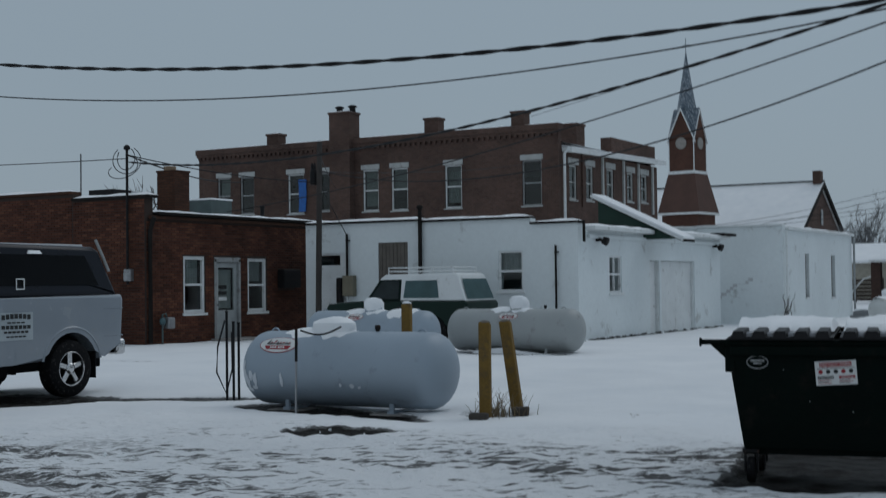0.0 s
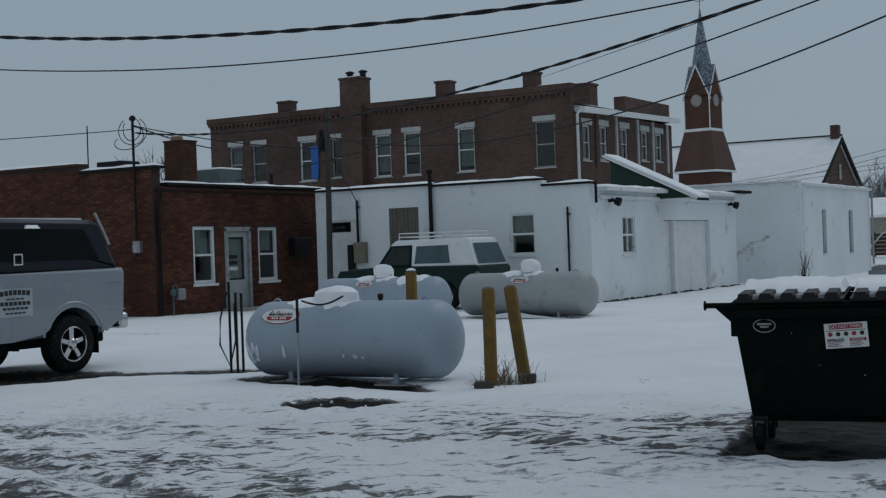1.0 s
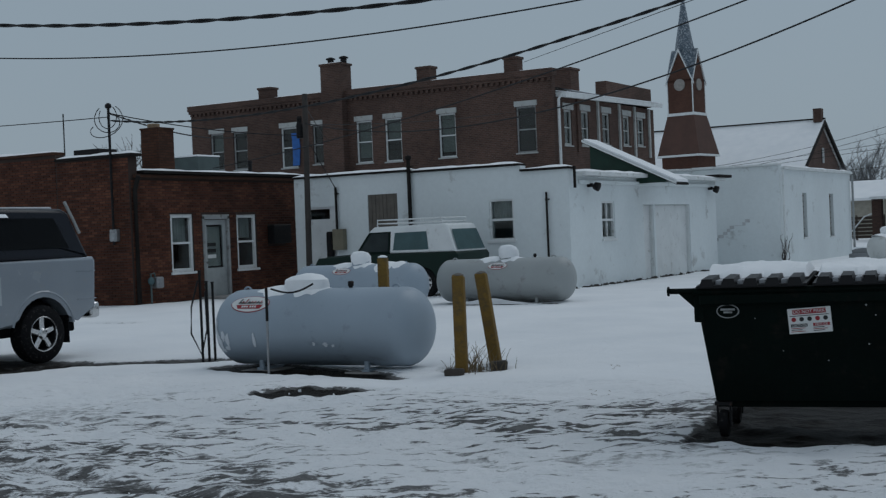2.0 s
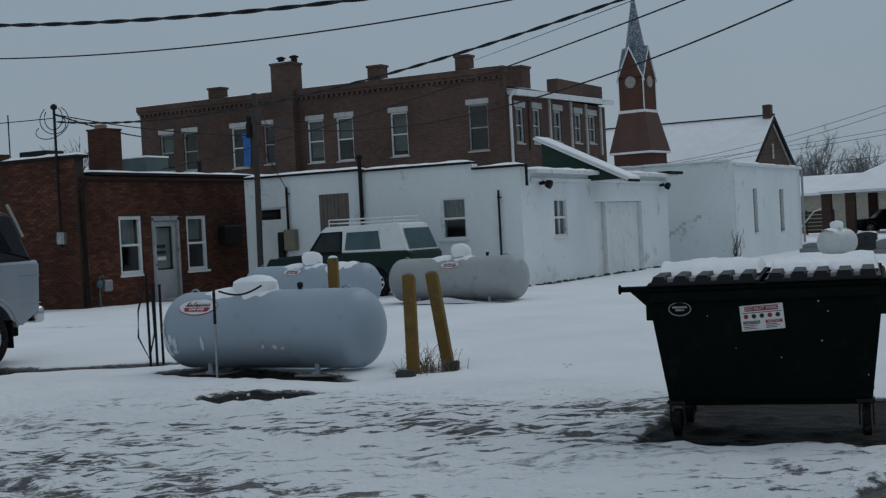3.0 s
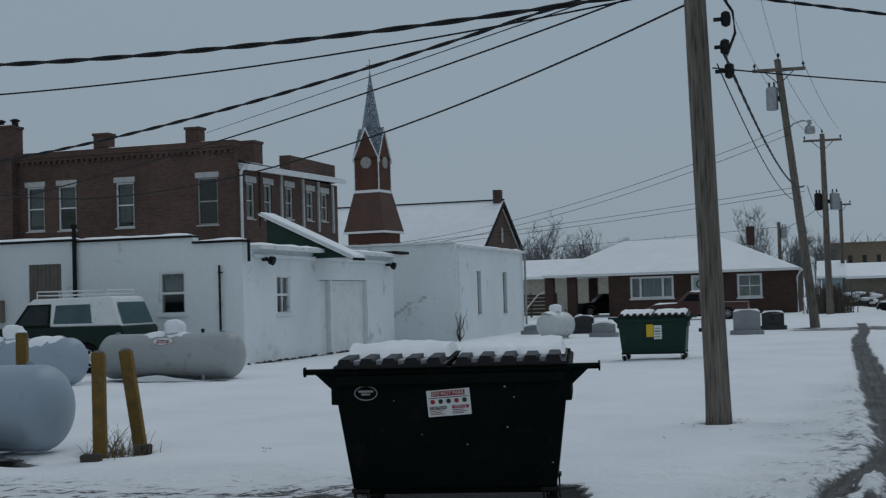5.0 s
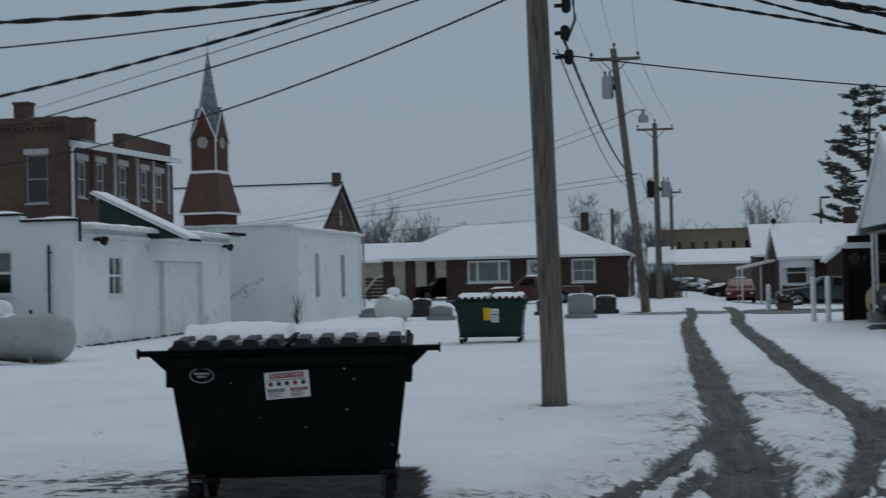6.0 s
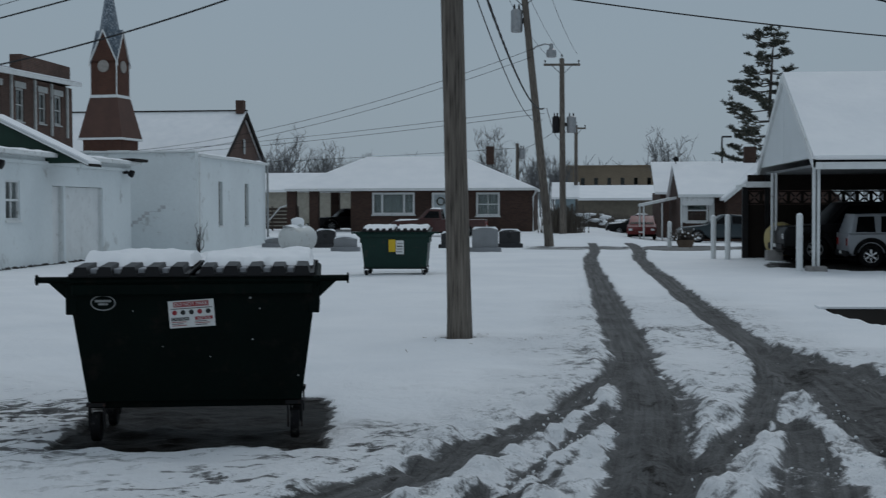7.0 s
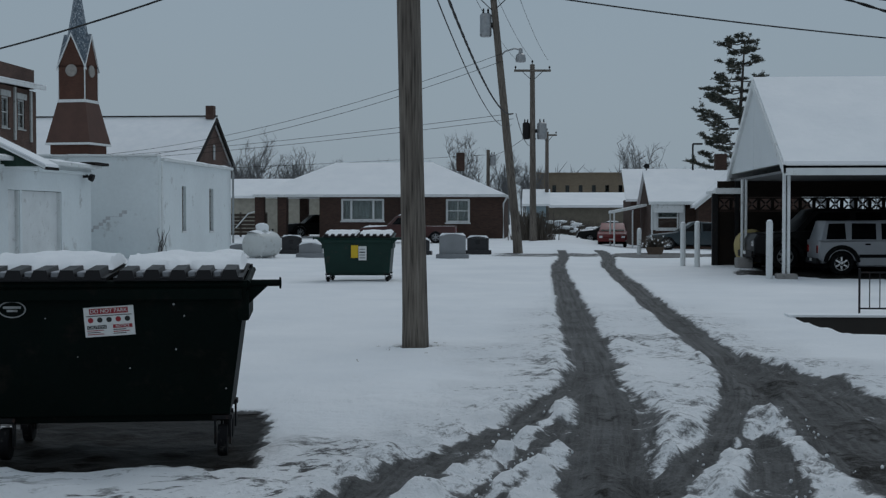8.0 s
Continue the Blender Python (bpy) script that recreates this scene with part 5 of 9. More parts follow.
st = thing("timber_fence", Matrix.Identity(4), "brown slatted timber fence with a sloping handrail", "fence")
for k in range(6):
    bm = bmesh.new()
    box(bm, (-21.5, 88.0, 0.12 + 0.24 * k), (-17.8, 88.05, 0.3 + 0.24 * k), 0.008)
    part("slat", bm, worn("dark_timber", (0.06, 0.045, 0.035), 0.8), st)
for x in (-21.4, -19.6, -17.9):
    bm = bmesh.new()
    box(bm, (x, 88.05, -0.1), (x + 0.12, 88.17, 1.6), 0.01)
    part("post", bm, WOOD_BOARD, st)
bm = bmesh.new()
pipe(bm, [(-19.8, 87.9, 0.6), (-19.0, 87.9, 1.5), (-18.4, 87.9, 1.7)], 0.05, 6)
part("handrail", bm, WHITE, st)

# ---- house beyond the street on the east side ----
eh = thing("gabled_house", Matrix.Translation((0.505, 7.1, 0)) @ Matrix.Diagonal((0.87, 0.9, 0.94, 1)), "small brown brick house with white shutters and snowy gables", "house")
S6 = south(71.0)
part("wall", turned(wall_bm(5.65, 8.2, -0.9, 2.1, 0.25, [(6.0, 7.25, 0.75, 2.0)]), S6), BRICK_HOUSE, eh)
window(eh, S6, 6.0, 7.25, 0.75, 2.0, back=CURTAIN, back_frac=0.5, fw=0.09)
for u in (5.66, 7.28):
    bm = bmesh.new()
    box(bm, (u, -0.05, 0.72), (u + 0.34, -0.01, 2.05), 0.01)
    part("shutter", turned(bm, S6), WHITE, eh, "white louvred shutter")
bm = bmesh.new()
slab_poly(bm, [(5.75, 70.55, 2.05), (7.5, 70.55, 2.05), (7.4, 70.95, 2.25), (5.85, 70.95, 2.25)], 0.4)
part("awning", bm, WHITE, eh)
bm = bmesh.new()
box(bm, (5.65, 71.252, -0.9), (5.9, 79.5, 2.1))
part("side_wall", bm, BRICK_HOUSE, eh)
bm = bmesh.new()
prism(bm, [(8.2, -0.9), (8.2, 2.15), (11.3, 4.3), (14.4, 2.15), (14.4, -0.9)], 69.4, 79.5)
part("gable_wing", bm, BRICK_HOUSE, eh)
for s, xe in ((-1, 7.9), (1, 14.8)):
    bm = bmesh.new()
    slab_poly(bm, [(11.3, 69.0, 4.55), (11.3, 80, 4.55), (xe, 80, 2.05), (xe, 69.0, 2.05)], 0.16)
    part("roof", bm, SNOW, eh)
    bm = bmesh.new()
    slab_poly(bm, [(11.3, 68.93, 4.5), (11.3, 69.05, 4.5), (xe - 0.05 * s, 69.05, 2.0), (xe - 0.05 * s, 68.93, 2.0)], 0.2)
    part("verge", bm, WHITE, eh)
for s, ye in ((-1, 70.5), (1, 80.0)):
    bm = bmesh.new()
    slab_poly(bm, [(5.5, 75.3, 4.05), (10.9, 75.3, 4.05), (8.4, ye, 2.25), (5.5, ye, 2.25)], 0.14)
    part("roof", bm, SNOW, eh)
bm = bmesh.new()
box(bm, (5.5, 70.45, 2.07), (8.3, 70.6, 2.23), 0.01)
part("gutter", bm, WHITE, eh)
bm = bmesh.new()
prism(bm, [(71.0, 2.1), (75.3, 3.88), (79.6, 2.1)], 0, 0.2)
part("gable_end", turned(bm, Matrix(((0, -1, 0, 5.85), (1, 0, 0, 0), (0, 0, 1, 0), (0, 0, 0, 1)))), BRICK_HOUSE, eh)
bm = bmesh.new()
pipe(bm, [(5.72, 70.9, -0.4), (5.72, 70.9, 2.1)], 0.05, 6)
part("downspout", bm, WHITE, eh)
bm = bmesh.new()
box(bm, (10.0, 76.0, 3.8), (10.7, 76.7, 5.0))
part("chimney", bm, BRICK_HOUSE, eh)
bm = bmesh.new()
slab_poly(bm, [(3.6, 73.6, 1.75), (5.65, 73.6, 2.15), (5.65, 78.6, 2.15), (3.6, 78.6, 1.75)], 0.14)
part("porch_roof", bm, WHITE, eh)
for x, y in ((3.7, 73.8), (3.7, 78.4), (4.8, 73.8)):
    bm = bmesh.new()
    tube(bm, (x, y, -0.7), (x, y, 1.8), 0.05, 0.05, 8)
    part("porch_post", bm, WHITE, eh)
dish = thing("satellite_dish", Matrix.Identity(4), "small dark satellite dish on a roof ridge", "dish")
bm = bmesh.new()
lathe(bm, [(0.02, 0), (0.17, 0.04), (0.24, 0.1), (0.23, 0.11), (0.14, 0.05), (0.02, 0.03)], 16, Matrix.Translation((5.5, 74.9, 4.0)) @ Matrix.Scale(0.65, 4) @ Matrix.Rotation(radians(65), 4, "X"))
part("reflector", bm, STEEL_DARK, dish)
bm = bmesh.new()
tube(bm, (5.5, 75.0, 3.6), (5.5, 75.0, 4.0), 0.02, 0.03, 8)
part("mast", bm, STEEL_DARK, dish)
bh = thing("rear_house", Matrix.Identity(4), "white-gabled house with a snowy roof behind", "house")
bm = bmesh.new()
box(bm, (5.4, 86, -1.2), (11.5, 94, 2.4))
part("wall", bm, BRICK_HOUSE, bh)
bm = bmesh.new()
slab_poly(bm, [(5.05, 85.5, 2.4), (12, 85.5, 2.4), (12, 90, 4.4), (5.05, 90, 4.4)], 0.15)
part("roof", bm, SNOW, bh)

# ---- low building and tan block at the end of the lane ----
we = thing("workshop", Matrix.Identity(4), "long low tan building with a snowy roof at the lane's end", "building")
bm = bmesh.new()
box(bm, (0.3, 110, -1.2), (8.5, 120, 2.1))
part("wall", bm, worn("tan_metal_siding", (0.16, 0.14, 0.11), 0.7), we)
bm = bmesh.new()
slab_poly(bm, [(0.0, 109.5, 2.2), (9.0, 109.5, 2.2), (9.0, 115, 3.3), (0.0, 115, 3.3)], 0.2)
part("roof", bm, SNOW, we)
tb = thing("tan_block", Matrix.Identity(4), "tan brick two-storey block with small windows far down the lane", "building")
S7 = south(140)
TH = [(0.9 + 1.35 * k, 1.3 + 1.35 * k, 3.5, 4.45) for k in range(9)]
part("wall", turned(wall_bm(-0.7, 13.0, -1.5, 5.6, 0.4, TH), S7), BRICK_TAN, tb)
bm = bmesh.new()
box(bm, (-0.7, 140.402, -1.5), (13.0, 150, 5.5))
part("body", bm, BRICK_TAN, tb)
for a, b, c, d in TH:
    bm = bmesh.new()
    box(bm, (a, 0.2, c), (b, 0.24, d))
    part("window", turned(bm, S7), TINT, tb)
bm = bmesh.new()
box(bm, (-0.8, 139.9, 5.603), (13.1, 140.5, 5.75), 0.02)
part("coping", bm, BRICK_TAN, tb)
bu = thing("pale_house", Matrix.Identity(4), "pale blue-grey small house beyond the poles", "house")
bm = bmesh.new()
box(bm, (-1.2, 98, -0.4), (0.2, 103, 2.2))
part("wall", bm, worn("blue_grey_siding", (0.25, 0.32, 0.35), 0.6), bu)
bm = bmesh.new()
slab_poly(bm, [(-1.5, 97.6, 2.2), (0.5, 97.6, 2.2), (0.5, 100.5, 3.3), (-1.5, 100.5, 3.3)], 0.15)
part("roof", bm, SNOW, bu)

# ---- carport ----
cp = thing("carport", Matrix.Identity(4), "open white carport with a steep snowy gabled roof", "carport")
YR, Y0, Y1, ZE, ZR = 37.5, 33.25, 41.75, 2.60, 4.80
bm = bmesh.new()
prism(bm, [(Y0 + 0.1, ZE), (Y1 - 0.1, ZE), (YR, ZR - 0.05)], 0, 0.12)
part("gable", turned(bm, Matrix(((0, -1, 0, 5.45), (1, 0, 0, 0), (0, 0, 1, 0), (0, 0, 0, 1)))), WHITE_SIDING, cp, "white boarded gable")
for k in (7,):
    y = Y0 + (Y1 - Y0) * k / 14
    h = (ZR - ZE) * (1 - abs(y - YR) / (YR - Y0)) - 0.12
    if h > 0.2:
        bm = bmesh.new()
        box(bm, (5.322, y - 0.012, ZE), (5.332, y + 0.012, ZE + h))
        part("batten", bm, WHITE_SIDING, cp)
for s, ye in ((-1, Y0 - 0.2), (1, Y1 + 0.2)):
    bm = bmesh.new()
    slab_poly(bm, [(5.28, YR, ZR + 0.05), (19, YR, ZR + 0.05), (19, ye, ZE - 0.05), (5.28, ye, ZE - 0.05)], 0.07)
    part("roof_deck", bm, WHITE, cp)
    bm = bmesh.new()
    slab_poly(bm, [(5.30, YR, ZR + 0.13), (19, YR, ZR + 0.13), (19, ye - 0.02 * s, ZE + 0.03), (5.30, ye - 0.02 * s, ZE + 0.03)], 0.078)
    part("roof_snow", bm, SNOW, cp, "smooth lying snow")
    bm = bmesh.new()
    slab_poly(bm, [(5.26, YR, ZR + 0.06), (5.34, YR, ZR + 0.06), (5.34, ye, ZE - 0.04), (5.26, ye, ZE - 0.04)], 0.2)
    part("barge_board", bm, WHITE, cp)
    bm = bmesh.new()
    box(bm, (5.28, min(ye, ye - s * 0.05), ZE - 0.28), (19, max(ye, ye - s * 0.05), ZE - 0.06), 0.008)
    part("gutter", bm, WHITE, cp)
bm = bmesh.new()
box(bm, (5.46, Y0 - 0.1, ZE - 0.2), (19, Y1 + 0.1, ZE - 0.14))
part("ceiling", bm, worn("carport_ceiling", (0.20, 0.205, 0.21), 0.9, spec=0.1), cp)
for y in (33.43, 39.7):
    p = new("post"); p.parent = cp
    for dx in (-0.05, 0.05):
        bm = bmesh.new()
        box(bm, (5.42 + dx - 0.032, y - 0.05, 0.1), (5.42 + dx + 0.032, y + 0.05, ZE - 0.2), 0.01)
        part("shaft", bm, WHITE, p)
    bm = bmesh.new()
    box(bm, (5.2, y - 0.2, -0.1), (5.65, y + 0.2, 0.14 if y < 35 else 0.3), 0.03)
    part("footing", bm, CONCRETE, p)
bm = bmesh.new()
box(bm, (5.42, 41.35, -0.1), (5.54, 41.49, ZE - 0.2), 0.01)
part("corner_post", bm, STEEL_DARK, cp, "dark corner post")
# low side roof with a white edge behind the gable
bm = bmesh.new()
box(bm, (4.75, 40.2, 2.05), (5.4, 42.6, 2.13), 0.01)
part("side_roof", bm, WHITE, cp)
bm = bmesh.new()
box(bm, (4.72, 40.16, 2.02), (5.4, 40.2, 2.18), 0.008)
part("fascia", bm, WHITE, cp)
bm = bmesh.new()
box(bm, (4.78, 41.36, -0.1), (4.95, 41.5, 2.05), 0.01)
part("side_post", bm, STEEL_DARK, cp, "dark side post")
# rear screen: dark boards with a band of pierced blocks above
DARKBRICK = worn("dark_brown_screen", (0.018, 0.014, 0.012), 0.9, spec=0.1)
bm = bmesh.new()
box(bm, (4.95, 41.5, -0.1), (19, 41.62, 1.55))
part("rear_screen", bm, DARKBRICK, cp)
bm0 = bmesh.new()
r_o, r_i = 0.19, 0.15
for seg in ((-r_o, -r_o, r_o, -r_i), (-r_o, r_i, r_o, r_o), (-r_o, -r_i, -r_i, r_i), (r_i, -r_i, r_o, r_i)):
    box(bm0, (seg[0], -0.05, seg[1]), (seg[2], 0.05, seg[3]))
for k in range(4):
    an = radians(45 + 90 * k)
    box(bm0, (-0.02, -0.045, 0.03), (0.02, 0.045, 0.2), m=Matrix.Rotation(an, 4, "Y"))
me_block = link_mesh("pierced_block", bm0, DARKBRICK)
for k in range(36):
    o = new("pierced_block", me_block)
    o.parent = cp
    o.location = (5.14 + 0.385 * k, 41.56, 1.75)
bm = bmesh.new()
box(bm, (4.95, 41.5, 1.95), (19, 41.62, ZE - 0.2))
part("lintel", bm, DARKBRICK, cp)
bm = bmesh.new()
box(bm, (18.9, 33.0, -0.1), (19.1, 41.62, ZE))
part("end_wall", bm, BRICK_HOUSE, cp)
bm = bmesh.new()
lathe(bm, [(0.02, 0), (0.06, 0.02), (0.06, 0.06), (0.03, 0.08)], 12, Matrix.Translation((7.7, 33.02, 2.42)) @ Matrix.Rotation(radians(90), 4, "X"))
part("flood_lamp", bm, STEEL_DARK, cp)


# ---- dumpsters ----
def flat_text(words, size, m, mat, parent, name="lettering"):
    cu = bpy.data.curves.new("letters", "FONT")
    cu.body, cu.size, cu.extrude, cu.align_x, cu.align_y = words, size, 0.0006, "CENTER", "CENTER"
    tmp = bpy.data.objects.new("letters", cu)
    scene.collection.objects.link(tmp)
    me_t = bpy.data.meshes.new_from_object(tmp.evaluated_get(bpy.context.evaluated_depsgraph_get()))
    bpy.data.objects.remove(tmp)
    me_t.transform(m @ Matrix.Rotation(radians(90), 4, "X"))
    me_t.materials.clear()
    me_t.materials.append(mat)
    o = new(name, me_t)
    o.parent = parent
    return o


def oval_ring(bm, rx, rz, r, y, seg=28):
    rings = []
    for k in range(seg):
        a = 2 * math.pi * k / seg
        ring = []
        for j in range(5):
            e = 2 * math.pi * j / 5
            ring.append(bm.verts.new(((rx + r * math.cos(e)) * math.cos(a), y + r * math.sin(e), (rz + r * math.cos(e)) * math.sin(a))))
        rings.append(ring)
    for k in range(seg):
        p, q = rings[k], rings[(k + 1) % seg]
        for j in range(5):
            bm.faces.new((p[j], p[(j + 1) % 5], q[(j + 1) % 5], q[j]))


def oval_plate(bm, rx, rz, y0, y1, seg=28):
    prism(bm, [(rx * math.cos(2 * math.pi * k / seg), rz * math.sin(2 * math.pi * k / seg)) for k in range(seg)], y0, y1)


def caster(parent, x, y, r=0.085):
    c = new("caster"); c.parent = parent
    bm = bmesh.new()
    lathe(bm, [(r * 0.55, -0.028), (r * 0.95, -0.028), (r, -0.015), (r, 0.015), (r * 0.95, 0.028), (r * 0.55, 0.028)], 18, Matrix.Translation((x, y, r)) @ Matrix.Rotation(radians(90), 4, "Y"))
    part("wheel", bm, RUBBER, c, smooth=True)
    bm = bmesh.new()
    for s in (-1, 1):
        box(bm, (x + s * 0.045 - 0.006, y - 0.03, r - 0.02), (x + s * 0.045 + 0.006, y + 0.03, r * 2 + 0.045))
    box(bm, (x - 0.06, y - 0.05, r * 2 + 0.035), (x + 0.06, y + 0.05, r * 2 + 0.06))
    part("fork", bm, STEEL_DARK, c)


def dumpster(at, label, mat, wt, wb_, depth, z0, z1, lid_rise, far=False):
    d = thing("dumpster", at, label, "dumpster", group="dumpsters")
    ht, hb = wt / 2, wb_ / 2
    fb, bb_ = 0.10, depth - 0.06
    o = [(-hb, fb, z0), (hb, fb, z0), (hb, bb_, z0), (-hb, bb_, z0), (-ht, 0, z1), (ht, 0, z1), (ht, depth, z1 + lid_rise), (-ht, depth, z1 + lid_rise)]
    t = 0.012
    bm = bmesh.new()
    v = [bm.verts.new(p) for p in o]
    for f in ((3, 2, 1, 0), (0, 1, 5, 4), (1, 2, 6, 5), (2, 3, 7, 6), (3, 0, 4, 7)):
        bm.faces.new([v[i] for i in f])
    bmesh.ops.recalc_face_normals(bm, faces=bm.faces)
    bmesh.ops.solidify(bm, geom=list(bm.faces), thickness=t)
    part("body", bm, mat, d)
    # rolled rim and corner folds
    bm = bmesh.new()
    pipe(bm, [o[4], o[5]], 0.024, 8)
    part("front_rim", bm, mat, d, smooth=True)
    for s in (-1, 1):
        bm = bmesh.new()
        pipe(bm, [(s * ht, 0, z1), (s * ht, depth, z1 + lid_rise)], 0.022, 8)
        part("side_rim", bm, mat, d, smooth=True)
    bm = bmesh.new()
    box(bm, (-ht + 0.03, -0.03, z1 - 0.10), (ht - 0.03, 0.03, z1 - 0.02), 0.012)
    part("stiffener", bm, mat, d)
    for s in (-1, 1):
        # lifting pocket on the side and its guide bar
        bm = bmesh.new()
        x0, x1 = sorted((s * (ht - 0.06), s * (ht + 0.012)))
        box(bm, (x0, 0.015, z1 - 0.22), (x1, depth - 0.25, z1 - 0.04), 0.006)
        part("fork_pocket", bm, mat, d)
        bm = bmesh.new()
        pipe(bm, [(s * (ht - 0.02), 0.06, z1 + 0.0), (s * (ht + 0.19), 0.06, z1 + 0.0)], 0.02, 8)
        lathe(bm, [(0.02, 0), (0.034, 0.0), (0.034, 0.012), (0.01, 0.014)], 10, Matrix.Translation((s * (ht + 0.19), 0.06, z1)) @ Matrix.Rotation(radians(90 * s), 4, "Y"))
        part("trunnion_bar", bm, mat, d, smooth=True)
        bm = bmesh.new()
        prism(bm, [(s * (ht - 0.03), z1 - 0.02), (s * (ht + 0.12), z1 - 0.02), (s * (ht - 0.03), z1 - 0.16)][::s], 0.05, 0.07)
        part("gusset", bm, mat, d)
    # ribs of the base
    for y in (fb + 0.05, bb_ - 0.1):
        bm = bmesh.new()
        box(bm, (-hb, y, z0 - 0.05), (hb, y + 0.06, z0 + 0.002), 0.006)
        part("skid", bm, mat, d)
    for x in (-hb + 0.045, hb - 0.045):
        for y in (fb + 0.06, bb_ - 0.1):
            caster(d, x, y, (z0 - 0.07) / 2)
    # two ribbed lids that slope up to the back
    lw = ht - 0.02
    sl = lid_rise / depth
    for s in (-1, 1):
        lid = new("lid"); lid.parent = d
        x0, x1 = (-lw, -0.02) if s < 0 else (0.02, lw)
        def zt(y, up=0.0):
            return z1 + 0.03 + sl * y + up
        bm = bmesh.new()
        a = [(x0, -0.05, zt(-0.05)), (x1, -0.05, zt(-0.05)), (x1, depth + 0.03, zt(depth + 0.03)), (x0, depth + 0.03, zt(depth + 0.03))]
        slab_poly(bm, [(p[0], p[1], p[2] + 0.012) for p in a], 0.02)
        part("panel", bm, LID, lid)
        n = 5
        rng = random.Random(17 + s)
        for k in range(n):
            c0 = x0 + (x1 - x0) * (k + 0.12) / n
            c1 = x0 + (x1 - x0) * (k + 0.84) / n
            bm = bmesh.new()
            up = 0.052 + 0.008 * rng.random()
            q = [(c0, -0.06, zt(-0.06)), (c1, -0.06, zt(-0.06)), (c1, depth, zt(depth)), (c0, depth, zt(depth))]
            top = [(c0 + 0.018, -0.035, zt(-0.035, up)), (c1 - 0.018, -0.035, zt(-0.035, up)), (c1 - 0.018, depth - 0.02, zt(depth, up)), (c0 + 0.018, depth - 0.02, zt(depth, up))]
            vv = [bm.verts.new(p) for p in q + top]
            for f in ((3, 2, 1, 0), (4, 5, 6, 7), (0, 1, 5, 4), (1, 2, 6, 5), (2, 3, 7, 6), (3, 0, 4, 7)):
                bm.faces.new([vv[i] for i in f])
            part("lid_rib", bm, LID, lid)
        # snow on the back half of the lid, ragged towards the front
        bm = bmesh.new()
        nx, ny = 30, 14
        g = []
        for j in range(ny + 1):
            row = []
            for i in range(nx + 1):
                x = x0 + 0.01 + (x1 - x0 - 0.02) * i / nx
                f = j / ny
                lead = (0.30 if not far else 0.04) + 0.07 * noise.noise(Vector((x * 4, s, 2))) + 0.05 * noise.noise(Vector((x * 13, s, 5)))
                y = lead + (depth + 0.02 - lead) * f
                up = 0.05 + 0.05 * min(1, math.sin(math.pi * min(1, max(0.0, f)) * 0.97 + 0.02) * 1.6) + 0.025 * noise.noise(Vector((x * 5, y * 5, s))) + 0.014 * noise.noise(Vector((x * 16, y * 16, s)))
                if i in (0, nx) or j in (0, ny):
                    up = 0.03
                if far:
                    up *= 0.75
                row.append(bm.verts.new((x, y, zt(y, up))))
            g.append(row)
        for j in range(ny):
            for i in range(nx):
                bm.faces.new((g[j][i], g[j][i + 1], g[j + 1][i + 1], g[j + 1][i]))
        part("snow", bm, SNOW, lid, "crust of lying snow", smooth=True)
        # slush streaks left between the ribs
        if not far:
            bm = bmesh.new()
            for k in range(n - 1):
                cx = x0 + (x1 - x0) * (k + 0.98) / n
                box(bm, (cx - 0.022, 0.0, zt(0.0, 0.008)), (cx + 0.024, 0.34, zt(0.34, 0.03)), 0.006)
            part("slush", bm, worn("grey_slush", (0.30, 0.31, 0.33), 0.6), lid, kind="stuff")
    bm = bmesh.new()
    pipe(bm, [(-ht, depth + 0.04, z1 + lid_rise + 0.02), (ht, depth + 0.04, z1 + lid_rise + 0.02)], 0.018, 8)
    part("hinge_rod", bm, STEEL_DARK, d)
    return d


DA = pose(-2.495, 10.93, 0, 0, 0, 10.5)
d1 = dumpster(DA, "dark green steel dumpster with black ribbed lids under snow", GREEN_STEEL, 1.575, 1.36, 1.0, 0.265, 1.05, 0.04)
def front_m(u, z, off):
    """A place on the dumpster's front plate, which leans in towards its foot."""
    k = (1.05 - z) / 0.785
    return Matrix.Translation((u, 0.10 * k - off, z)) @ Matrix.Rotation(math.atan2(0.10, 0.785), 4, "X")
sg = new("warning_sign"); sg.parent = d1
sm = front_m(-0.012, 0.832, 0.004) @ Matrix.Rotation(radians(-3.5), 4, "Y") @ Matrix.Diagonal((0.93, 1, 0.93, 1))
bm = bmesh.new()
box(bm, (-0.155, -0.004, -0.095), (0.155, 0.0, 0.095), 0.001)
part("plate", turned(bm, sm), LABEL_WHITE, sg, "white warning label, red and black printed")
bm = bmesh.new()
box(bm, (-0.12, -0.0055, 0.05), (0.12, -0.0045, 0.086))
part("red_band", turned(bm, sm), RED_PAINT, sg)
flat_text("DO NOT PARK", 0.034, sm @ Matrix.Translation((0, -0.0066, 0.068)), LABEL_WHITE, sg)
bm = bmesh.new()
box(bm, (-0.14, -0.0055, -0.045), (-0.02, -0.0045, -0.022))
part("black_band", turned(bm, sm), BLACK_PAINT, sg)
flat_text("CAUTION", 0.024, sm @ Matrix.Translation((-0.08, -0.0066, -0.0335)), LABEL_WHITE, sg)
bm = bmesh.new()
box(bm, (0.02, -0.0055, -0.045), (0.14, -0.0045, -0.022))
part("red_band", turned(bm, sm), RED_PAINT, sg)
flat_text("NOTICE", 0.024, sm @ Matrix.Translation((0.08, -0.0066, -0.0335)), LABEL_WHITE, sg)
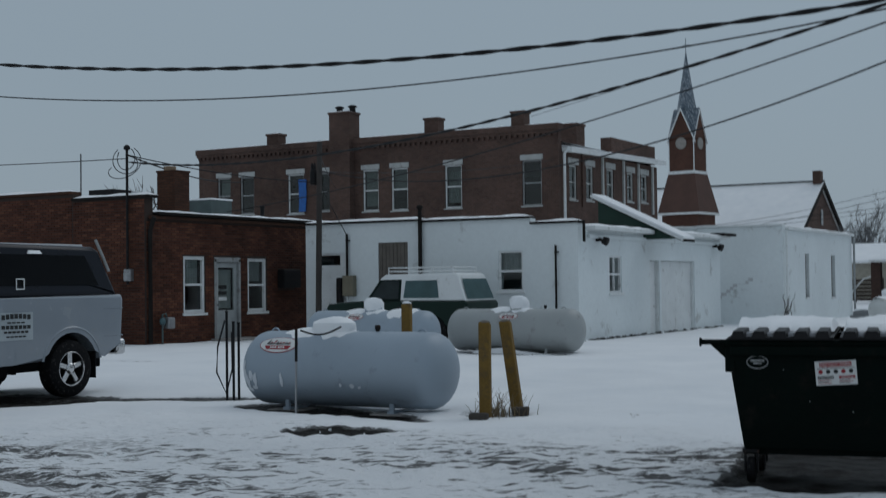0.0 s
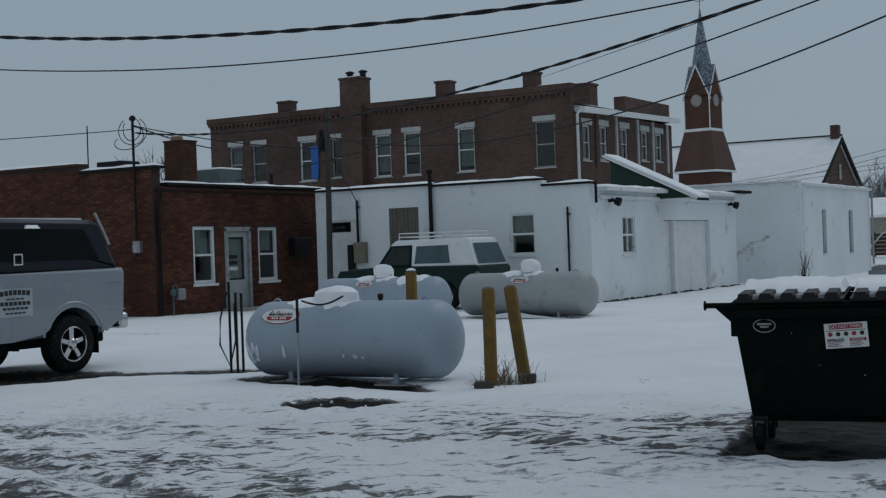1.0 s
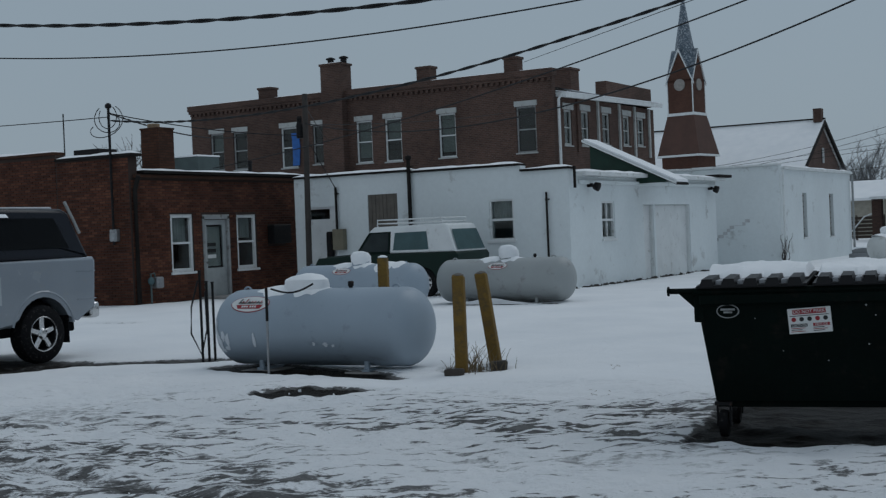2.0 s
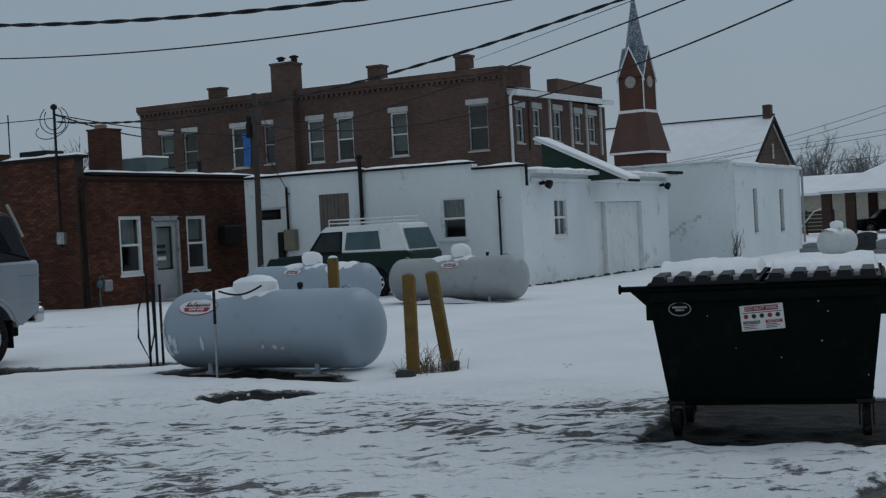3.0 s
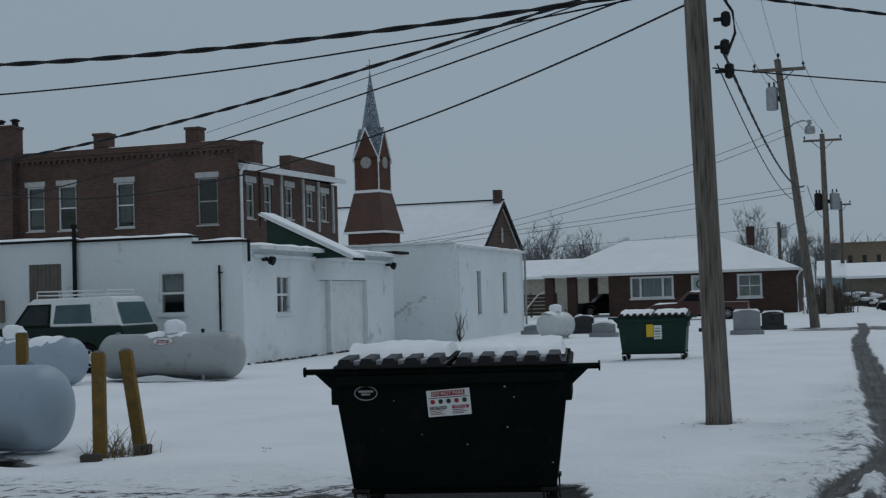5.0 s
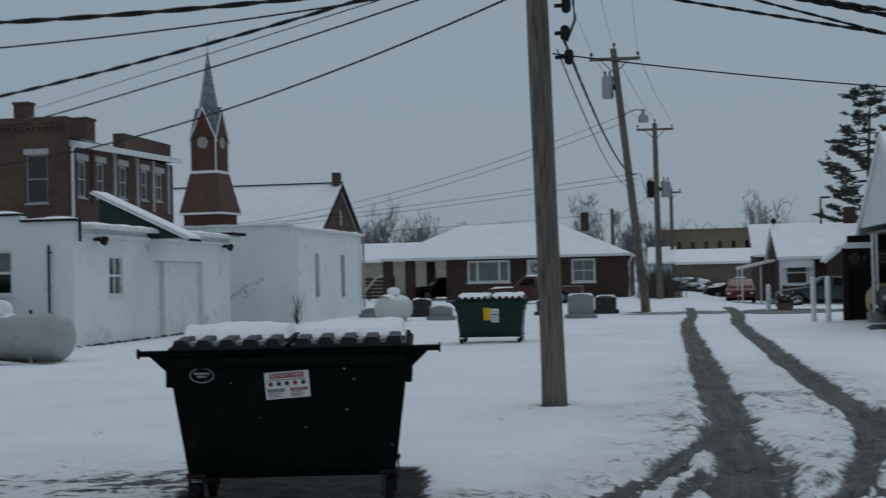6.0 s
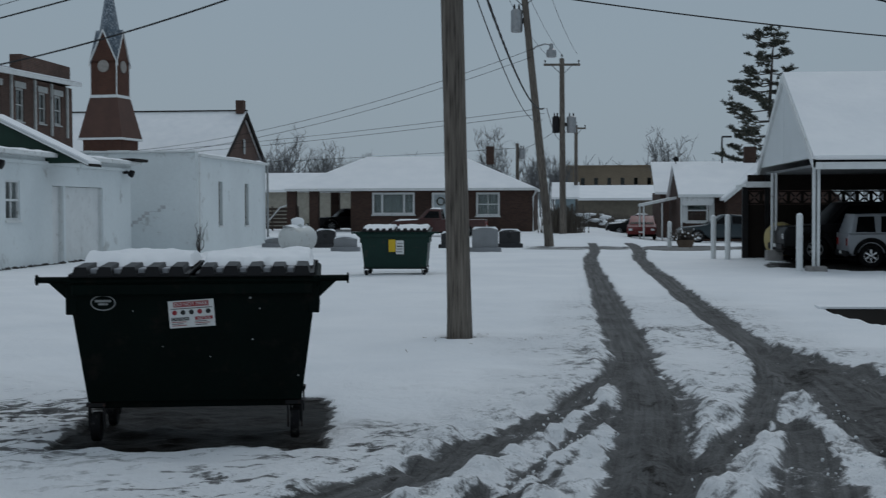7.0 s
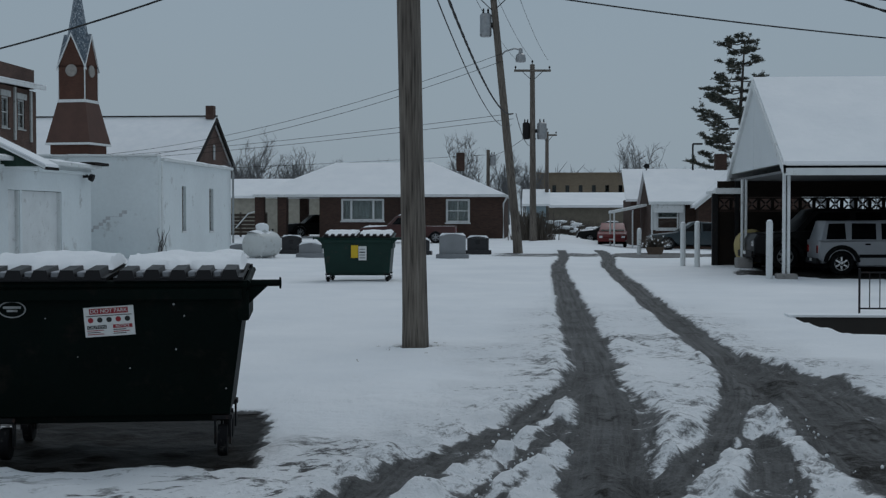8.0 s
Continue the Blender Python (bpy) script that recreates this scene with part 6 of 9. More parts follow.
for k in range(5):
    bm = bmesh.new()
    cx = -0.115 + 0.057 * k
    oval_plate(bm, 0.017, 0.017, -0.0055, -0.0045, 16)
    bmesh.ops.translate(bm, vec=(cx, 0, 0.012), verts=bm.verts)
    part("pictogram", turned(bm, sm), RED_PAINT if k in (0, 3) else BLACK_PAINT, sg)
for k in range(6):
    bm = bmesh.new()
    a = -0.14 if k < 3 else 0.02
    z = -0.057 - 0.012 * (k % 3)
    box(bm, (a, -0.0055, z), (a + 0.1 - 0.02 * (k % 2), -0.0045, z + 0.005))
    part("text_bar", turned(bm, sm), BLACK_PAINT if k % 2 else RED_PAINT, sg)
bm = bmesh.new()
box(bm, (-0.14, -0.0055, 0.036), (0.14, -0.0045, 0.041))
part("text_bar", turned(bm, sm), BLACK_PAINT, sg)
mk = new("maker_mark"); mk.parent = d1
mm = front_m(-0.565, 0.905, 0.006)
bm = bmesh.new()
oval_ring(bm, 0.075, 0.047, 0.004, 0.0)
part("oval_ring", turned(bm, mm), GREY_TRIM, mk, "pale worn oval mark")
for z, w, h in ((0.012, 0.1, 0.014), (-0.008, 0.06, 0.012)):
    bm = bmesh.new()
    box(bm, (-w / 2, -0.003, z - h / 2), (w / 2, 0.001, z + h / 2))
    part("text_bar", turned(bm, mm), GREY_TRIM, mk)
for u, z, r in ((0.36, 0.93, 0.007), (0.42, 0.86, 0.005), (0.37, 0.66, 0.006), (-0.38, 0.85, 0.004), (0.66, 0.42, 0.006), (0.1, 0.55, 0.005), (-0.2, 0.62, 0.004)):
    bm = bmesh.new()
    lathe(bm, [(r, 0), (r, 0.002), (r * 0.4, 0.003)], 8, front_m(u, z, 0.002) @ Matrix.Rotation(radians(90), 4, "X"))
    part("paint_chip", bm, GREY_TRIM, d1)

d2 = dumpster(pose(-3.94, 31.45, 0, 0, 0, 3), "green steel dumpster with a snowy lid and yellow-white label", GREEN_STEEL_FAR, 1.5, 1.36, 1.2, 0.2, 0.95, 0.08, True)
lb2 = new("label_sheet"); lb2.parent = d2
for x0, x1, z0, z1_, mt, nm in ((-0.13, 0.02, 0.53, 0.80, YELLOW, "yellow_half"), (0.03, 0.2, 0.48, 0.78, LABEL_WHITE, "white_half")):
    bm = bmesh.new()
    box(bm, (x0, 0.006, z0), (x1, 0.03, z1_))
    part(nm, bm, mt, lb2)
for k in range(4):
    bm = bmesh.new()
    box(bm, (0.05, 0.002, 0.52 + 0.06 * k), (0.17, 0.005, 0.545 + 0.06 * k))
    part("text_bar", bm, BLACK_PAINT if k == 2 else GREY_TRIM, lb2)


# ---- propane tanks ----
def dome(r, l, n=9):
    """Half outline of a tank with elliptical ends: (radius, along)."""
    e = r * 0.62
    out = []
    for k in range(n + 1):
        a = math.pi / 2 * k / n
        out.append((max(0.004, r * math.sin(a)), -l / 2 + e - e * math.cos(a)))
    return out + [(a, -b) for a, b in out[::-1]]


def propane_tank(at, label, mat, r=0.46, l=3.1, logo=None, dome_at=-0.25, patches=True, stand=0.035, hood=0.2, low=1.0, snow_top=True, mark=1.0):
    t = thing("propane_tank", at, label, "propane tank", group="propane tanks")
    zc = r + stand
    bm = bmesh.new()
    lathe(bm, dome(r, l), 48, Matrix.Translation((0, 0, zc)) @ Matrix.Rotation(radians(90), 4, "Y"))
    part("shell", bm, mat, t, smooth=True)
    for x in (-l * 0.26, l * 0.26):
        bm = bmesh.new()
        for s in (-1, 1):
            box(bm, (x - 0.03, s * r * 0.5 - 0.02, -0.05), (x + 0.03, s * r * 0.5 + 0.02, zc - r * 0.82), 0.005)
        box(bm, (x - 0.05, -r * 0.6, -0.05), (x + 0.05, r * 0.6, 0.02), 0.005)
        part("leg", bm, mat, t)
        bm = bmesh.new()
        box(bm, (x - 0.25, -r * 0.75, -0.08), (x + 0.25, r * 0.75, -0.01), 0.01)
        part("footing_block", bm, CONCRETE, t)
    h = new("valve_dome"); h.parent = t
    bm = bmesh.new()
    lathe(bm, [(hood, 0), (hood, 0.13), (hood * 0.92, 0.2), (hood * 0.5, 0.24), (0.01, 0.25)], 20, Matrix.Translation((dome_at, 0, zc + r - 0.06)) @ Matrix.Diagonal((1.25 if low < 1 else 1, 1, low, 1)))
    part("hood", bm, mat, h, smooth=True)
    bm = bmesh.new()
    rings = []
    lathe(bm, [(hood * 1.02, 0.06), (hood * 1.08, 0.13), (hood * 1.05, 0.24), (hood * 0.8, 0.31), (hood * 0.3, 0.335), (0.01, 0.34)], 22, Matrix.Translation((dome_at, 0, zc + r - 0.06)) @ Matrix.Diagonal((1.4 if low < 1 else 1, 1, low, 1)))
    for v in bm.verts:
        v.co += Vector((0.03 * noise.noise(v.co * 6), 0.03 * noise.noise(v.co * 6 + Vector((5, 0, 0))), 0.03 * noise.noise(v.co * 5)))
    part("snow_cap", bm, SNOW, h, smooth=True)
    bm = bmesh.new()
    pipe(bm, [(dome_at + 0.62, 0, zc + r - 0.02), (dome_at + 0.62, 0, zc + r + 0.06)], 0.025, 8)
    lathe(bm, [(0.035, 0), (0.035, 0.05), (0.02, 0.06)], 10, Matrix.Translation((dome_at + 0.62, 0, zc + r + 0.02)))
    part("relief_valve", bm, STEEL_DARK, t)
    for x in (-l * 0.38, l * 0.36):
        bm = bmesh.new()
        pts = [(x + 0.06 * math.cos(a), 0, zc + r - 0.03 + 0.06 * math.sin(a)) for a in [math.pi * k / 8 for k in range(9)]]
        pipe(bm, pts, 0.012, 6)
        part("lifting_lug", bm, mat, t)
    if snow_top:
        rng = random.Random(int(l * 100 + dome_at * 50))
        for c, w, wy in ((dome_at - 0.36, 0.30, 0.17), (dome_at + 0.08, 0.26, 0.17)) + (((0.75, 0.28, 0.26), (1.05, 0.16, 0.2)) if patches else ()):
            bm = bmesh.new()
            nx, ny = 16, 12
            g = []
            for j in range(ny + 1):
                row = []
                for i in range(nx + 1):
                    u, v_ = -1 + 2 * i / nx, -1 + 2 * j / ny
                    q = math.hypot(u, v_)
                    k = 1 / max(1, q) if q > 1 else 1
                    k *= 1 + 0.25 * noise.noise(Vector((u * 2, v_ * 2, c)))
                    x = c + u * w * k
                    an = v_ * wy / r * k * 1.6
                    rr = r + 0.05 * max(0.0, 1 - q ** 2) - 0.004
                    row.append(bm.verts.new((x, rr * math.sin(an), zc + rr * math.cos(an))))
                g.append(row)
            for j in range(ny):
                for i in range(nx):
                    bm.faces.new((g[j][i], g[j][i + 1], g[j + 1][i + 1], g[j + 1][i]))
            part("snow_patch", bm, SNOW, t, smooth=True)
    if logo is not None:
        lg = new("oval_mark"); lg.parent = t
        ux, an = logo
        m = Matrix.Translation((ux, 0, zc)) @ Matrix.Rotation(radians(-an), 4, "X") @ Matrix.Translation((0, -r, 0))
        def curved(bm, mat_, nm, off):
            for v in bm.verts:
                v.co.x *= mark
                v.co.z *= mark
                z = v.co.z
                v.co.y = v.co.y + r - math.sqrt(max(0, r * r - z * z)) - off
            part(nm, turned(bm, m), mat_, lg)
        bm = bmesh.new(); oval_plate(bm, 0.225, 0.095, 0.0, 0.004, 36); curved(bm, RED_PAINT, "rim", 0.006)
        bm = bmesh.new(); oval_plate(bm, 0.217, 0.088, 0.0, 0.004, 36); curved(bm, LABEL_WHITE, "field", 0.009)
        bm = bmesh.new(); prism(bm, [(-0.13, -0.058), (0.13, -0.058), (0.155, -0.018), (-0.155, -0.018)], 0.0, 0.003); curved(bm, RED_PAINT, "band", 0.012)
        for k in range(6):
            bm = bmesh.new(); x = -0.085 + 0.028 * k + (0.012 if k > 2 else 0); prism(bm, [(x, -0.048), (x + 0.018, -0.048), (x + 0.018, -0.028), (x, -0.028)], 0.0, 0.003); curved(bm, LABEL_WHITE, "text_bar", 0.015)
        rl_ = random.Random(3)
        for k in range(8):
            x = -0.14 + 0.036 * k
            h_ = 0.055 if k in (0, 2) else 0.03
            bm = bmesh.new(); prism(bm, [(x, 0.0), (x + 0.011, 0.0), (x + 0.011 + h_ * 0.4, h_), (x + h_ * 0.4, h_)], 0.0, 0.003); curved(bm, RED_PAINT if k % 3 else BLACK_PAINT, "script_bar", 0.012)
            bm = bmesh.new(); prism(bm, [(x, -0.002), (x + 0.034, -0.002 + rl_.uniform(0, 0.012)), (x + 0.036, 0.007 + rl_.uniform(0, 0.012)), (x, 0.007)], 0.0, 0.003); curved(bm, BLACK_PAINT, "script_bar", 0.014)
    return t


t1 = propane_tank(pose(-9.26, 14.72, 0), "blue-grey steel propane tank with snow on its dome and chipped paint", TANK_BLUE, 0.455, 2.9, logo=(-0.80, 41), mark=1.25, dome_at=-0.2, patches=False, low=0.68)
# flaked paint on the shell
rg = random.Random(21)
for x, an, w, h in ((-1.27, 4, 0.035, 0.09), (-1.255, -10, 0.035, 0.11), (-1.22, -22, 0.045, 0.09), (-1.16, -10, 0.028, 0.06), (-1.10, -16, 0.03, 0.09), (-1.31, -30, 0.045, 0.05), (-1.12, -30, 0.035, 0.03), (-1.20, -34, 0.04, 0.03), (-0.70, -16, 0.025, 0.085), (0.32, -22, 0.035, 0.03), (0.42, -24, 0.025, 0.02), (0.16, -21, 0.02, 0.025)):
    bm = bmesh.new()
    n = 14
    r0 = 0.455 if abs(x) < 1.168 else 0.455 * (1 - ((abs(x) - 1.168) / 0.282) ** 2) ** 0.5
    pts = []
    for k in range(n):
        a = 2 * math.pi * k / n
        q = 0.7 + 0.5 * rg.random()
        pts.append((w * q * math.cos(a), h * q * math.sin(a)))
    ctr = bm.verts.new((x, -(r0 + 0.005) * math.cos(radians(an)), 0.490 + (r0 + 0.005) * math.sin(radians(an))))
    ring = []
    for u, v in pts:
        xx = x + u
        rr = 0.457 if abs(xx) < 1.168 else 0.457 * math.sqrt(max(0.02, 1 - ((abs(xx) - 1.168) / 0.282) ** 2))
        a = radians(an) + v / 0.455
        ring.append(bm.verts.new((xx, -(rr + 0.004) * math.cos(a), 0.490 + (rr + 0.004) * math.sin(a))))
    for k in range(n):
        bm.faces.new((ctr, ring[k], ring[(k + 1) % n]))
    part("paint_flake", bm, CHIP, t1)
t2 = propane_tank(pose(-15.75, 25.3, 0), "blue-grey steel propane tank half hidden, patches of snow on top", TANK_BLUE, 0.46, 3.2, logo=(-0.25, 46), dome_at=0.05)
t3 = propane_tank(pose(-13.16, 27.0, 0), "pale grey steel propane tank with snow on its dome", TANK_GREY, 0.46, 3.2, logo=(0.0, 42), dome_at=0.1, patches=False)
t4 = propane_tank(pose(-9.3, 46.9, 0, 0, 0, 68), "short white steel propane tank standing on snow", TANK_WHITE, 0.43, 1.5, dome_at=0.0, patches=False, hood=0.2)
bm = snow_strip(None, (-14.0, 26.52, 0.0), (-12.1, 26.66, 0.05), 77, amp=0.1, cell=0.05, edge=0.03)
solo("snow_heap", bm, SNOW, "lumpy snow along the tank's foot", "snow", "stuff", smooth=True)
# hose from the tank's dome, and the thin rod before it
bm = bmesh.new()
pts = []
for k in range(14):
    f = k / 13
    pts.append((-9.46 + 0.27 * f, 14.0 + 0.45 * f, 0.98 + 0.03 * f - 0.07 * math.sin(math.pi * f)))
pipe(bm, pts, 0.012, 6)
solo("hose", bm, CABLE, "thin black hose running to the tank dome", "hose")
rod = thing("marker_rod", pose(-9.45, 13.88, 0), "thin upright rod, grey below and dark above, stuck in the snow", "rod")
bm = bmesh.new(); tube(bm, (0, 0, -0.1), (0.01, 0, 0.62), 0.014, 0.014, 8); part("lower_tube", bm, STEEL, rod)
bm = bmesh.new(); tube(bm, (0.01, 0, 0.62), (0.015, 0, 1.0), 0.017, 0.017, 8); part("upper_tube", bm, STEEL_DARK, rod)
for x, y, h in ((-11.72, 15.42, 1.16), (-11.55, 15.35, 1.02), (-11.66, 15.6, 1.0)):
    r_ = thing("steel_stake", pose(x, y, 0), "dark steel stake standing in the snow by the tank", "stake", group="stakes")
    bm = bmesh.new()
    box(bm, (-0.014, -0.014, -0.1), (0.014, 0.014, h), 0.004)
    part("bar", bm, STEEL_DARK, r_)
    bm = bmesh.new()
    box(bm, (-0.018, -0.018, h), (0.018, 0.018, h + 0.02), 0.004)
    part("tip", bm, STEEL_DARK, r_)
bm = bmesh.new()
pipe(bm, [(-11.72, 15.38, 1.05), (-11.78, 15.3, 0.7), (-11.8, 15.3, 0.35), (-11.7, 15.38, 0.06), (-11.58, 15.36, 0.4), (-11.56, 15.33, 0.9)], 0.013, 6)
solo("loose_wire", bm, CABLE, "black wire looped over the stakes", "wire")


# ---- yellow posts with weeds ----
def yellow_post(at, h, label):
    p = thing("yellow_post", at, label, "post", group="yellow posts")
    bm = bmesh.new()
    box(bm, (-0.063, -0.063, -0.15), (0.063, 0.063, h), 0.016, seg=2)
    for v in bm.verts:
        v.co.x += 0.008 * noise.noise(v.co * 3)
        if v.co.z > h - 0.05:
            v.co.z += 0.02 * noise.noise(v.co * 9)
    part("timber", bm, POST_YELLOW, p)
    bm = bmesh.new()
    lathe(bm, [(0.06, 0), (0.065, 0.012), (0.03, 0.03), (0.005, 0.033)], 10, Matrix.Translation((0, 0, h - 0.005)))
    part("snow_cap", bm, SNOW if h > 1.2 else WOOD_BOARD, p)
yellow_post(pose(-7.18, 14.34, 0, 0, 0, 20), 1.07, "upright yellow-painted timber post in the snow")
yellow_post(pose(-7.21, 15.2, 0, 3, -7, 15), 1.07, "leaning yellow-painted timber post in the snow")
yellow_post(pose(-9.33, 16.2, 0, 0, 0, 20), 1.26, "yellow-painted timber post with snow on its head behind the tank")
for x, y, w, l, a in ((-7.15, 14.12, 0.22, 0.1, 5), (-7.05, 14.95, 0.2, 0.1, 40)):
    bm = bmesh.new()
    box(bm, (-w / 2, -l / 2, -0.05), (w / 2, l / 2, 0.09), 0.03, seg=2)
    for v in bm.verts:
        v.co += 0.02 * noise.noise_vector(v.co * 5)
    o = solo("concrete_lump", bm, worn("dark_wet_concrete", (0.05, 0.042, 0.035), 0.7), "dark broken concrete lump at the post's foot", "rubble", group="concrete lumps", at=pose(x, y, 0, 0, 0, a))
bm = bmesh.new()
rg = random.Random(5)
for k in range(80):
    x, y = -7.15 + rg.gauss(0, 0.14), 14.6 + rg.gauss(0, 0.22)
    p = Vector((x, y, 0.0))
    pts = [p.copy()]
    d = Vector((rg.uniform(-0.5, 0.5), rg.uniform(-0.5, 0.5), 1))
    h = rg.uniform(0.08, 0.36)
    for s in range(3):
        p = p + d.normalized() * h / 3
        d += Vector((rg.uniform(-0.4, 0.4), rg.uniform(-0.4, 0.4), -0.15))
        pts.append(p.copy())
    pipe(bm, pts, [0.005, 0.004, 0.003, 0.002], 3)
solo("dry_weeds", bm, DRY_GRASS, "dry brown weeds poking through snow at the posts", "weeds", "stuff")
bm = bmesh.new()
for cx, cy, n, sp in ((-4.9, 12.9, 9, 0.2), (-5.6, 15.2, 6, 0.12), (-1.4, 17.75, 16, 0.2), (-1.0, 17.3, 8, 0.5)):
    for k in range(n):
        x, y = cx + rg.gauss(0, sp), cy + rg.gauss(0, sp)
        pipe(bm, [(x, y, 0), (x + rg.uniform(-0.03, 0.03), y, 0.012 + 0.02 * rg.random()), (x + rg.uniform(-0.03, 0.03), y, 0.02)], 0.002, 3)
solo("grass_tips", bm, DRY_GRASS, "sparse brown grass tips showing through the snow", "grass", "stuff")
# clods of thrown slush, heaped in ridges beside the wheel tracks
bm = bmesh.new()
rg = random.Random(8)
RIDGES = [(pts, 90, 0.14) for pts, wide, tall in BANKS]
tmp = bmesh.new()
bmesh.ops.create_icosphere(tmp, subdivisions=1, radius=1)
base_v = [v.co.copy() for v in tmp.verts]
base_f = [[v.index for v in f.verts] for f in tmp.faces]
tmp.free()


def clod(x, y, z, s):
    e = Euler((rg.random() * 3, rg.random() * 3, rg.random() * 6)).to_matrix()
    k = Vector((s * rg.uniform(0.9, 1.6), s * rg.uniform(0.8, 1.2), s * rg.uniform(0.6, 1.0)))
    vs = [bm.verts.new(Vector((x, y, z)) + e @ Vector((c.x * k.x, c.y * k.y, c.z * k.z)) * rg.uniform(0.7, 1.25)) for c in base_v]
    for f in base_f:
        bm.faces.new([vs[q] for q in f])


for pts, count, wide in RIDGES:
    for k in range(count):
        i = rg.randrange(len(pts) - 1)
        f = rg.random()
        x = pts[i][0] + (pts[i + 1][0] - pts[i][0]) * f + rg.gauss(0, wide)
        y = pts[i][1] + (pts[i + 1][1] - pts[i][1]) * f
        if noise.noise(Vector((x * 2.5, y * 1.8, 3))) < -0.12:
            continue
        clod(x, y, rg.uniform(0.0, 0.018), 0.004 + 0.009 * rg.random() ** 2.0)
for k in range(200):
    clod(rg.uniform(-11, -4.2), rg.uniform(7.5, 13.2), 0.005, 0.006 + 0.014 * rg.random() ** 2)
solo("snow_clods", bm, SNOW, "loose clods of snow heaped beside the wheel tracks", "snow", "stuff")


# ---- utility poles and wires ----
def utility_pole(base, top, r0, r1, label, arms=(), cans=(), lamp=None, wood=None):
    p = thing("utility_pole", Matrix.Translation(base), label, "utility pole", group="utility poles")
    d = Vector(top) - Vector(base)
    bm = bmesh.new()
    n, seg = 24, 22
    rings = []
    for k in range(n + 1):
        f = k / n
        c = d * f - (Vector((0, 0, 0.3)) if k == 0 else Vector())
        r = r0 + (r1 - r0) * f + (0.02 * math.exp(-f * 40))
        ring = []
        for j in range(seg):
            a = 2 * math.pi * j / seg
            rr = r * (1 + 0.035 * noise.noise(Vector((math.cos(a) * 2, math.sin(a) * 2, f * 6))))
            ring.append(bm.verts.new(c + Vector((rr * math.cos(a), rr * math.sin(a), 0))))
        rings.append(ring)
    for a, b in zip(rings, rings[1:]):
        for j in range(seg):
            bm.faces.new((a[j], a[(j + 1) % seg], b[(j + 1) % seg], b[j]))
    bm.faces.new(rings[-1])
    part("shaft", bm, wood or POLE_WOOD, p, smooth=True)
    for z, w, yaw in arms:
        c = d * (z / d.z)
        ca = new("crossarm"); ca.parent = p
        rot = Matrix.Translation(c) @ Matrix.Rotation(radians(yaw), 4, "Z")
        bm = bmesh.new()
        box(bm, (-w, -0.16, -0.06), (w, -0.05, 0.06), 0.01)
        part("beam", turned(bm, rot), POLE_WOOD, ca)
        for s in (-1, 1):
            bm = bmesh.new()
            pipe(bm, [(s * w * 0.55, -0.1, -0.05), (0, -0.1, -0.55)], 0.018, 5)
            part("brace", turned(bm, rot), STEEL_DARK, ca)
            bm = bmesh.new()
            lathe(bm, [(0.02, 0), (0.02, 0.08), (0.055, 0.09), (0.05, 0.14), (0.025, 0.2)], 10, rot @ Matrix.Translation((s * w * 0.92, -0.1, 0.06)))
            part("insulator", bm, STEEL_DARK, ca)
        bm = bmesh.new()
        lathe(bm, [(0.02, 0), (0.02, 0.1), (0.055, 0.11), (0.05, 0.17), (0.025, 0.24)], 10, rot @ Matrix.Translation((0, 0, d.z - z)))
        part("insulator", bm, STEEL_DARK, ca)
    for z, dx, r, h, mt in cans:
        c = d * (z / d.z)
        tr = new("transformer"); tr.parent = p
        bm = bmesh.new()
        lathe(bm, [(r * 0.9, -h / 2), (r, -h / 2 + 0.05), (r, h / 2 - 0.06), (r * 0.8, h / 2), (0.05, h / 2 + 0.03)], 16, Matrix.Translation(c + Vector((dx, 0, 0))))
        part("tank", bm, mt, tr, smooth=True)
        bm = bmesh.new()
        box(bm, (min(0, dx) + c.x, c.y - 0.03, c.z - 0.1), (max(0, dx) + c.x, c.y + 0.03, c.z + 0.1))
        part("bracket", bm, STEEL_DARK, tr)
        for s in (-0.4, 0.4):
            bm = bmesh.new()
            lathe(bm, [(0.03, 0), (0.045, 0.04), (0.03, 0.08), (0.045, 0.12), (0.02, 0.2)], 8, Matrix.Translation(c + Vector((dx + s * r, 0, h / 2))))
            part("bushing", bm, STEEL_DARK, tr)
    if lamp:
        z, l = lamp
        c = d * (z / d.z)
        sl = new("street_light"); sl.parent = p
        bm = bmesh.new()
        pipe(bm, [c + Vector((0, 0, 0)), c + Vector((l * 0.3, 0, 0.22)), c + Vector((l * 0.75, 0, 0.32)), c + Vector((l, 0, 0.28))], 0.03, 7)
        part("arm", bm, STEEL, sl)
        bm = bmesh.new()
        lathe(bm, [(0.18, -0.28), (0.2, -0.18), (0.17, -0.02), (0.08, 0.05), (0.07, 0.22), (0.03, 0.24)], 14, Matrix.Translation(c + Vector((l + 0.05, 0, 0.1))))
        part("head", bm, STEEL, sl, smooth=True)
    return p


p1 = utility_pole((-1.38, 17.95, 0), (-1.58, 18.0, 9.4), 0.138, 0.115, "thick weathered wooden utility pole standing in snow by the lane", arms=[(8.6, 1.1, 20)])
hw = new("hardware"); hw.parent = p1
for z, dx in ((4.62, 0.24), (4.3, 0.22), (4.02, 0.26)):
    bm = bmesh.new()
    lathe(bm, [(0.02, -0.09), (0.05, -0.07), (0.06, 0.0), (0.05, 0.07), (0.02, 0.09)], 10, Matrix.Translation((dx, 0, z)))
    box(bm, (0.1, -0.02, z - 0.02), (dx, 0.02, z + 0.02))
    part("spool", bm, STEEL_DARK, hw)
bm = bmesh.new()
pipe(bm, [(0.2, 0, 4.9), (0.32, 0.0, 4.7), (0.34, 0.0, 4.45), (0.24, 0, 4.2), (0.18, 0, 4.35)], 0.018, 6)
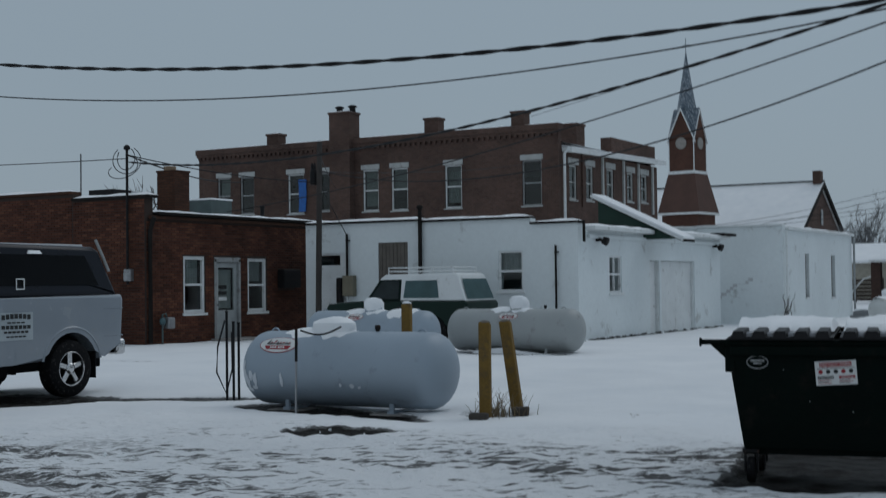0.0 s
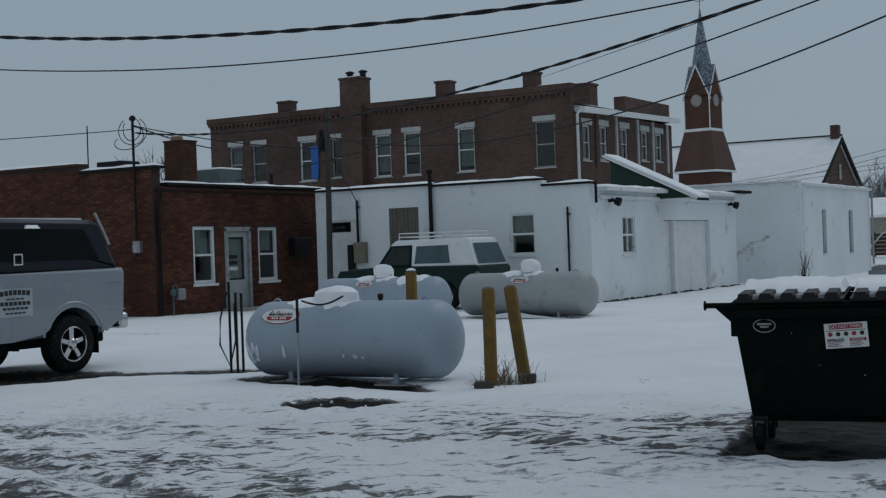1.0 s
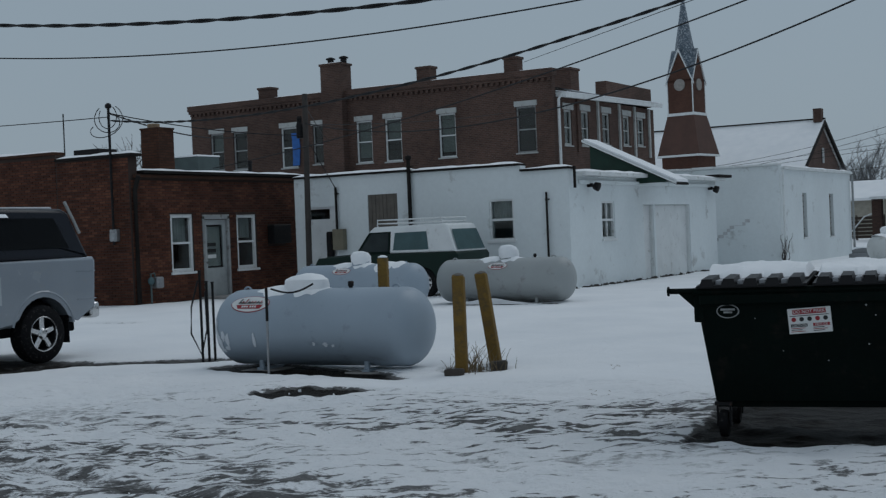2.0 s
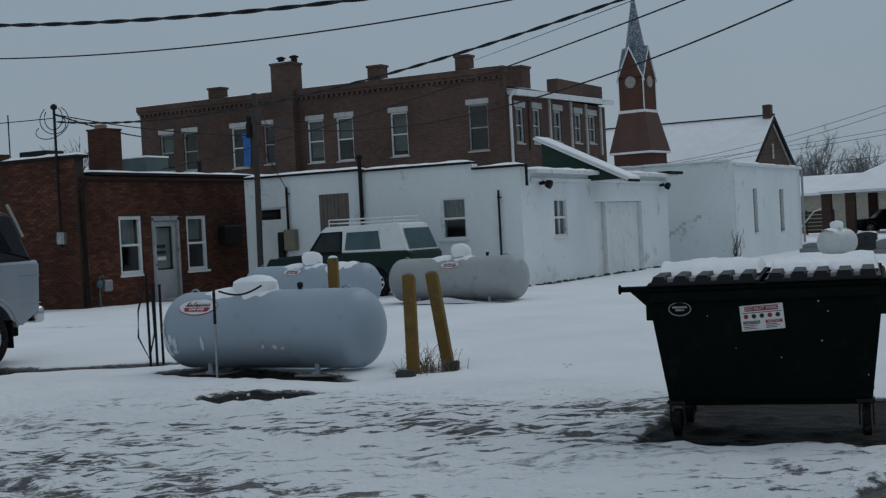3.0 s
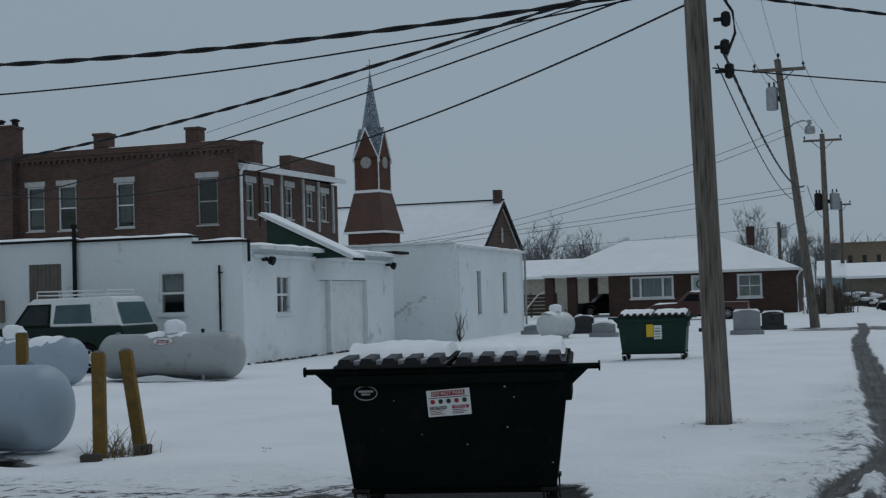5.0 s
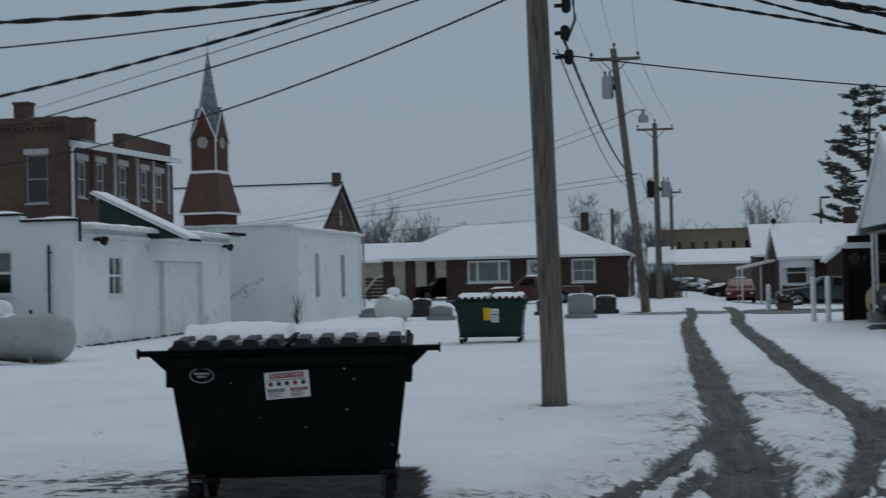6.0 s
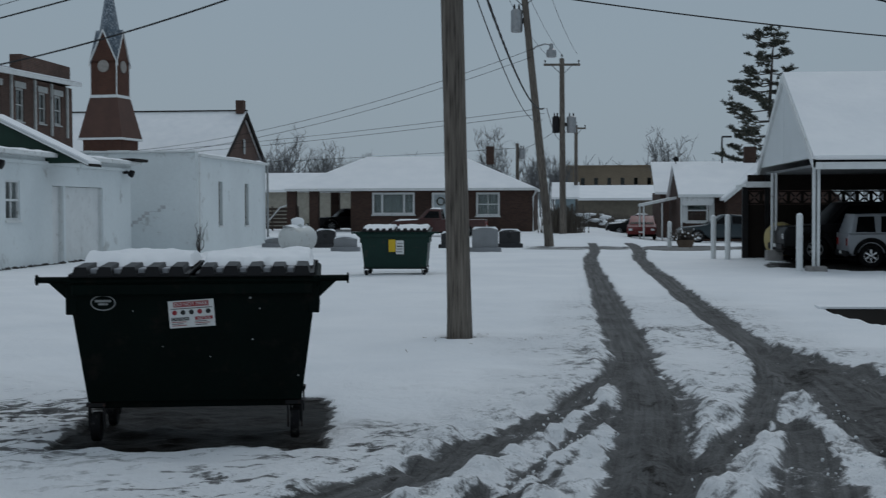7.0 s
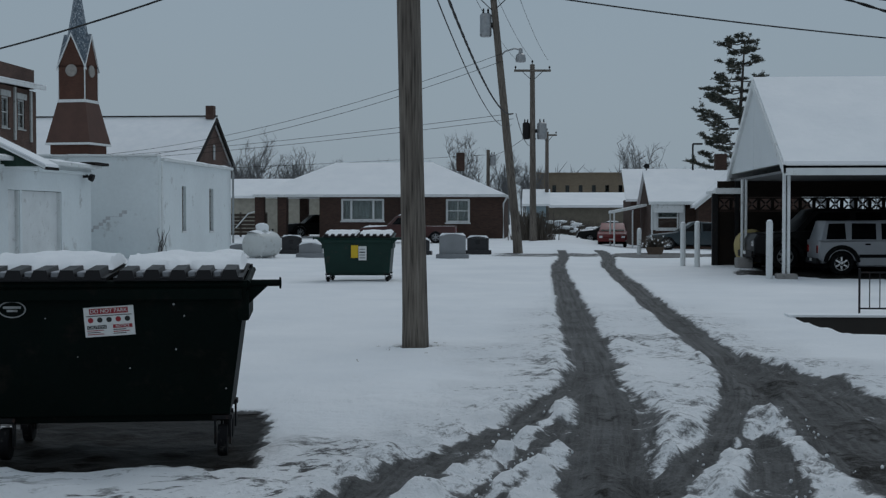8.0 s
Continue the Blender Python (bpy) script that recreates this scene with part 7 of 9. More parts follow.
part("looped_wire", bm, CABLE, hw)
utility_pole((-0.9, 52.7, 0), (-1.9, 53.0, 9.95), 0.17, 0.12, "leaning wooden utility pole with crossarm, transformer and street lamp", arms=[(9.55, 0.95, 4)], cans=[(8.5, -0.38, 0.22, 0.85, STEEL)], lamp=(7.3, 0.75))
utility_pole((-0.54, 75.8, gz(-0.38, 75.8)), (-0.6, 76, 9.62), 0.19, 0.13, "wooden utility pole with crossarm and two transformers", arms=[(9.27, 1.0, 4)], cans=[(6.0, 0.5, 0.26, 0.9, STEEL), (6.0, -0.35, 0.2, 0.9, STEEL_DARK)])
utility_pole((0.26, 100, gz(0.5, 100)), (0.26, 100, 7.45), 0.16, 0.12, "distant wooden utility pole with a crossarm", arms=[(7.2, 0.7, 8)])
utility_pole((-4.0, 100, 0), (-4.0, 100, 6.15), 0.16, 0.12, "distant wooden utility pole with a small transformer", cans=[(5.4, 0.35, 0.22, 0.8, STEEL)])
utility_pole((-21.75, 31.8, 0), (-21.65, 31.8, 5.55), 0.085, 0.075, "slim dark wooden pole beside the garage wall", cans=[(4.55, -0.2, 0.1, 0.42, STEEL_DARK)], wood=BRANCH)
lampost = thing("lamp_post", pose(8.5, 80, gz(8.5, 80)), "plain dark lamp post with a short arm behind the house", "lamp post")
bm = bmesh.new(); tube(bm, (0, 0, 0), (0, 0, 5.9), 0.07, 0.05, 8); part("shaft", bm, STEEL_DARK, lampost)
bm = bmesh.new(); box(bm, (0, -0.06, 5.85), (0.55, 0.06, 5.95), 0.01); part("arm", bm, STEEL_DARK, lampost)


def cable(start, end, z_of, r, f0=0.0, f1=1.0, twist=0.0, label="black overhead cable sagging across the yard", n=60):
    bm = bmesh.new()
    pts = []
    for k in range(n + 1):
        f = f0 + (f1 - f0) * k / n
        pts.append((start[0] + (end[0] - start[0]) * f, start[1] + (end[1] - start[1]) * f, z_of(f)))
    if twist:
        for s in range(2):
            q = []
            m = n * 4
            for k in range(m + 1):
                f = f0 + (f1 - f0) * k / m
                a = k * 0.55 + math.pi * s
                q.append((start[0] + (end[0] - start[0]) * f, start[1] + (end[1] - start[1]) * f + twist * math.cos(a), z_of(f) + twist * math.sin(a)))
            pipe(bm, q, r, 4)
    else:
        pipe(bm, pts, r, 5)
    return solo("overhead_cable", bm, CABLE, label, "cable", group="overhead cables", smooth=True)


PN = (-1.3, 17.84)
cable(PN, (-40, 20), lambda f: 5.04 - 2.49 * f + 8.35 * f * f, 0.018, 0, 0.75, 0.018, "thick twisted black overhead cable")
cable(PN, (-40, 20), lambda f: 5.03 - 4.49 * f + 9.91 * f * f, 0.012, 0, 0.75)
cable(PN, (-24.54, 27.27), lambda f: 5.353 - 3.357 * f + 1.912 * f * f + 0.892 * f * f * f, 0.014, 0, 1, 0.014, "twisted black service cable running to the shop's mast")
cable(PN, (-27.9, 58.2), lambda f: 5.29 + 4.16 * f, 0.011, 0, 0.995)
cable(PN, (-24.0, 30.6), lambda f: 5.199 - 3.186 * f + 1.857 * f * f - 0.258 * f * f * f, 0.013)
cable(PN, (-21.7, 31.8), lambda f: 4.91 - 4.536 * f + 4.373 * f * f, 0.014)
cable((-24.62, 27.27), (-45, 58.2), lambda f: 5.0 + 2.2 * f - 1.2 * f * (1 - f), 0.016, 0, 1, 0.012)
cable((-24.62, 27.27), (-21.7, 31.8), lambda f: 5.0 - 0.6 * f - 0.5 * f * (1 - f), 0.014)
cable((-24.62, 27.27), (-45, 22), lambda f: 4.9 + 0.6 * f - 1.0 * f * (1 - f), 0.012)
cable((-21.7, 31.8), (-21.12, 32.3), lambda f: 4.4 - 1.45 * f, 0.013)
cable((-21.7, 31.8), (-39, 58.0), lambda f: 5.3 + 1.2 * f - 0.5 * f * (1 - f), 0.012)
cable((-21.7, 31.8), (-26.6, 58.0), lambda f: 4.7 + 2.6 * f - 0.9 * f * (1 - f), 0.01)
cable(PN, (20, 24), lambda f: 4.05 - 2.84 * f + 3.16 * f * f, 0.009)
# bundled lines high over the lane, falling to the right
for (xa_, za_), (xb_, zb_), rr_ in (((0.11, 5.85), (3.42, 5.11), 0.016), ((1.35, 5.78), (3.42, 5.11), 0.014), ((2.1, 5.73), (3.43, 5.40), 0.022), ((2.36, 5.71), (3.43, 5.48), 0.022)):
    g_ = (zb_ - za_) / (xb_ - xa_)
    cable((xa_ - 4.0, 24), (xb_ + 8.0, 24), lambda f, xa_=xa_, xb_=xb_, za_=za_, g_=g_: za_ + g_ * (xa_ - 4.0 + f * (xb_ - xa_ + 12.0) - xa_), rr_, 0, 1, rr_ * 0.8, "bundled black overhead line falling across the lane")
cable((-1.2, 17.9), (-1.1, 52.7), lambda f: 4.3 + 0.9 * f - 2.2 * f * (1 - f), 0.016, 0, 1, 0.014)
cable((-1.25, 17.9), (-1.15, 52.7), lambda f: 4.1 + 0.7 * f - 2.6 * f * (1 - f), 0.009)
for dz in (0.0, -0.28):
    cable((-1.55, 52.7), (-40, 80), lambda f, dz=dz: 7.4 + dz - 10.2 * f + 8.4 * f * f, 0.010)
for dz in (0.0, -0.2):
    cable((-1.1, 52.7), (-60, 92), lambda f, dz=dz: 5.2 + dz - 4.2 * f + 4.2 * f * f, 0.009)
cable((-1.0, 52.8), (-0.4, 75.8), lambda f: 5.2 + 0.4 * f - 3.0 * f * (1 - f), 0.014)
for dx in (-0.85, 0.0, 0.85):
    cable((-1.85 + dx, 53), (-0.6 + dx, 76), lambda f: 9.85 + 0.0 * f - 1.0 * f * (1 - f), 0.009)
    cable((-1.85 + dx, 53), (-1.5 + dx, 17.9), lambda f: 9.85 - 1.1 * f - 1.2 * f * (1 - f), 0.006)
cable((-4.0, 100), (-0.55, 76), lambda f: 5.6 + 0.4 * f - 0.8 * f * (1 - f), 0.014)
cable((-50, 118), (-4.0, 100), lambda f: 5.0 + 0.8 * f - 1.0 * f * (1 - f), 0.014)


# ---- monuments on show at the edge of the lot ----
def monument(x, y, w, h, mat, label, base=True, rot=0):
    m_ = thing("monument", pose(x, y, 0, 0, 0, rot), label, "monument", group="granite monuments")
    bm = bmesh.new()
    n = 10
    top = [(w / 2 - w * k / n, h - 0.07 * (2 * k / n - 1) ** 2) for k in range(n + 1)]
    prism(bm, [(-w / 2, 0.14), (w / 2, 0.14)] + top, -0.1, 0.1, 0.012)
    part("tablet", bm, mat, m_)
    bm = bmesh.new()
    box(bm, (-w * 0.62, -0.2, -0.08), (w * 0.62, 0.2, 0.16), 0.02)
    part("plinth", bm, mat, m_)
    bm = snow_strip(None, (-w / 2, -0.1, h - 0.06), (w / 2, 0.1, h + 0.03), int(x * 10), cell=0.08, amp=0.02, edge=0.01)
    part("snow", bm, SNOW, m_, smooth=True)
monument(-9.2, 51.6, 0.72, 0.68, GRANITE_DARK, "black granite monument with snow on top")
monument(-7.75, 47.4, 0.78, 0.50, GRANITE, "low grey granite monument on a wide plinth")
monument(-2.95, 46.8, 0.86, 0.82, GRANITE, "grey granite monument with a curved snowy top")
monument(-2.35, 51.6, 0.78, 0.66, GRANITE_DARK, "dark granite monument with snow on top")
monument(-11.2, 52.0, 0.8, 0.36, GRANITE, "very low grey granite monument in the snow")
monument(-7.3, 52.5, 0.7, 0.66, GRANITE_DARK, "black granite monument half hidden behind a dumpster")
monument(-4.4, 50.5, 0.75, 0.6, GRANITE_DARK, "dark granite monument behind the pole")


# ---- bollards, planter, railing ----
for x, y, h in ((3.95, 41.2, 1.24), (4.2, 39.9, 1.27), (5.05, 33.4, 1.33), (3.3, 49.3, 0.98)):
    b_ = thing("bollard", pose(x, y, 0), "white-painted round steel bollard in the snow", "bollard", group="white bollards")
    bm = bmesh.new()
    lathe(bm, [(0.075, -0.1), (0.075, h - 0.06), (0.06, h - 0.02), (0.02, h)], 14)
    part("tube", bm, WHITE, b_, smooth=True)
    bm = bmesh.new()
    lathe(bm, [(0.06, 0), (0.065, 0.015), (0.03, 0.04), (0.005, 0.045)], 10, Matrix.Translation((0, 0, h - 0.03)))
    part("snow_cap", bm, SNOW, b_)
bm = bmesh.new()
pts = [(3.9 + 1.35 * math.cos(2 * math.pi * k / 40) * (1.0 if abs(math.cos(2 * math.pi * k / 40)) < 0.95 else 1.05), 49.0 + 1.0 * math.sin(2 * math.pi * k / 40), 0) for k in range(41)]
pipe(bm, [(x, y, 0.04) for x, y, z in pts], 0.09, 6)
solo("kerb_island", bm, CONCRETE, "low rounded concrete kerb of a planting island", "kerb", kind="structure")
pl = thing("planter", pose(3.8, 48.8, 0), "dark round planter with a snow-flecked shrub", "planter")
bm = bmesh.new(); lathe(bm, [(0.2, 0), (0.3, 0.28), (0.32, 0.36), (0.27, 0.36), (0.25, 0.3), (0.02, 0.3)], 16); part("pot", bm, worn("brown_pot", (0.10, 0.07, 0.05), 0.8), pl)
for nm, mt, cnt, sd in (("twigs", BUSH, 320, 3), ("snow_flecks", SNOW, 26, 9)):
    rg = random.Random(sd)
    bm = bmesh.new()
    for k in range(cnt):
        a, e = rg.uniform(0, 2 * math.pi), rg.uniform(0.15, 1.4)
        l = rg.uniform(0.25, 0.6)
        d = Vector((math.cos(a) * math.cos(e) * 1.25, math.sin(a) * math.cos(e), math.sin(e)))
        if nm == "twigs":
            pipe(bm, [Vector((0, 0, 0.3)), Vector((0, 0, 0.3)) + d * l * 0.6, Vector((0, 0, 0.3)) + d * l + Vector((0, 0, -0.05))], [0.012, 0.009, 0.005], 3)
        else:
            bmesh.ops.create_icosphere(bm, subdivisions=1, radius=0.035, matrix=Matrix.Translation(Vector((0, 0, 0.32)) + d * l * 0.9))
    part(nm, bm, mt, pl, kind="stuff")
# sunk stairwell with its railing
pitw = thing("stairwell", Matrix.Identity(4), "sunk concrete stairwell edge cut into the snowy yard", "stairwell", kind="structure")
bm = bmesh.new()
box(bm, (3.45, 22.2, -1.6), (7.6, 22.4, 0.03), 0.02)
part("far_wall", bm, worn("wet_dark_concrete", (0.035, 0.03, 0.026), 0.7), pitw)
bm = bmesh.new()
box(bm, (7.45, 19.5, -1.6), (7.6, 22.2, 0.05), 0.02)
part("end_wall", bm, CONCRETE, pitw)
bm = bmesh.new()
slab_poly(bm, [(3.45, 22.17, 0.055), (7.6, 22.17, 0.055), (7.6, 22.55, 0.055), (3.45, 22.55, 0.055)], 0.03)
part("snow_lip", bm, SNOW, pitw)
rl = thing("railing", Matrix.Identity(4), "black iron railing with plain balusters above the stairwell", "railing")
for z in (0.1, 0.62):
    bm = bmesh.new()
    pipe(bm, [(4.58, 22.9, z), (8.0, 22.9, z)], 0.014, 6)
    part("rail", bm, STEEL_DARK, rl)
for k in range(24):
    bm = bmesh.new()
    tube(bm, (4.58 + 0.145 * k, 22.9, 0.0 if k % 8 == 0 else 0.1), (4.58 + 0.145 * k, 22.9, 0.68 if k % 8 == 0 else 0.62), 0.016 if k % 8 == 0 else 0.008, None, 6)
    part("newel" if k % 8 == 0 else "baluster", bm, STEEL_DARK, rl)


# ---- vehicles: own frame with the front towards -x and the near side at -y ----
def wheel(parent, x, y, r, w, rim_mat, spokes=5, out=-1):
    wh = new("wheel"); wh.parent = parent
    m = Matrix.Translation((x, y, r)) @ Matrix.Rotation(radians(90), 4, "X")
    if out > 0:
        m = m @ Matrix.Rotation(radians(180), 4, "Y")
    bm = bmesh.new()
    lathe(bm, [(r * 0.60, -w / 2), (r * 0.88, -w / 2), (r * 0.97, -w * 0.4), (r, -w * 0.2), (r, w * 0.2), (r * 0.97, w * 0.4), (r * 0.88, w / 2), (r * 0.60, w / 2)], 36, m, False)
    part("tyre", bm, RUBBER, wh, smooth=True)
    bm = bmesh.new()
    lathe(bm, [(r * 0.63, w * 0.46), (r * 0.58, w * 0.47), (r * 0.54, w * 0.25), (r * 0.50, -w * 0.2), (0.01, -w * 0.2)], 30, m, False)
    part("rim_barrel", bm, STEEL_DARK, wh, smooth=True)
    bm = bmesh.new()
    for k in range(spokes):
        a = 2 * math.pi * k / spokes
        box(bm, (-r * 0.10, r * 0.12, w * 0.26), (r * 0.10, r * 0.57, w * 0.38), r * 0.03, m @ Matrix.Rotation(a, 4, "Z"))
    lathe(bm, [(r * 0.2, w * 0.24), (r * 0.2, w * 0.40), (r * 0.13, w * 0.46), (0.01, w * 0.47)], 18, m)
    part("spokes", bm, rim_mat, wh)
    bm = bmesh.new()
    for k in range(30):
        a, b = 2 * math.pi * k / 30, 2 * math.pi * (k + 1) / 30
        tube(bm, m @ Vector((r * 0.59 * math.cos(a), r * 0.59 * math.sin(a), w * 0.45)), m @ Vector((r * 0.59 * math.cos(b), r * 0.59 * math.sin(b), w * 0.45)), r * 0.035, None, 5, False)
    part("rim_lip", bm, rim_mat, wh)


def arch(xc, r, z0, zc=None, n=14):
    """Points of a wheel arch, run from front to back along the sill."""
    out = []
    for k in range(n + 1):
        a = math.pi - math.pi * k / n
        out.append((xc + r * math.cos(a), max(z0, r * math.sin(a) + (zc if zc is not None else 0.8 * r))))
    return out


def lower_body(parent, mat, outline, W, bevel=0.05, name="body"):
    bm = bmesh.new()
    prism(bm, outline, -W / 2, W / 2, bevel, 3)
    return flat_sides(part(name, bm, mat, parent, smooth=True))


def flat_sides(ob):
    for f in ob.data.polygons:
        if abs(f.normal.y) > 0.97:
            f.use_smooth = False
    return ob


def cabin(parent, mat, outline, W, zb, zt, lean=0.12, bevel=0.05, name="cabin"):
    bm = bmesh.new()
    prism(bm, outline, -W / 2, W / 2, bevel, 3)
    for v in bm.verts:
        v.co.y *= 1 - lean * max(0, (v.co.z - zb)) / (zt - zb)
    return flat_sides(part(name, bm, mat, parent, smooth=True))


def side_pane(parent, pts, W, zb, zt, lean, mat=None, name="side_window", proud=0.006, both=True, frame=None):
    for s in ((-1, 1) if both else (-1,)):
        if frame is not None:
            cx, cz = sum(p[0] for p in pts) / len(pts), sum(p[1] for p in pts) / len(pts)
            bm = bmesh.new()
            a = [(cx + (x - cx) * 1.06 + (0.02 if x > cx else -0.02), cz + (z - cz) * 1.06 + (0.02 if z > cz else -0.02)) for x, z in pts]
            vs = [bm.verts.new((x, s * (W / 2 * (1 - lean * max(0, z - zb) / (zt - zb)) + proud * 0.5), z)) for x, z in a]
            bm.faces.new(vs)
            bmesh.ops.solidify(bm, geom=list(bm.faces), thickness=0.01)
            part("window_seal", bm, frame, parent)
        bm = bmesh.new()
        vs = [bm.verts.new((x, s * (W / 2 * (1 - lean * max(0, z - zb) / (zt - zb)) + proud), z)) for x, z in pts]
        bm.faces.new(vs)
        bmesh.ops.solidify(bm, geom=list(bm.faces), thickness=0.006)
        part(name, bm, mat or TINT, parent)


def end_pane(parent, x0, z0, x1, z1, w0, w1, mat=None, name="windscreen"):
    bm = bmesh.new()
    vs = [bm.verts.new(p) for p in ((x0, -w0, z0), (x0, w0, z0), (x1, w1, z1), (x1, -w1, z1))]
    bm.faces.new(vs)
    bmesh.ops.solidify(bm, geom=list(bm.faces), thickness=0.008)
    part(name, bm, mat or TINT, parent)


DARKGLASS = worn("dark_car_glass", (0.005, 0.006, 0.008), 0.08, spec=0.25, vary=0.1, grain_bump=0)
PALEGLASS = worn("pale_teal_car_glass", (0.13, 0.22, 0.23), 0.08, vary=0.15, grain_bump=0)

# white pickup with a dark cap over its bed
pk = thing("pickup_truck", pose(-14.80, 12.69, 0, 0, 0, 90), "white pickup truck with a dark cap over the bed", "truck")
W = 1.96
WX = 1.97                                   # rear axle
a1, a2 = arch(-2.1, 0.53, 0.52, 0.42), arch(WX, 0.53, 0.52, 0.42)
body = [(-2.95, 0.55)] + a1 + [(-1.4, 0.50), (0.9, 0.50)] + a2 + [(2.56, 0.58), (2.94, 0.68), (2.98, 1.36), (2.94, 1.42), (-0.2, 1.38), (-1.5, 1.32), (-2.9, 1.22), (-3.05, 0.9)]
lower_body(pk, CAR_WHITE, body, W, 0.05)
for z in (0.83, 1.22):
    for s in (-1, 1):
        bm = bmesh.new()
        pipe(bm, [(WX + 0.62, s * (W / 2 + 0.0), z), (2.95, s * (W / 2 + 0.0), z)], 0.008, 5)
        part("crease", bm, CAR_WHITE, pk)
for s in (-1, 1):
    bm = bmesh.new()
    box(bm, (-0.28, s * (W / 2 + 0.002) - 0.003, 0.55), (-0.27, s * (W / 2 + 0.002) + 0.003, 1.36))
    part("bed_seam", bm, BLACK_PAINT, pk)
    bm = bmesh.new()
    pts = [(WX + 0.55 * math.cos(a), s * (W / 2 - 0.01), 0.42 + 0.55 * math.sin(a)) for a in [math.pi * (0.06 + 0.88 * k / 18) for k in range(19)]]
    pipe(bm, pts, 0.022, 6)
    part("arch_lip", bm, CAR_WHITE, pk, smooth=True)
bm = bmesh.new()
prism(bm, [(WX - 0.49, 0.45), (WX + 0.49, 0.45), (WX + 0.40, 0.78), (WX, 0.86), (WX - 0.40, 0.78)], -W / 2 + 0.3, W / 2 - 0.3)
part("wheel_well", bm, DARK, pk)
bm = bmesh.new()
box(bm, (-2.7, -0.75, 0.38), (2.75, 0.75, 0.62), 0.02)
part("underbody", bm, DARK, pk)
bm = bmesh.new()
tube(bm, (0.9, -0.75, 0.42), (0.25, -0.75, 0.42), 0.14, 0.14, 12)
part("fuel_tank", bm, DARK, pk)
cabin(pk, CAR_WHITE, [(-1.25, 1.34), (-0.62, 1.88), (0.05, 1.93), (-0.02, 1.36)][::-1], 1.8, 1.36, 1.95, 0.16)
side_pane(pk, [(-0.95, 1.42), (-0.52, 1.80), (-0.1, 1.82), (-0.12, 1.42)], 1.8, 1.36, 1.95, 0.16, DARKGLASS)
cap = new("bed_cap"); cap.parent = pk
cap_out = [(0.08, 1.39), (0.1, 2.06), (0.2, 2.13), (2.55, 2.10), (2.66, 2.04), (2.9, 1.44), (2.9, 1.40)][::-1]
bm = bmesh.new()
prism(bm, cap_out, -0.93, 0.93, 0.06, 3)
for v in bm.verts:
    v.co.y *= 1 - 0.14 * max(0, v.co.z - 1.4) / 0.7
flat_sides(part("shell", bm, CAR_NAVY, cap, smooth=True))
side_pane(cap, [(0.3, 1.55), (0.35, 1.98), (2.35, 1.97), (2.55, 1.55)], 1.86, 1.4, 2.1, 0.14, DARKGLASS, proud=0.008)
bm = bmesh.new()
box(bm, (0.25, -0.66, 2.085), (2.5, 0.66, 2.135), 0.015)
part("roof_snow", bm, worn("thin_frost", (0.45, 0.46, 0.48), 0.7), cap)
bm = bmesh.new()
pipe(bm, [(2.60, -0.80, 2.2), (2.72, -0.83, 1.95), (2.80, -0.86, 1.75)], 0.022, 6)
part("gate_edge", bm, GREY_TRIM, cap)
for x, w in ((0.75, 0.13), (1.45, 0.16), (2.05, 0.0)):
    if w:
        bm = snow_strip(None, (x - w, -0.86, 1.985), (x + w * 0.6, -0.78, 2.03), int(x * 40), cell=0.03, amp=0.03, edge=0.03)
        part("snow_fleck", bm, SNOW, cap, smooth=True)
bm = wall_bm(1.02, 1.17, 1.50, 1.65, 0.004, [(1.036, 1.154, 1.516, 1.634)])
part("sticker", turned(bm, Matrix.Translation((0, -0.918, 0))), LABEL_WHITE, cap, "small square white-edged sticker")
# sign on the side: its lines are plain bars
sgn = new("side_sign"); sgn.parent = pk
bm = bmesh.new()
box(bm, (0.68, -W / 2 - 0.006, 0.83), (1.25, -W / 2 - 0.001, 1.2))
part("sheet", bm, worn("pale_sign_sheet", (0.36, 0.40, 0.42), 0.5), sgn)
for z, h, x0, x1 in ((1.10, 0.065, 0.71, 1.22), (1.055, 0.02, 0.81, 1.12), (0.98, 0.05, 0.71, 1.22), (0.925, 0.03, 0.75, 1.18), (0.87, 0.02, 0.79, 1.14)):
    n = max(3, int((x1 - x0) / 0.065))
    for k in range(n):
        bm = bmesh.new()
        a = x0 + (x1 - x0) * k / n
        up = 0.018 * math.sin(math.pi * (k + 0.5) / n) if h > 0.06 else 0
        box(bm, (a, -W / 2 - 0.009, z + up), (a + (x1 - x0) / n * 0.78, -W / 2 - 0.006, z + h + up))
        part("text_bar", bm, BLACK_PAINT, sgn)
bm = bmesh.new()
box(bm, (2.86, -W / 2 + 0.02, 0.55), (3.05, W / 2 - 0.02, 0.78), 0.05, seg=3)
part("rear_bumper", bm, CHROME, pk, smooth=True)
for s in (-1, 1):
    bm = bmesh.new()
    box(bm, (2.97, s * (W / 2 - 0.14) - 0.06, 0.82), (3.012, s * (W / 2 - 0.14) + 0.06, 1.25), 0.01)
    part("tail_light", bm, RED_LENS, pk, "red tail light")
    bm = bmesh.new()
    box(bm, (WX + 0.47, s * 0.8 - 0.14, 0.24), (WX + 0.49, s * 0.8 + 0.14, 0.62), 0.004)
    part("mud_flap", bm, RUBBER, pk)
for x in (-2.1, WX):
    for s in (-1, 1):
        wheel(pk, x, s * (W / 2 - 0.14), 0.40, 0.26, CHROME, 5, s)
end_pane(pk, -1.2, 1.4, -0.66, 1.84, 0.8, 0.72, DARKGLASS)
bm = bmesh.new()
box(bm, (-3.12, -0.85, 0.5), (-2.98, 0.85, 0.75), 0.04)
part("front_bumper", bm, CHROME, pk)
bm = bmesh.new()
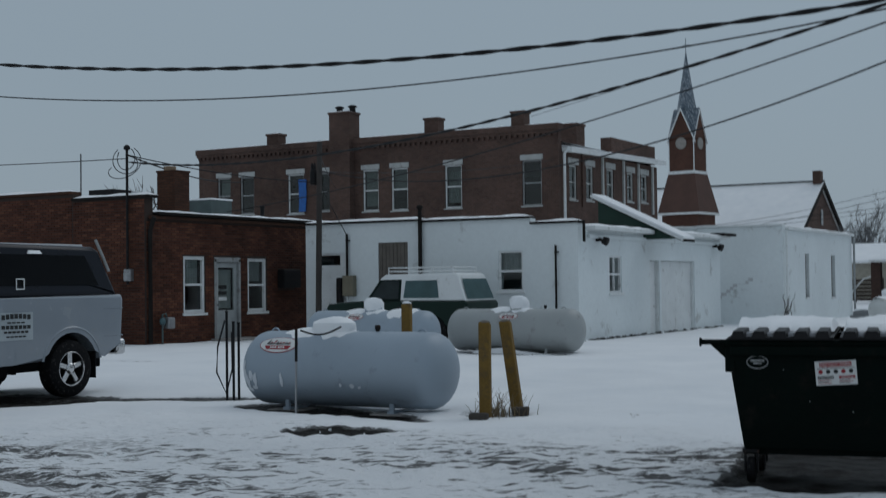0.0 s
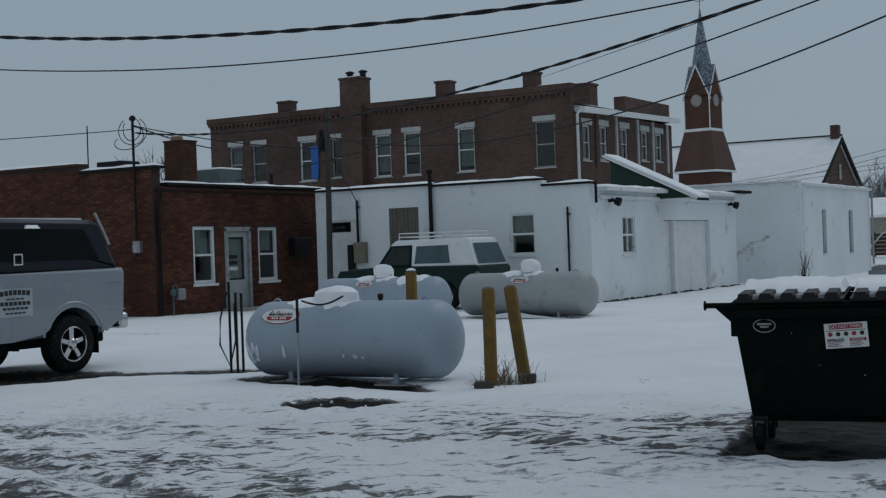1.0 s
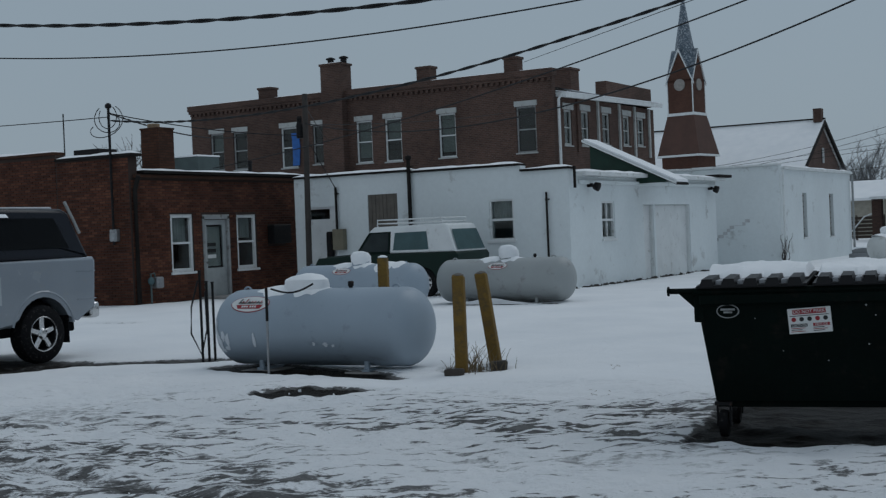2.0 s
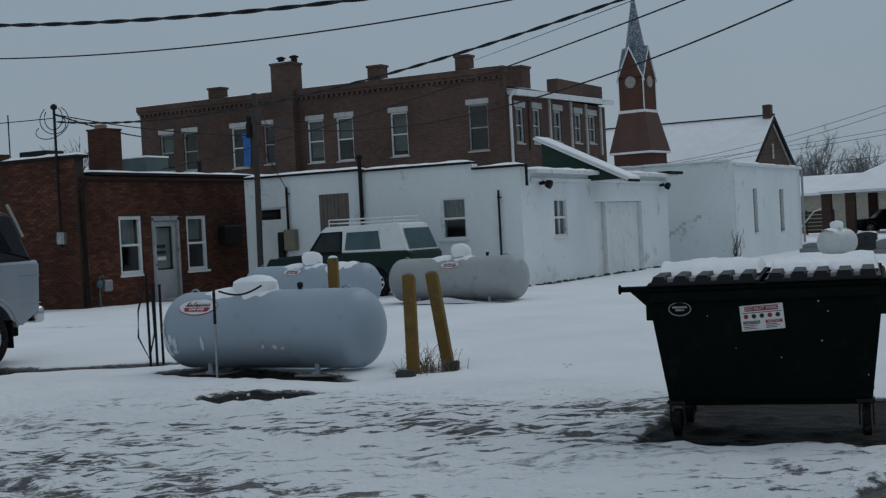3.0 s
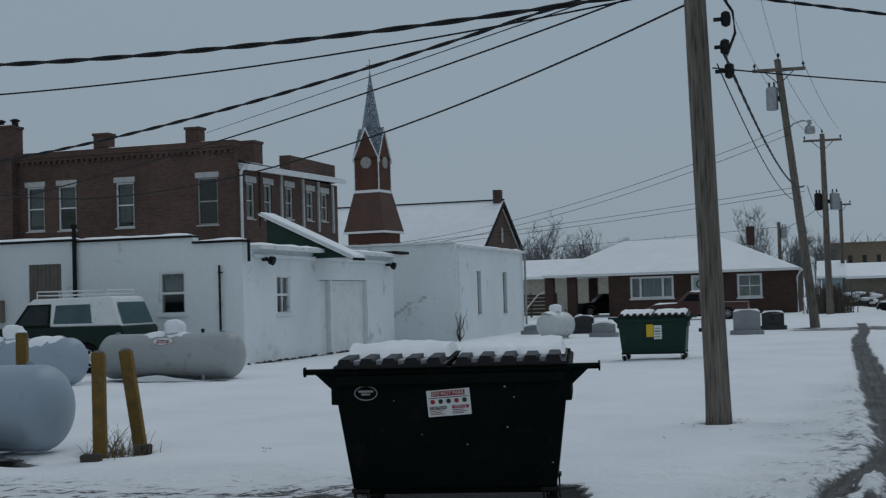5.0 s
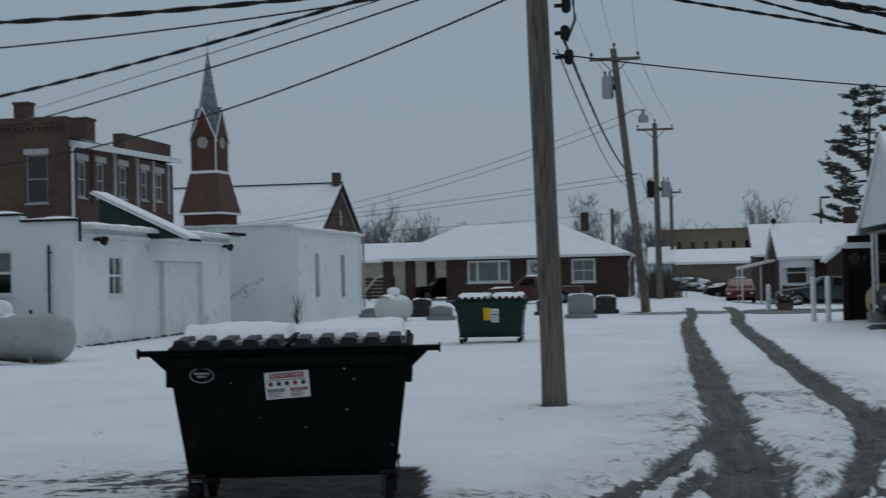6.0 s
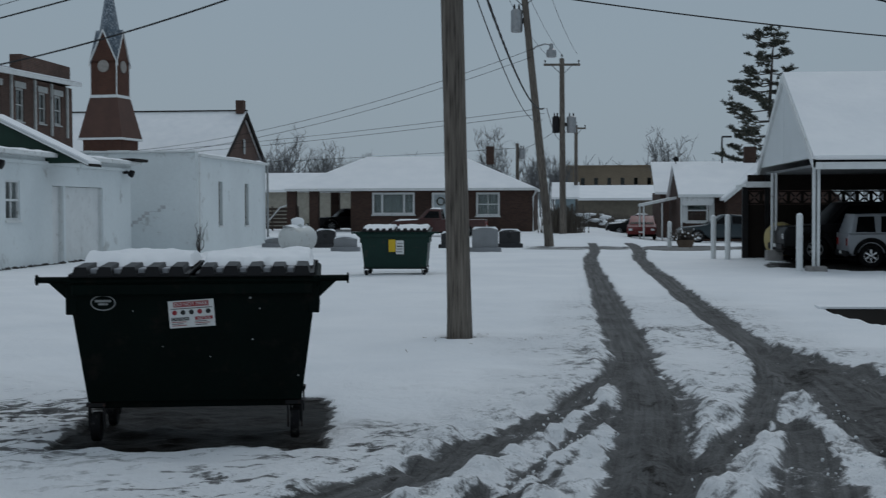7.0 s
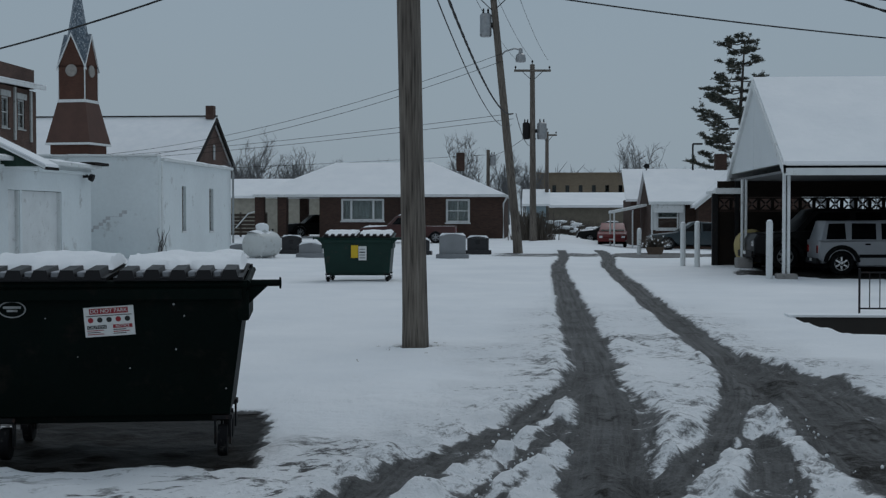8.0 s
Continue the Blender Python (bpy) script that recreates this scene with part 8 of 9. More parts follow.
box(bm, (-3.06, -0.5, 0.8), (-2.98, 0.5, 1.15), 0.02)
part("grille", bm, STEEL_DARK, pk)

# old green and white estate wagon
ws = thing("station_wagon", pose(-17.8, 30.25, 0, 0, 0, 0), "old dark green off-roader with a white top and a roof rack", "car")
W = 1.66
a1, a2 = arch(-1.35, 0.43, 0.42, 0.36), arch(1.15, 0.43, 0.42, 0.36)
lower_body(ws, CAR_GREEN, [(-2.05, 0.48)] + a1 + [(-0.8, 0.40), (0.6, 0.40)] + a2 + [(1.7, 0.46), (2.1, 0.52), (2.12, 1.02), (2.06, 1.10), (-0.75, 1.08), (-1.95, 1.03), (-2.1, 0.8)], W, 0.05)
bm = bmesh.new()
prism(bm, [(-2.02, 1.0), (-0.78, 1.06), (-0.70, 1.12), (-1.9, 1.06)][::-1], -0.5, 0.5, 0.03)
part("bonnet_bulge", bm, CAR_GREEN, ws)
cabin(ws, WHITE, [(-0.85, 1.09), (-0.42, 1.68), (-0.3, 1.76), (1.70, 1.78), (1.80, 1.74), (2.06, 1.09)][::-1], 1.58, 1.09, 1.78, 0.13)
side_pane(ws, [(-0.84, 1.075), (-0.44, 1.625), (0.20, 1.635), (0.20, 1.075)], 1.58, 1.09, 1.78, 0.13, CAR_GREEN, name="door_panel", proud=0.003)
side_pane(ws, [(-0.70, 1.15), (-0.38, 1.59), (0.13, 1.60), (0.13, 1.15)], 1.58, 1.09, 1.78, 0.13, worn('dim_car_glass', (0.045, 0.06, 0.063), 0.08, grain_bump=0))
side_pane(ws, [(0.28, 1.17), (0.32, 1.60), (1.22, 1.61), (1.30, 1.17)], 1.58, 1.09, 1.78, 0.13, PALEGLASS, frame=None)
end_pane(ws, 1.875, 1.64, 2.06, 1.14, 0.62, 0.70, PALEGLASS, "rear_window")
end_pane(ws, -0.83, 1.14, -0.45, 1.60, 0.70, 0.64, DARKGLASS)
rk = new("roof_rack"); rk.parent = ws
for z in (1.84, 1.93):
    for s in (-1, 1):
        bm = bmesh.new()
        pipe(bm, [(-0.25, s * 0.6, z), (1.6, s * 0.6, z)], 0.014, 6)
        part("rail", bm, WHITE, rk)
    for x in (-0.25, 1.6):
        bm = bmesh.new()
        pipe(bm, [(x, -0.6, z), (x, 0.6, z)], 0.014, 6)
        part("rail", bm, WHITE, rk)
for x in (-0.25, 0.35, 1.0, 1.6):
    for s in (-1, 1):
        bm = bmesh.new()
        tube(bm, (x, s * 0.6, 1.75), (x, s * 0.6, 1.94), 0.014, None, 6)
        part("stanchion", bm, WHITE, rk)
for k in range(5):
    bm = bmesh.new()
    box(bm, (0.0 + 0.33 * k, -0.6, 1.82), (0.04 + 0.33 * k, 0.6, 1.84))
    part("slat", bm, WHITE, rk)
bm = bmesh.new()
box(bm, (-1.9, -0.6, 0.3), (1.95, 0.6, 0.5), 0.02)
part("underbody", bm, DARK, ws)
for x0, x1, nm in ((2.08, 2.2, "rear_bumper"), (-2.2, -2.06, "front_bumper")):
    bm = bmesh.new()
    box(bm, (x0, -0.8, 0.46), (x1, 0.8, 0.6), 0.03)
    part(nm, bm, CHROME, ws)
for x in (-1.35, 1.15):
    for s in (-1, 1):
        wheel(ws, x, s * (W / 2 - 0.12), 0.36, 0.2, CHROME, 8, s)
bm = bmesh.new()
prism(bm, [(-1.75, 0.35), (-0.95, 0.35), (-0.95, 0.85), (-1.75, 0.85)], -0.72, 0.72)
part("wheel_well", bm, DARK, ws)
bm = bmesh.new()
prism(bm, [(0.75, 0.35), (1.55, 0.35), (1.55, 0.85), (0.75, 0.85)], -0.72, 0.72)
part("wheel_well", bm, DARK, ws)


def saloon(at, label, mat, L=4.4, H=1.42, W=1.72, snow=False, rim=STEEL, group="", kind="sedan"):
    c = thing("parked_car", at, label, "car", group)
    h = L / 2
    xa, xb, rr = -h * 0.62, h * 0.60, 0.31
    a1, a2 = arch(xa, 0.37, 0.33, 0.31), arch(xb, 0.37, 0.33, 0.31)
    zb = H * 0.63
    if kind == "suv":
        xb, rr = h * 0.70, 0.35
        a2 = arch(xb, 0.44, 0.36, 0.36)
        a1 = arch(xa, 0.44, 0.36, 0.36)
    body = [(-h, 0.4)] + a1 + [(xa + 0.5, 0.25), (xb - 0.5, 0.25)] + a2 + [(h - 0.12, 0.34), (h, 0.5)]
    if kind == "suv":
        body += [(h, zb), (-h * 0.45, zb), (-h * 0.96, zb * 0.93), (-h, zb * 0.8)]
        cab = [(-h * 0.5, zb - 0.02), (-h * 0.24, H - 0.04), (-h * 0.15, H), (h * 0.9, H - 0.03), (h * 0.98, zb - 0.02)]
        panes = [[(-h * 0.40, zb + 0.03), (-h * 0.20, H - 0.11), (h * 0.18, H - 0.10), (h * 0.18, zb + 0.03)], [(h * 0.25, zb + 0.03), (h * 0.25, H - 0.10), (h * 0.56, H - 0.10), (h * 0.57, zb + 0.03)], [(h * 0.64, zb + 0.03), (h * 0.65, H - 0.10), (h * 0.86, H - 0.11), (h * 0.90, zb + 0.03)]]
        rear = (h * 0.97, zb + 0.05, h * 0.905, H - 0.12)
    elif kind == "truck":
        body += [(h, zb * 0.98), (h * 0.1, zb * 0.98), (-h * 0.2, zb), (-h * 0.92, zb * 0.9), (-h, zb * 0.7)]
        cab = [(-h * 0.42, zb - 0.02), (-h * 0.22, H - 0.04), (-h * 0.14, H), (h * 0.06, H - 0.02), (h * 0.1, zb - 0.02)]
        panes = [[(-h * 0.30, zb + 0.06), (-h * 0.18, H - 0.12), (h * 0.02, H - 0.12), (h * 0.04, zb + 0.06)]]
        rear = (h * 0.1, zb + 0.05, h * 0.07, H - 0.12)
    else:
        body += [(h * 0.98, zb * 0.98), (h * 0.6, zb), (-h * 0.42, zb), (-h * 0.94, zb * 0.86), (-h, zb * 0.7)]
        cab = [(-h * 0.46, zb - 0.02), (-h * 0.12, H - 0.03), (0.0, H), (h * 0.28, H - 0.03), (h * 0.66, zb - 0.02)]
        panes = [[(-h * 0.30, zb + 0.05), (-h * 0.08, H - 0.1), (h * 0.06, H - 0.09), (h * 0.06, zb + 0.05)], [(h * 0.09, zb + 0.05), (h * 0.09, H - 0.09), (h * 0.26, H - 0.1), (h * 0.48, zb + 0.05)]]
        rear = (h * 0.62, zb + 0.04, h * 0.32, H - 0.07)
    lower_body(c, mat, body, W, 0.06)
    cabin(c, mat, cab[::-1], W * 0.94, zb, H, 0.16)
    for p in panes:
        side_pane(c, p, W * 0.94, zb, H, 0.16, DARKGLASS)
    end_pane(c, *rear, W * 0.4, W * 0.34, DARKGLASS, "rear_window")
    end_pane(c, cab[0][0] + 0.06, zb + 0.04, cab[1][0] + 0.01, H - 0.08, W * 0.41, W * 0.35, DARKGLASS)
    if kind == "suv":
        for s in (-1, 1):
            for x in (xa, xb):
                bm = bmesh.new()
                pipe(bm, [(x + 0.47 * math.cos(a), s * (W / 2 - 0.01), 0.36 + 0.47 * math.sin(a)) for a in [math.pi * (0.02 + 0.96 * q / 14) for q in range(15)]], 0.075, 8)
                part("arch_flare", bm, RUBBER, c, "dark plastic wheel arch flare", smooth=True)
            bm = bmesh.new()
            box(bm, (xa + 0.5, s * (W / 2 + 0.012) - 0.014, 0.52), (xb - 0.5, s * (W / 2 + 0.012) + 0.014, 0.62), 0.008)
            part("side_strip", bm, RUBBER, c)
            for x in (-h * 0.02, h * 0.33):
                bm = bmesh.new()
                box(bm, (x, s * (W / 2 + 0.01) - 0.012, zb - 0.14), (x + 0.16, s * (W / 2 + 0.01) + 0.012, zb - 0.09), 0.006)
                part("door_handle", bm, RUBBER, c)
    for x in (xa, xb):
        for s in (-1, 1):
            wheel(c, x, s * (W / 2 - 0.11), rr, 0.19, rim, 6, s)
    bm = bmesh.new()
    box(bm, (-h * 0.9, -W * 0.4, 0.18), (h * 0.9, W * 0.4, 0.4), 0.02)
    part("underbody", bm, DARK, c)
    for s in (-1, 1):
        bm = bmesh.new()
        box(bm, (h - 0.06, s * W * 0.38 - 0.14, zb * 0.62), (h + 0.012, s * W * 0.38 + 0.10, zb * 0.86), 0.02)
        part("tail_light", bm, RED_LENS, c)
        bm = bmesh.new()
        box(bm, (-h - 0.012, s * W * 0.38 - 0.12, zb * 0.60), (-h + 0.08, s * W * 0.38 + 0.10, zb * 0.76), 0.02)
        part("headlight", bm, CHROME, c)
    for x0, x1, nm in ((h - 0.05, h + 0.06, "rear_bumper"), (-h - 0.06, -h + 0.05, "front_bumper")):
        bm = bmesh.new()
        box(bm, (x0, -W * 0.46, 0.32), (x1, W * 0.46, 0.5), 0.03, seg=2)
        part(nm, bm, STEEL_DARK if kind == "suv" else mat, c)
        bm = bmesh.new()
        box(bm, (x1 if x1 > 0 else x0 - 0.006, -0.16, 0.40), (x1 + 0.006 if x1 > 0 else x0, 0.16, 0.49))
        part("plate_bar", bm, LABEL_WHITE, c)
    if snow:
        bm = snow_strip(None, (cab[1][0] + 0.1, -W * 0.36, H - 0.01), (cab[-2][0] - 0.02, W * 0.36, H + 0.05), int(L * 77), cell=0.12)
        part("snow", bm, SNOW, c, smooth=True)
        bm = snow_strip(None, (-h * 0.9, -W * 0.38, zb * 0.9), (cab[0][0], W * 0.38, zb * 0.99), int(L * 31), cell=0.12)
        part("snow", bm, SNOW, c, smooth=True)
    return c


saloon(pose(8.66, 37.4, -0.04, 0, 0, 180) @ Matrix.Scale(0.83, 4), "silver four-wheel-drive car parked under the carport", CAR_SILVER, 4.5, 1.64, 1.8, kind="suv", rim=CHROME)
saloon(pose(7.6, 39.6, 0, 0, 0, 4), "dark off-roader parked deep under the carport", CAR_BLACK, 4.3, 1.62, 1.8, kind="suv")
saloon(pose(-6.85, 70.6, 0), "dark maroon pickup truck parked on the street, snow on its bonnet", CAR_MAROON, 4.9, 1.42, 1.75, snow=True, kind="truck")
saloon(pose(6.9, 64.0, gz(6.9, 64)), "dark teal saloon parked across the street end", CAR_TEAL, 4.3, 1.3, 1.7)
saloon(pose(9.6, 67.0, gz(9.6, 67)), "dark car with snow on its roof by the house", CAR_BLACK, 4.3, 1.45, 1.7, snow=True, kind="suv")
saloon(pose(3.95, 79.5, gz(4.15, 79.5), 0, 0, 86), "red saloon parked nose-out in the snow", CAR_RED, 4.1, 1.35, 1.62)
saloon(pose(-14.3, 87.6, 0, 0, 0, 20), "black car under the house porch", CAR_BLACK, 4.4, 1.45, 1.75, kind="suv")
saloon(pose(4.4, 92, gz(4.4, 92)), "dark car parked far down the lane", CAR_BLACK, 4.3, 1.4, 1.7, snow=True)
# cream spare-wheel cover at the carport corner, drum-shaped on an added cradle
dr_ = thing("cream_wheel_cover", pose(5.75, 40.6, 0), "cream-yellow round spare-wheel cover at the carport corner", "drum")
bm = bmesh.new(); lathe(bm, [(0.05, -0.3), (0.42, -0.28), (0.5, -0.12), (0.5, 0.12), (0.42, 0.28), (0.05, 0.3)], 24, Matrix.Translation((0, 0, 0.55)) @ Matrix.Rotation(radians(80), 4, "Y") @ Matrix.Rotation(radians(40), 4, "X")); part("body", bm, CREAM, dr_, smooth=True)
bm = bmesh.new(); box(bm, (-0.25, -0.25, -0.02), (0.25, 0.25, 0.12), 0.02); part("cradle", bm, STEEL_DARK, dr_)


# ---- trees ----
# distance haze is put into this bark colour: paler and cooler than BRANCH
HAZED_BARK = worn("hazed_bark", (0.15, 0.152, 0.155), 0.9, spec=0.1)


def bare_tree(at, h, seed, label, spread=0.5, group="bare trees", levels=5, r=None, bark=None):
    rng = random.Random(seed)
    t = thing("bare_tree", at, label, "tree", group)
    parts = {"trunk": bmesh.new(), "crown": bmesh.new()}
    def grow(p, d, l, rad, lev):
        pts, rs = [p.copy()], [rad]
        n = 4
        for k in range(n):
            d = (d + Vector((rng.uniform(-1, 1), rng.uniform(-1, 1), rng.uniform(-0.2, 0.6))) * 0.16).normalized()
            p = p + d * l / n
            pts.append(p.copy())
            rs.append(rad * (1 - 0.42 * (k + 1) / n))
        pipe(parts["trunk" if lev == 0 else "crown"], pts, rs, 6 if lev < 2 else 3)
        if lev < levels:
            for c in range(rng.choice([3, 4, 4]) if lev else 5):
                f = rng.uniform(0.35, 1.0) if lev else rng.uniform(0.55, 1.0)
                i = min(n - 1, int(f * n))
                q = pts[i].lerp(pts[i + 1], f * n - i)
                a = rng.uniform(0, 2 * math.pi)
                side = Vector((math.cos(a), math.sin(a), 0.25))
                nd = (d * (1 - spread) + side * spread + Vector((0, 0, 0.25))).normalized()
                grow(q, nd, l * rng.uniform(0.5, 0.72), max(rad * 0.5, 0.005 + 0.0009 * h), lev + 1)
    grow(Vector((0, 0, -0.1)), Vector((0, 0, 1)), h * 0.42, r or h * 0.022, 0)
    part("trunk", parts["trunk"], bark or BRANCH, t, smooth=True)
    part("crown", parts["crown"], bark or BRANCH, t, "leafless grey branches")
    return t


def twiggy_tree(at, h, w, seed, label):
    """A far crown: limbs fanning up from a short trunk into very many fine twigs."""
    rng = random.Random(seed)
    t = thing("bare_tree", at, label, "tree", "bare trees")
    bm = bmesh.new()
    pipe(bm, [(0, 0, -0.3), (0.05, 0, h * 0.2), (-0.05, 0.05, h * 0.55), (0.1, 0, h * 0.9)], [h * 0.017, h * 0.014, h * 0.008, 0.02], 7)
    part("trunk", bm, HAZED_BARK, t, smooth=True)
    bm = bmesh.new()
    for k in range(13):
        a = 2.4 * k + rng.uniform(-0.4, 0.4)
        z0 = h * rng.uniform(0.16, 0.55)
        top = Vector((math.cos(a) * w * rng.uniform(0.45, 1.0), math.sin(a) * w * rng.uniform(0.45, 1.0), min(h, z0 + h * rng.uniform(0.32, 0.6))))
        p0 = Vector((0, 0, z0))
        mid_p = p0.lerp(top, 0.5) + Vector((0, 0, -0.05 * h))
        limb = [p0, mid_p, top]
        pipe(bm, limb, [h * 0.007, h * 0.0045, 0.015], 4)
        for j in range(11):
            f = rng.uniform(0.25, 1.0)
            q = p0.lerp(mid_p, f * 2) if f < 0.5 else mid_p.lerp(top, f * 2 - 1)
            d = Vector((rng.gauss(0, 0.55), rng.gauss(0, 0.55), rng.uniform(0.35, 1.1))).normalized() * h * rng.uniform(0.08, 0.2)
            e = q + d
            pipe(bm, [q, q.lerp(e, 0.5) + Vector((rng.gauss(0, 0.08), 0, 0)), e], [0.026, 0.018, 0.009], 3)
            for m in range(7):
                c = q.lerp(e, rng.uniform(0.3, 1.0))
                pipe(bm, [c, c + Vector((rng.gauss(0, 0.5), rng.gauss(0, 0.5), rng.uniform(0.2, 1.0))).normalized() * h * rng.uniform(0.04, 0.1)], [0.013, 0.006], 3)
    part("crown", bm, HAZED_BARK, t, "leafless crown of fine twigs greyed by haze")
    return t


for x, y, h, w, sd in ((-27.4, 128, 8.8, 2.3, 1), (-23.3, 129, 7.6, 1.7, 2), (-20.4, 132, 6.7, 1.6, 3), (-17.6, 134, 6.4, 1.6, 4), (-7.5, 128, 8.4, 2.0, 5), (-3.7, 128, 7.2, 1.8, 6), (8.9, 128, 8.5, 2.4, 8), (-29.8, 133, 7.4, 1.9, 10), (-25.6, 136, 7.0, 1.8, 11), (-1.2, 135, 6.4, 1.7, 12), (-10.6, 136, 6.2, 1.5, 13)):
    twiggy_tree(pose(x, y, -0.3, 0, 0, sd * 50), h, w, sd, "leafless deciduous tree, grey against the sky")
bare_tree(pose(-37.5, 43, 0), 7.6, 31, "leafless tree behind the brick shop", 0.55, levels=4)
# thin far woods along the horizon
bm = bmesh.new()
rg = random.Random(12)
for k in range(420):
    x = rg.uniform(-130, 70)
    y = rg.uniform(185, 215)
    h = rg.uniform(5.5, 9.0)
    pipe(bm, [(x, y, -1), (x + rg.uniform(-0.3, 0.3), y, h * 0.5), (x + rg.uniform(-0.8, 0.8), y, h)], [0.16, 0.1, 0.03], 3)
    for b in range(9):
        z = h * rg.uniform(0.3, 0.9)
        pipe(bm, [(x, y, z), (x + rg.uniform(-1.6, 1.6), y + rg.uniform(-1, 1), z + rg.uniform(0.8, 2.2))], [0.06, 0.02], 3)
# haze over the far woods is mixed into their bark colour
solo("far_woods", bm, worn("far_hazed_bark", (0.12, 0.125, 0.13), 0.9), "thin leafless woods, haze-grey along the horizon", "woods", "stuff")
# brush and a woodpile at the lane's end
bm = bmesh.new()
for k in range(900):
    x, y = rg.uniform(-0.4, 6.5), rg.uniform(100, 107)
    z = gz(x, y)
    h = rg.uniform(0.4, 1.3)
    pipe(bm, [(x, y, z), (x + rg.uniform(-0.4, 0.4), y, z + h)], [0.03, 0.01], 3)
solo("brushwood", bm, BUSH, "bare tangled brush at the lane's end", "brush", "stuff")
bm = bmesh.new()
for k in range(46):
    x, y = rg.uniform(0.5, 6.2), rg.uniform(99, 103)
    bmesh.ops.create_icosphere(bm, subdivisions=1, radius=1, matrix=Matrix.Translation((x, y, gz(x, y) + rg.uniform(0.3, 1.0))) @ Matrix.Diagonal((rg.uniform(0.15, 0.5), 0.3, rg.uniform(0.06, 0.16), 1)))
solo("snow_on_brush", bm, SNOW, "clumps of snow caught on the brush", "snow", "stuff", smooth=True)
bm = bmesh.new()
for k in range(500):
    x, y = -0.6 + rg.gauss(0, 0.5), 78.5 + rg.gauss(0, 0.6)
    h = rg.uniform(0.5, 1.7)
    pipe(bm, [(x, y, -0.2), (x + rg.uniform(-0.3, 0.3), y + rg.uniform(-0.3, 0.3), h)], [0.03, 0.012], 3)
solo("hedge", bm, BUSH, "bare dark hedge beside the pole", "hedge", "stuff")


# tall ragged pine
pine = thing("pine_tree", pose(11.2, 80, gz(11.35, 80)) @ Matrix.Scale(0.955, 4), "tall ragged pine with upswept dark green tiers, snow-flecked", "tree")
bm = bmesh.new()
pipe(bm, [(0, 0, 0), (0.05, 0, 4), (-0.05, 0, 8), (0.2, 0, 12.4)], [0.24, 0.19, 0.11, 0.03], 10)
part("trunk", bm, BRANCH, pine, smooth=True)
rg = random.Random(44)
limbs, needles = bmesh.new(), bmesh.new()
z = 2.6
while z < 12.3:
    f = (z - 2.6) / 9.8
    turn0 = rg.uniform(0, 2 * math.pi)
    nb = 4 if f < 0.85 else 5
    for b in range(nb):
        a = turn0 + 2 * math.pi * b / nb + rg.uniform(-0.5, 0.5)
        l = (2.9 * (1 - f) ** 0.7 + 0.5) * rg.uniform(0.55, 1.15) * (1.15 if math.cos(a) < 0 else 0.8)
        d = Vector((math.cos(a), math.sin(a), 0))
        up = rg.uniform(-0.05, 0.25)
        p0 = Vector((0.05, 0, z + rg.uniform(-0.2, 0.2)))
        pts = [p0, p0 + d * l * 0.4 + Vector((0, 0, -0.08 * l + 0.3 * up * l)), p0 + d * l * 0.75 + Vector((0, 0, -0.02 * l + 0.7 * up * l)), p0 + d * l + Vector((0, 0, 0.10 * l + up * l))]
        pipe(limbs, pts, [0.05 * (1 - f) + 0.02, 0.035, 0.02, 0.008], 4)
        # side twigs, each with its flat pad of tufts
        for k in range(int(6 * l) + 4):
            s = rg.uniform(0.35, 1.0)
            i = min(2, int(s * 3))
            q = pts[i].lerp(pts[i + 1], s * 3 - i)
            e0 = (d * 0.7 + Vector((rg.uniform(-1, 1), rg.uniform(-1, 1), rg.uniform(0.0, 0.35)))).normalized() * rg.uniform(0.25, 0.6)
            pipe(limbs, [q, q + e0], [0.012, 0.005], 3)
            for tuft in range(10):
                c = q + e0 * rg.uniform(0.3, 1.1) + Vector((rg.gauss(0, 0.05), rg.gauss(0, 0.05), rg.gauss(0.02, 0.03)))
                for m in range(4):
                    e = (Vector((rg.gauss(0, 1), rg.gauss(0, 1), rg.gauss(0.4, 0.5))).normalized() + e0.normalized() * 0.6).normalized() * rg.uniform(0.12, 0.22)
                    w = e.cross(Vector((rg.random(), rg.random(), rg.random()))).normalized() * 0.03
                    needles.faces.new([needles.verts.new(c - w), needles.verts.new(c + w), needles.verts.new(c + e)])
    z += rg.uniform(0.55, 0.95)
tagged(part("branchwork", limbs, BRANCH, pine), kind="stuff")
me_n = bpy.data.meshes.new("needles")
needles.to_mesh(me_n)
needles.free()
me_n.materials.append(NEEDLES)
o = new("needles", me_n)
o.parent = pine
tagged(o, kind="stuff")


